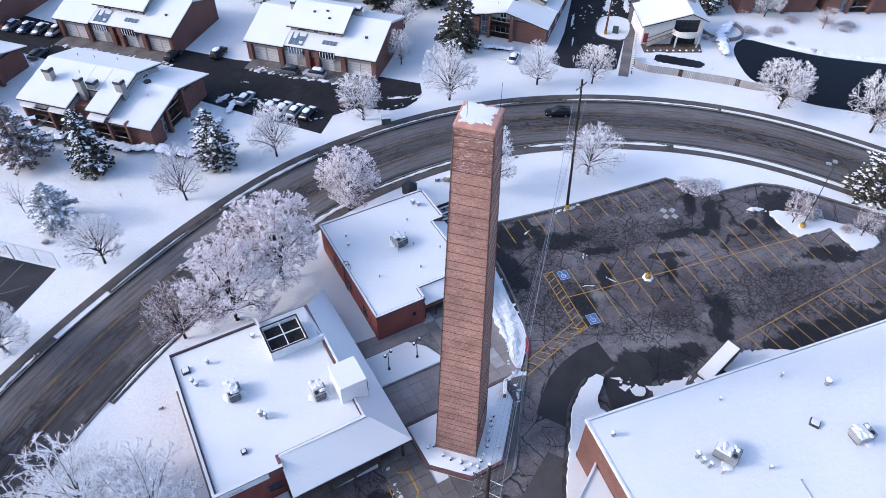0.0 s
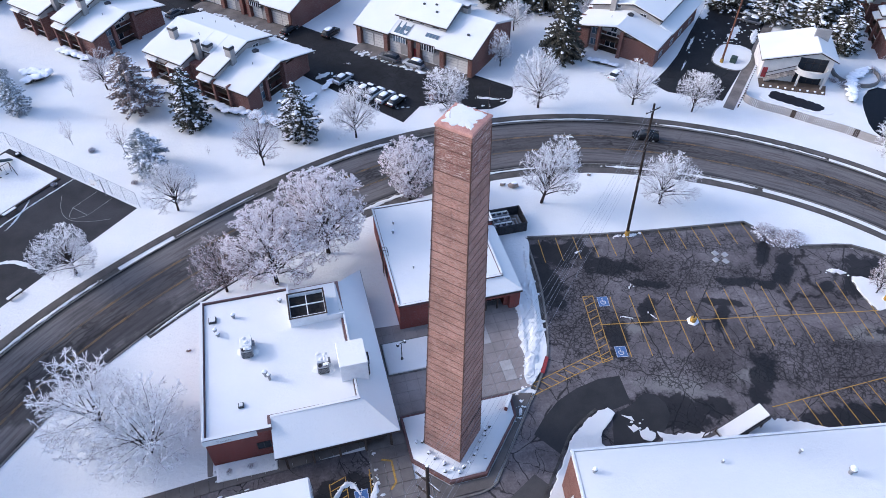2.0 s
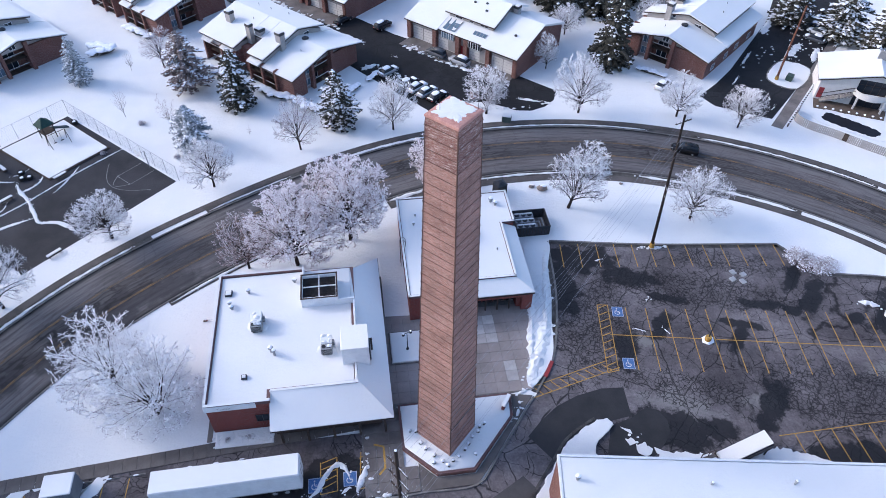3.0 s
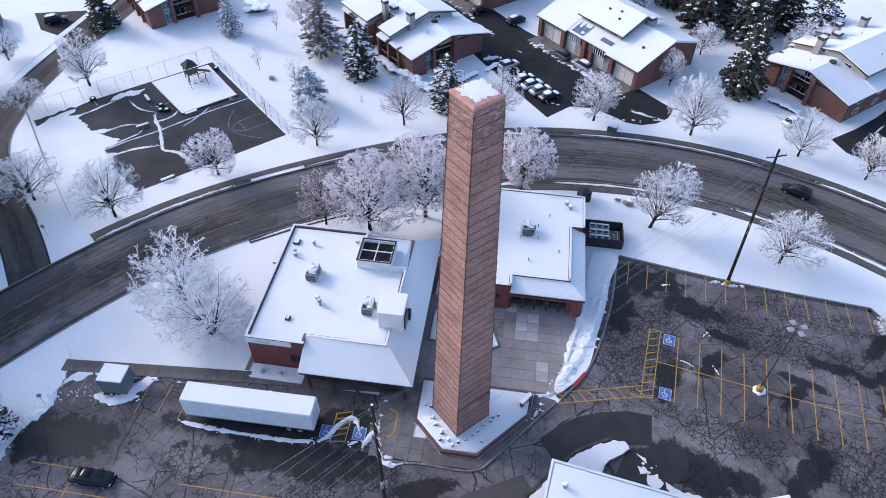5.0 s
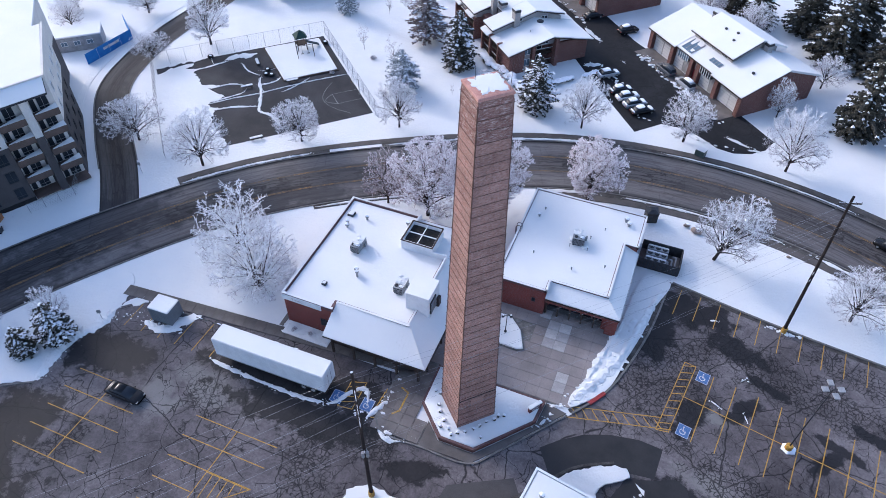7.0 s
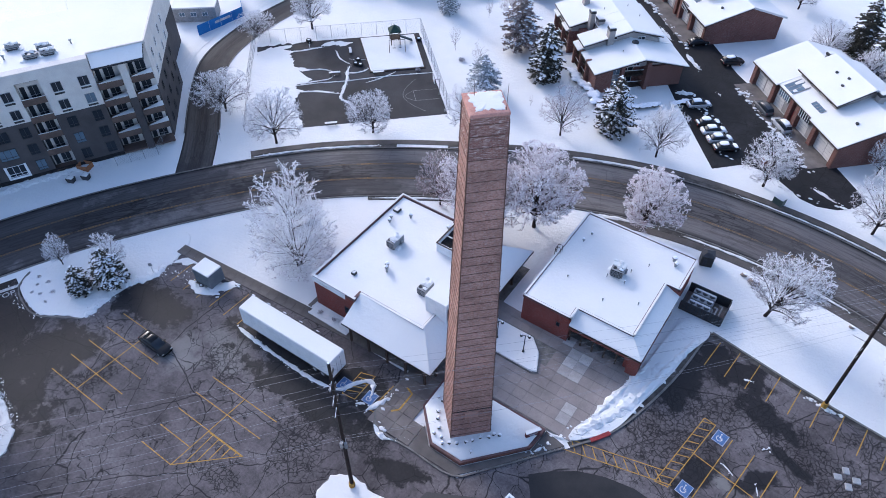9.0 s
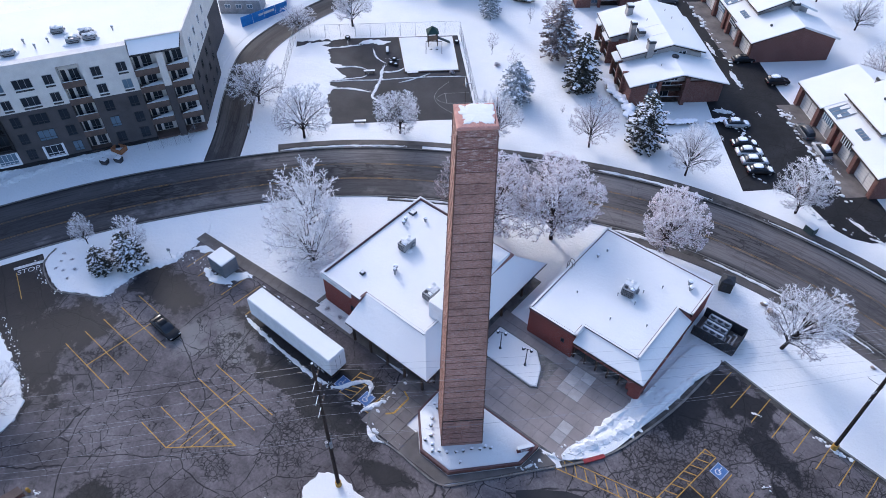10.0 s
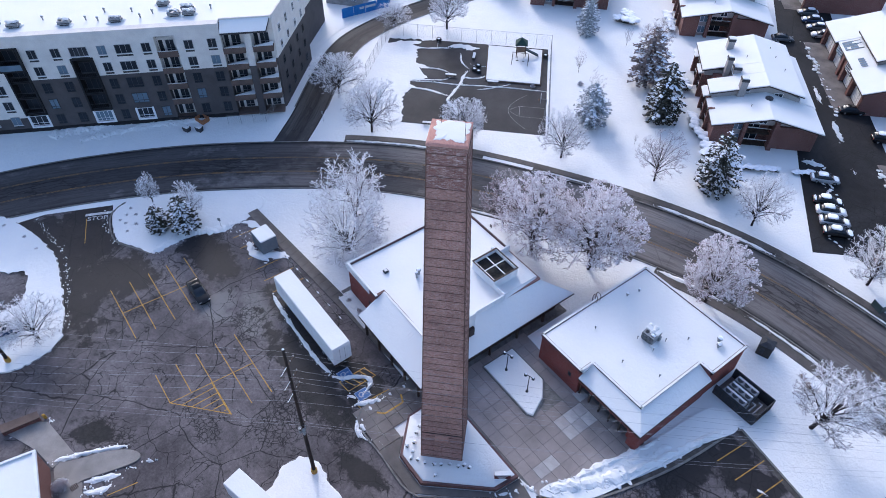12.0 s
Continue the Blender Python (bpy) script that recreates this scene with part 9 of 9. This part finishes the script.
bay_stack(-17.0, 3.3, (0, 1, 2, 3, 4), False, 16.35)
bay_stack(-30.9, 3.3, (1, 2, 3), True, 13.2)
bay_stack(-41.8, 3.3, (1, 2, 3, 4), True, 15.75)
Shape().box(-43.7, -39.9, -1.1, -0.3, 12.2, 12.5).link("bay_floor", BLACK, flats)
for x0, x1 in ((-43.7, -43.5), (-40.1, -39.9)):
    Shape().box(x0, x1, -1.1, -0.3, 12.5, 15.9).link("bay_cheek", BLACK, flats)
Shape().box(-43.5, -40.1, -1.08, -1.02, 12.5, 13.5).link("bay_glass", BLUE_GLASS, flats, "glazed balcony front")
for x, w, n in ((-9.55, 1.45, 1), (-13.35, 1.45, 1), (-20.2, 1.4, 1), (-23.85, 2.6, 2), (-27.25, 1.35, 1), (-30.9, 2.8, 3), (-34.5, 1.4, 1), (-38.15, 1.4, 1), (-41.8, 2.8, 2), (-45.6, 1.5, 1), (-49.3, 1.5, 1), (-53, 2.8, 3), (-57, 1.5, 1)):
    for k in range(5):
        if (x == -30.9 and k in (1, 2, 3)) or (x == -41.8 and k):
            continue
        z, pale_wall = k * FL + 1.05, k > 2 or x < -44
        big = k == 0 and w > 2
        window(flats, w, 1.95 if not pale_wall else 1.6, pose(x, -0.03, z + (0.5 if pale_wall else 0.15)), BLUE_GLASS if (k * 7 + int(-x)) % 5 == 0 else GLASS, WHITE_METAL if big else GREY_METAL if pale_wall else DARK_METAL, n, 0.0 if pale_wall else 0.5)
        if pale_wall:
            Shape().box(x - w / 2, x + w / 2, -0.06, 0.0, z - 0.02, z + 0.26).link("louvre", DARK_METAL, flats, "dark louvre below the window")
            Shape().box(x - w / 2 - 0.06, x + w / 2 + 0.06, -0.10, 0.0, z + 0.36, z + 0.46).link("window_sill", WHITE_METAL, flats)
        if big:
            for x0, x1, z0, z1 in ((x - w / 2 - 0.3, x + w / 2 + 0.3, z - 0.3, z), (x - w / 2 - 0.3, x - w / 2, z, z + 2.2), (x + w / 2, x + w / 2 + 0.3, z, z + 2.2)):
                Shape().box(x0, x1, -0.14, 0.0, z0, z1).link("surround", WHITE_METAL, flats, "white window surround")
Shape().box(-70, -8, -0.12, 0.0, 0.0, 0.7).link("plinth", BLACK, flats, "dark plinth")
for k in range(5):
    z = k * FL + 0.6
    for x0, x1 in ((-7.95, -4.3), (-3.05, 0.35)):
        Shape().box(x0, x1, -0.5, 1.8, z - 0.22, z).link("balcony_slab", TAN_SIDING, flats)
        Shape().box(x0 + 0.05, x1 - 0.15, 1.72, 1.8, z, z + FL - 0.3).link("recess_panel", CREAM, flats, "white recess panel")
        window(flats, 1.5, 2.1, pose((x0 + x1) / 2 + 0.3, 1.68, z + 0.1), GLASS, GREY_METAL, 1, 0.5)
        window(flats, 0.7, 2.1, pose(x0 + 0.6, 1.68, z + 0.1), GLASS, DARK_METAL, 0)
        if k:
            Shape().box(x0, x1, -0.55, -0.45, z - 0.25, z + 0.85).link("balcony_front", TAN_SIDING, flats, "solid brown timber balcony front")
            roof_sheet("railing_snow", [(x0 + 0.2, -0.42, z + 0.9), (x1, 0.9, z + 0.9)], [(x0 + 0.2, -0.55, z + 0.9), (x1, -0.55, z + 0.9)], 0.08, ROOF_SNOW, flats, "wedge of drifted snow")
for y in (4.5, 8, 12, 15.5):
    for k in range(5):
        window(flats, 1.0, 1.6, pose(y * SK + 0.03, y, k * FL + 1.3, 0, 0, 73.3), GLASS, WHITE_METAL if k > 2 else DARK_METAL, 1)
flat_prism([(-9, 18), (3.0, 18), (8.5, 34), (-9, 34)], 0, BAND - 2, DARK_SIDING, "rear_wing", "charcoal base of the rear wing")
flat_prism([(-9, 18), (3.0, 18), (8.5, 34), (-9, 34)], BAND - 2, 15.5, CREAM, "rear_wing", "pale rear wing")
Shape().prism([(-9, 18), (3.0, 18), (8.5, 34), (-9, 34)], 15.5, 15.9, 0.1).link("roof_snow", ROOF_SNOW, flats)

# clutter round the apartment block
crate = thing("builders_crate", "open orange-brown plywood crate in the snow", "crate", pose(-54.2, 33.6, 0, 0, 0, 20))
for x0, x1, y0, y1 in ((-1.0, 1.0, -0.8, -0.72), (-1.0, 1.0, 0.72, 0.8), (-1.0, -0.92, -0.72, 0.72), (0.92, 1.0, -0.72, 0.72)):
    Shape().box(x0, x1, y0, y1, 0, 0.9).link("panel", RUST_BOARD, crate)
for x, y in ((-53.0, 30.2), (-51.7, 32.0)):
    b = thing("rubble_skip", "small black bin topped with snow", "bin", pose(x, y, 0, 0, 0, 25), "small black bins")
    Shape().loft([[(-0.5, -0.4, 0), (0.5, -0.4, 0), (0.5, 0.4, 0), (-0.5, 0.4, 0)], [(-0.6, -0.5, 0.8), (0.6, -0.5, 0.8), (0.6, 0.5, 0.8), (-0.6, 0.5, 0.8)]]).link("tub", DARK_METAL, b)
    Shape().box(-0.5, 0.5, -0.4, 0.4, 0.72, 0.95, 0.1).link("snow_cap", ROOF_SNOW, b)


def mesh_fence(name, label, pts, h, step=2.6, rail=True):
    """Chain-link fence: posts and rails as pieces, the wire as fine real strands."""
    f = thing(name, label, "fence")
    post = Shape().tube((0, 0, 0), (0, 0, h), 0.035, 0.035, 6).mesh("post", GREY_METAL)
    for (xa, ya), (xb, yb) in zip(pts, pts[1:]):
        a, b = Vector((xa, ya, 0)), Vector((xb, yb, 0))
        n = max(1, round((b - a).length / step))
        for i in range(n + 1):
            p = a.lerp(b, i / n)
            share(post, "post", f, pose(p.x, p.y, 0))
        Shape().tube(a + Vector((0, 0, h)), b + Vector((0, 0, h)), 0.025, 0.025, 5).link("top_rail", GREY_METAL, f)
        s = Shape()
        k = int((b - a).length / 0.35)
        d = (b - a) / k
        for i in range(k):
            p = a + d * i
            q = min(h / 0.35, 8)
            s.tube(p + Vector((0, 0, 0.05)), p + d * 2 + Vector((0, 0, h)), 0.006, 0.006, 3, False)
            s.tube(p + Vector((0, 0, h)), p + d * 2 + Vector((0, 0, 0.05)), 0.006, 0.006, 3, False)
        tagged(s.link("wire_mesh", GREY_METAL, f), kind="stuff")
    return f


mesh_fence("court_fence", "tall chain-link fence along two sides of the court", [court_point(1.01, -0.01), court_point(1.015, 1.015), court_point(0.03, 1.015), court_point(-0.01, 0.45)], 3.0, 3.0)
mesh_fence("street_fence", "low chain-link fence along the court's street side", [court_point(-0.01, 0.45), court_point(-0.03, 0.02)], 1.4, 3.0)
mesh_fence("site_fence", "chain-link site fence in front of the flats", [(-50.5, 37.0), (-47.2, 42.8), (-50.5, 47.5), (-60, 57.5)], 1.8, 2.6)
blue = thing("site_hoarding", "blue screened hoarding along the building site", "hoarding")
for (xa, ya), (xb, yb) in (((-72.9, 74.0), (-71.6, 85.4)), ((-71.6, 85.4), (-77.5, 90.0))):
    n = 4
    for i in range(n):
        a, b = Vector((xa, ya)).lerp(Vector((xb, yb)), i / n), Vector((xa, ya)).lerp(Vector((xb, yb)), (i + 0.97) / n)
        d = (b - a).normalized() * 0.04
        Shape().prism([(a.x + d.y, a.y - d.x), (b.x + d.y, b.y - d.x), (b.x - d.y, b.y + d.x), (a.x - d.y, a.y + d.x)], 0, 2.2).link("panel", BLUE_FENCE, blue)
for i, (u, v, w) in enumerate(((0.42, 1.35, 1.1), (0.55, 1.35, 1.6), (0.66, 1.35, 1.2))):
    p = Vector((-72.9, 74.0)).lerp(Vector((-71.6, 85.4)), u)
    bar = Shape().box(-w / 2, w / 2, -0.02, 0.02, v - 0.25, v + 0.25).link("text_bar", WHITE_PAINT, blue)
    bar.matrix_basis = pose(p.x + 0.07, p.y, 0, 0, 0, 83.5)
cabin = thing("site_cabin", "pale grey site cabin with a snowy roof", "cabin", pose(-79.5, 79.5, 0, 0, 0, 40))
Shape().box(-4.5, 4.5, -2.4, 2.4, 0, 3.0, 0.04).link("body", GREY_METAL, cabin)
Shape().box(-4.6, 4.6, -2.5, 2.5, 3.0, 3.3, 0.1).link("roof_snow", ROOF_SNOW, cabin)
for i in range(3):
    window(cabin, 1.2, 0.9, pose(-2.6 + i * 2.4, -2.43, 1.3), BLUE_GLASS, WHITE_METAL, 1)
shed = thing("bungalow", "small blue-grey house with a snowy gable roof", "house", pose(-92, 99, 0, 0, 0, 35))
Shape().box(0, 11, 0, 8, 0, 2.8).link("wall", mottled("blue_grey_siding", (0.10, 0.15, 0.21), (0.13, 0.18, 0.24), 0.8), shed)
gable_roof(shed, 0, 11, 0, 8, 2.8, 4.6, 5.5, 0.4)
for i in range(3):
    window(shed, 1.3, 1.2, pose(2 + i * 3.4, -0.02, 1.0), GLASS, WHITE_METAL, 1)


# ---- court furniture and small things ----
play = thing("play_tower", "wooden play tower with a pitched green roof and slide", "playground", pose(-37.3, 95.1, 0.3, 0, 0, 48))
for x in (-0.9, 0.9):
    for y in (-0.9, 0.9):
        Shape().tube((x, y, 0), (x, y, 2.9), 0.08, 0.08, 6).link("post", WOOD, play)
Shape().box(-1, 1, -1, 1, 1.3, 1.42).link("deck", WOOD, play)
Shape().add([(-1.25, -1.25, 2.8), (1.25, -1.25, 2.8), (1.25, 1.25, 2.8), (-1.25, 1.25, 2.8), (0, 0, 4.1)], [(0, 1, 4), (1, 2, 4), (2, 3, 4), (3, 0, 4), (3, 2, 1, 0)]).link("roof", mottled("dark_green_roof", (0.02, 0.045, 0.04), (0.03, 0.06, 0.05), 2), play)
Shape().loft([[(1.0, -0.35, 1.35), (1.0, 0.35, 1.35), (1.0, 0.35, 1.6), (1.0, -0.35, 1.6)], [(3.6, -0.35, 0.1), (3.6, 0.35, 0.1), (3.6, 0.35, 0.35), (3.6, -0.35, 0.35)]]).link("slide", mottled("dark_plastic", (0.03, 0.05, 0.06), (0.04, 0.06, 0.07), 2), play)
swing = thing("swing_frame", "dark metal swing frame and climbing bars", "swing", pose(-35.1, 93.0, 0.3, 0, 0, 40))
for x in (-1.6, 1.6):
    Shape().tube((x, -0.9, 0), (x, 0, 2.3), 0.05, 0.05, 6).link("leg", STEEL, swing)
    Shape().tube((x, 0.9, 0), (x, 0, 2.3), 0.05, 0.05, 6).link("leg", STEEL, swing)
Shape().tube((-1.6, 0, 2.3), (1.6, 0, 2.3), 0.05, 0.05, 6).link("top_bar", STEEL, swing)
for x in (-0.6, 0.6):
    Shape().tube((x, 0, 2.3), (x, 0, 0.55), 0.02, 0.02, 4).link("chain", STEEL, swing)
    Shape().box(x - 0.25, x + 0.25, -0.1, 0.1, 0.5, 0.56).link("swing_seat", RUBBER, swing)
hoop = thing("basketball_hoop", "basketball hoop on a bent post by the fence", "basketball hoop", pose(-19.6, 84.7, 0.02, 0, 0, 45))
Shape().tube((0.6, 0, 0), (0.6, 0, 3.2), 0.08, 0.07, 8).link("post", GREY_METAL, hoop)
Shape().tube((0.6, 0, 3.2), (-0.4, 0, 3.3), 0.05, 0.05, 6).link("arm", GREY_METAL, hoop)
Shape().box(-0.48, -0.42, -0.9, 0.9, 2.9, 3.95, 0.01).link("backboard", WHITE_METAL, hoop)
s = Shape()
for i in range(10):
    a, b = i * math.pi / 5, (i + 1) * math.pi / 5
    s.tube((-0.72 + math.cos(a) * 0.23, math.sin(a) * 0.23, 3.05), (-0.72 + math.cos(b) * 0.23, math.sin(b) * 0.23, 3.05), 0.015, 0.015, 4, False)
s.link("ring", RUST_BOARD, hoop)


def bench(x, y, a, label, group="court benches"):
    b = thing("bench", label, "bench", pose(x, y, 0.02, 0, 0, a), group)
    for i in range(3):
        Shape().box(-1.1, 1.1, -0.28 + i * 0.2, -0.1 + i * 0.2, 0.42, 0.47, 0.01).link("seat_board", WOOD, b)
    for k in (-0.8, 0.8):
        Shape().box(k - 0.05, k + 0.05, -0.25, 0.25, 0, 0.42).link("leg", STEEL, b)
    Shape().box(-1.1, 1.1, -0.26, 0.28, 0.47, 0.58, 0.05).link("snow_cover", ROOF_SNOW, b)


bench(-29.2, 66.0, 45, "park bench under snow beside the court"), bench(-39.7, 79.0, 45, "bench under snow on the court"), bench(-32.9, 84.1, 45, "bench under snow beside the play area"), bench(-42.7, 87.2, -45, "table bench half under snow on the court")
for x, y in ((-37.7, 84.4), (-38.8, 84.2), (-39.4, 85.7), (-52.5, 85.5), (-34.3, 99.3)):
    b = thing("rubber_tyre_planter", "dark round tub half filled with snow on the court", "tub", pose(x, y, 0.02), "court tubs")
    Shape().loft([[(math.cos(t) * q, math.sin(t) * q, zz) for t in (i * math.pi / 6 for i in range(12))] for q, zz in ((0.5, 0), (0.6, 0.3), (0.5, 0.5), (0.35, 0.45))]).link("tub", RUBBER, b)
    Shape().blob((0, 0, 0.42), 0.38, 0.35, 0.14).link("snow_cap", CLUMP, b)
bin1 = thing("waste_bin_cabin", "dark brown square utility cabin in the snow", "utility box", pose(37.0, 71.8, 0, 0, 0, 18))
Shape().box(-0.85, 0.85, -0.85, 0.85, 0, 1.9, 0.04).link("body", mottled("dark_brown_paint", (0.03, 0.028, 0.026), (0.045, 0.04, 0.036), 1.0, 0.5), bin1)
Shape().loft([[(-0.92, -0.92, 1.9), (0.92, -0.92, 1.9), (0.92, 0.92, 1.9), (-0.92, 0.92, 1.9)], [(-0.3, -0.3, 2.25), (0.3, -0.3, 2.25), (0.3, 0.3, 2.25), (-0.3, 0.3, 2.25)]]).link("roof", DARK_METAL, bin1)
Shape().box(-0.5, 0.0, -0.87, -0.85, 0.3, 1.5).link("hatch", DARK_METAL, bin1)
tr = thing("transformer_box", "green-grey transformer cabinet by the road", "utility box", pose(42.0, 90.9, 0, 0, 0, -20))
Shape().box(-0.8, 0.8, -0.6, 0.6, 0, 1.2, 0.04).link("body", mottled("green_grey_paint", (0.05, 0.075, 0.07), (0.07, 0.09, 0.085), 1.0, 0.5), tr)
Shape().box(-0.8, 0.8, -0.6, 0.6, 1.2, 1.34, 0.06).link("snow_cap", ROOF_SNOW, tr)
for x, y, r in ((42.4, 72.4, 0.55), (43.9, 71.6, 0.95), (57.0, 71.4, 0.4), (-6.5, 51, 0.3), (-1.2, 56.3, 0.35)):
    b = thing("boulder", "rounded tan boulder dusted with snow", "rock", pose(x, y, 0), "lawn boulders")
    Shape().blob((0, 0, r * 0.35), r, r * 0.7, r * 0.55, random.Random(int(x)), 0.3).link("stone", STONE, b, smooth=True)
    Shape().blob((0.1, 0.05, r * 0.8), r * 0.6, r * 0.45, r * 0.15, random.Random(int(y)), 0.3).link("snow_cap", CLUMP, b, smooth=True)
post = thing("brick_gatepost", "low brick sign pier beside the housing lot", "pier", pose(37.4, 99.2, 0, 0, 0, 40))
Shape().box(-0.5, 0.5, -0.5, 0.5, 0, 1.5).link("pier", BROWN_BRICK, post)
Shape().box(-0.58, 0.58, -0.58, 0.58, 1.5, 1.7, 0.06).link("snow_cap", ROOF_SNOW, post)


def sign_post(x, y, a, h=2.2):
    p = thing("sign_post", "small metal sign on a thin post", "sign", pose(x, y, 0, 0, 0, a), "road signs")
    Shape().tube((0, 0, 0), (0, 0, h), 0.03, 0.03, 6).link("post", GREY_METAL, p)
    Shape().box(-0.25, 0.25, -0.05, -0.03, h - 0.6, h, 0.01).link("plate", GREY_METAL, p)


sign_post(-26.0, 24.8, 40), sign_post(-41.3, 51.2, 20), sign_post(-1.6, 57.8, 0, 1.0), sign_post(-25.5, -1.0, 30, 1.8)
# the buildings at the southern edge
south = thing("southern_hall", "brick hall with a snowy flat roof and white parapet", "building", pose(-1.1, -6.7, 0, 0, 0, -10))
Shape().box(0.05, 12, -16, -0.05, 0, 3.9).link("wall", BROWN_BRICK, south)
Shape().box(0.2, 12, -16, -0.2, 3.9, 4.05, 0.06).link("roof_snow", ROOF_SNOW, south)
Shape().box(-0.05, 12, -0.25, 0.05, 3.85, 4.25).link("parapet", WHITE_METAL, south)
Shape().box(-0.05, 0.2, -16, -0.25, 3.85, 4.25).link("parapet", WHITE_METAL, south)
yard_south = thing("pavement_south_yard", "grey concrete yard and ramp beside the southern hall", "pavement", kind="structure")
Shape().prism([(-7.2, -5.3), (-1.2, -4.0), (-0.9, -6.5), (-4.2, -7.4), (-7.4, -9.0), (-8.4, -9.6), (-7.9, -6.2)], 0.0, 0.14, 0.02).link("concrete_slab", CONCRETE, yard_south)
Shape().prism(arc_poly([(-0.9, -6.2), (-0.2, -3.7), (0.8, -0.7), (2.1, 1.3), (3.3, 2.0), (3.9, 1.4), (3.4, -1.2), (2.6, -4.3), (2.7, -6.6)], 0.7), 0.0, 0.17, 0.02).link("ramp", CONCRETE, yard_south, "grey concrete walk with a rounded end")
Shape().prism([(2.7, -4.3), (4.8, -4.9), (4.6, -7.0), (2.7, -6.8)], 0.0, 0.15).link("concrete_slab", CONCRETE, yard_south)
low_wall = thing("low_wall", "low dark brick wall with a brown coping and snow at its foot", "wall")
Shape().prism([(-9.4, -9.9), (-8.8, -6.0), (-7.9, -5.9), (-8.3, -9.9)], 0.0, 0.7).link("wall", BROWN_BRICK, low_wall)
Shape().prism([(-9.5, -9.9), (-8.9, -5.9), (-7.8, -5.8), (-8.2, -9.9)], 0.7, 0.84).link("coping", TAN_SIDING, low_wall)
bollard = thing("bollard", "yellow steel bollard leaning at the end of the low wall", "bollard", pose(-8.0, -5.4, 0, 0, 14, 0))
Shape().loft([[(math.cos(t) * q, math.sin(t) * q, z) for t in (i * math.pi / 5 for i in range(10))] for q, z in ((0.18, -0.05), (0.18, 1.0), (0.09, 1.1))]).link("post", YELLOW, bollard)
drain = thing("drain_grate", "dark steel drain grate set in the concrete", "drain", pose(2.9, -5.2, 0.152, 0, 0, 8))
for i in range(5):
    Shape().box(-0.35, 0.35, -0.4 + i * 0.17, -0.28 + i * 0.17, 0, 0.02).link("bar", STEEL, drain)
plant_tree("bush", 2.0, -6.2, 1.5, 2.0)
line(5.9, -2.6, 6.4, 0.6)
for pts, w, h in (([(2.9, -4.2), (3.7, -2.2), (4.4, -0.6)], 0.5, 0.2), ([(4.0, -4.6), (4.8, -3.2), (5.0, -1.8)], 0.7, 0.2), ([(-1.7, -6.6), (-1.0, -4.2), (0.3, -1.0), (1.3, 1.2)], 0.35, 0.25), ([(4.0, 0.4), (4.5, 0.9)], 0.2, 0.15), ([(4.4, 2.2), (5.0, 2.9)], 0.35, 0.25), ([(-7.6, -5.2), (-6.9, -4.9)], 0.3, 0.15), ([(-7.7, -9.5), (-7.3, -6.0)], 0.2, 0.1)):
    snow_ridge("snow_bank", spline(pts, 0.45), w, h, R, "small heap of dirty ploughed snow on concrete")

# the patterns that the trees were copied from are not part of the place
for family in kinds.values():
    for src in family:
        for ob in (*src.children_recursive, src):
            bpy.data.objects.remove(ob)
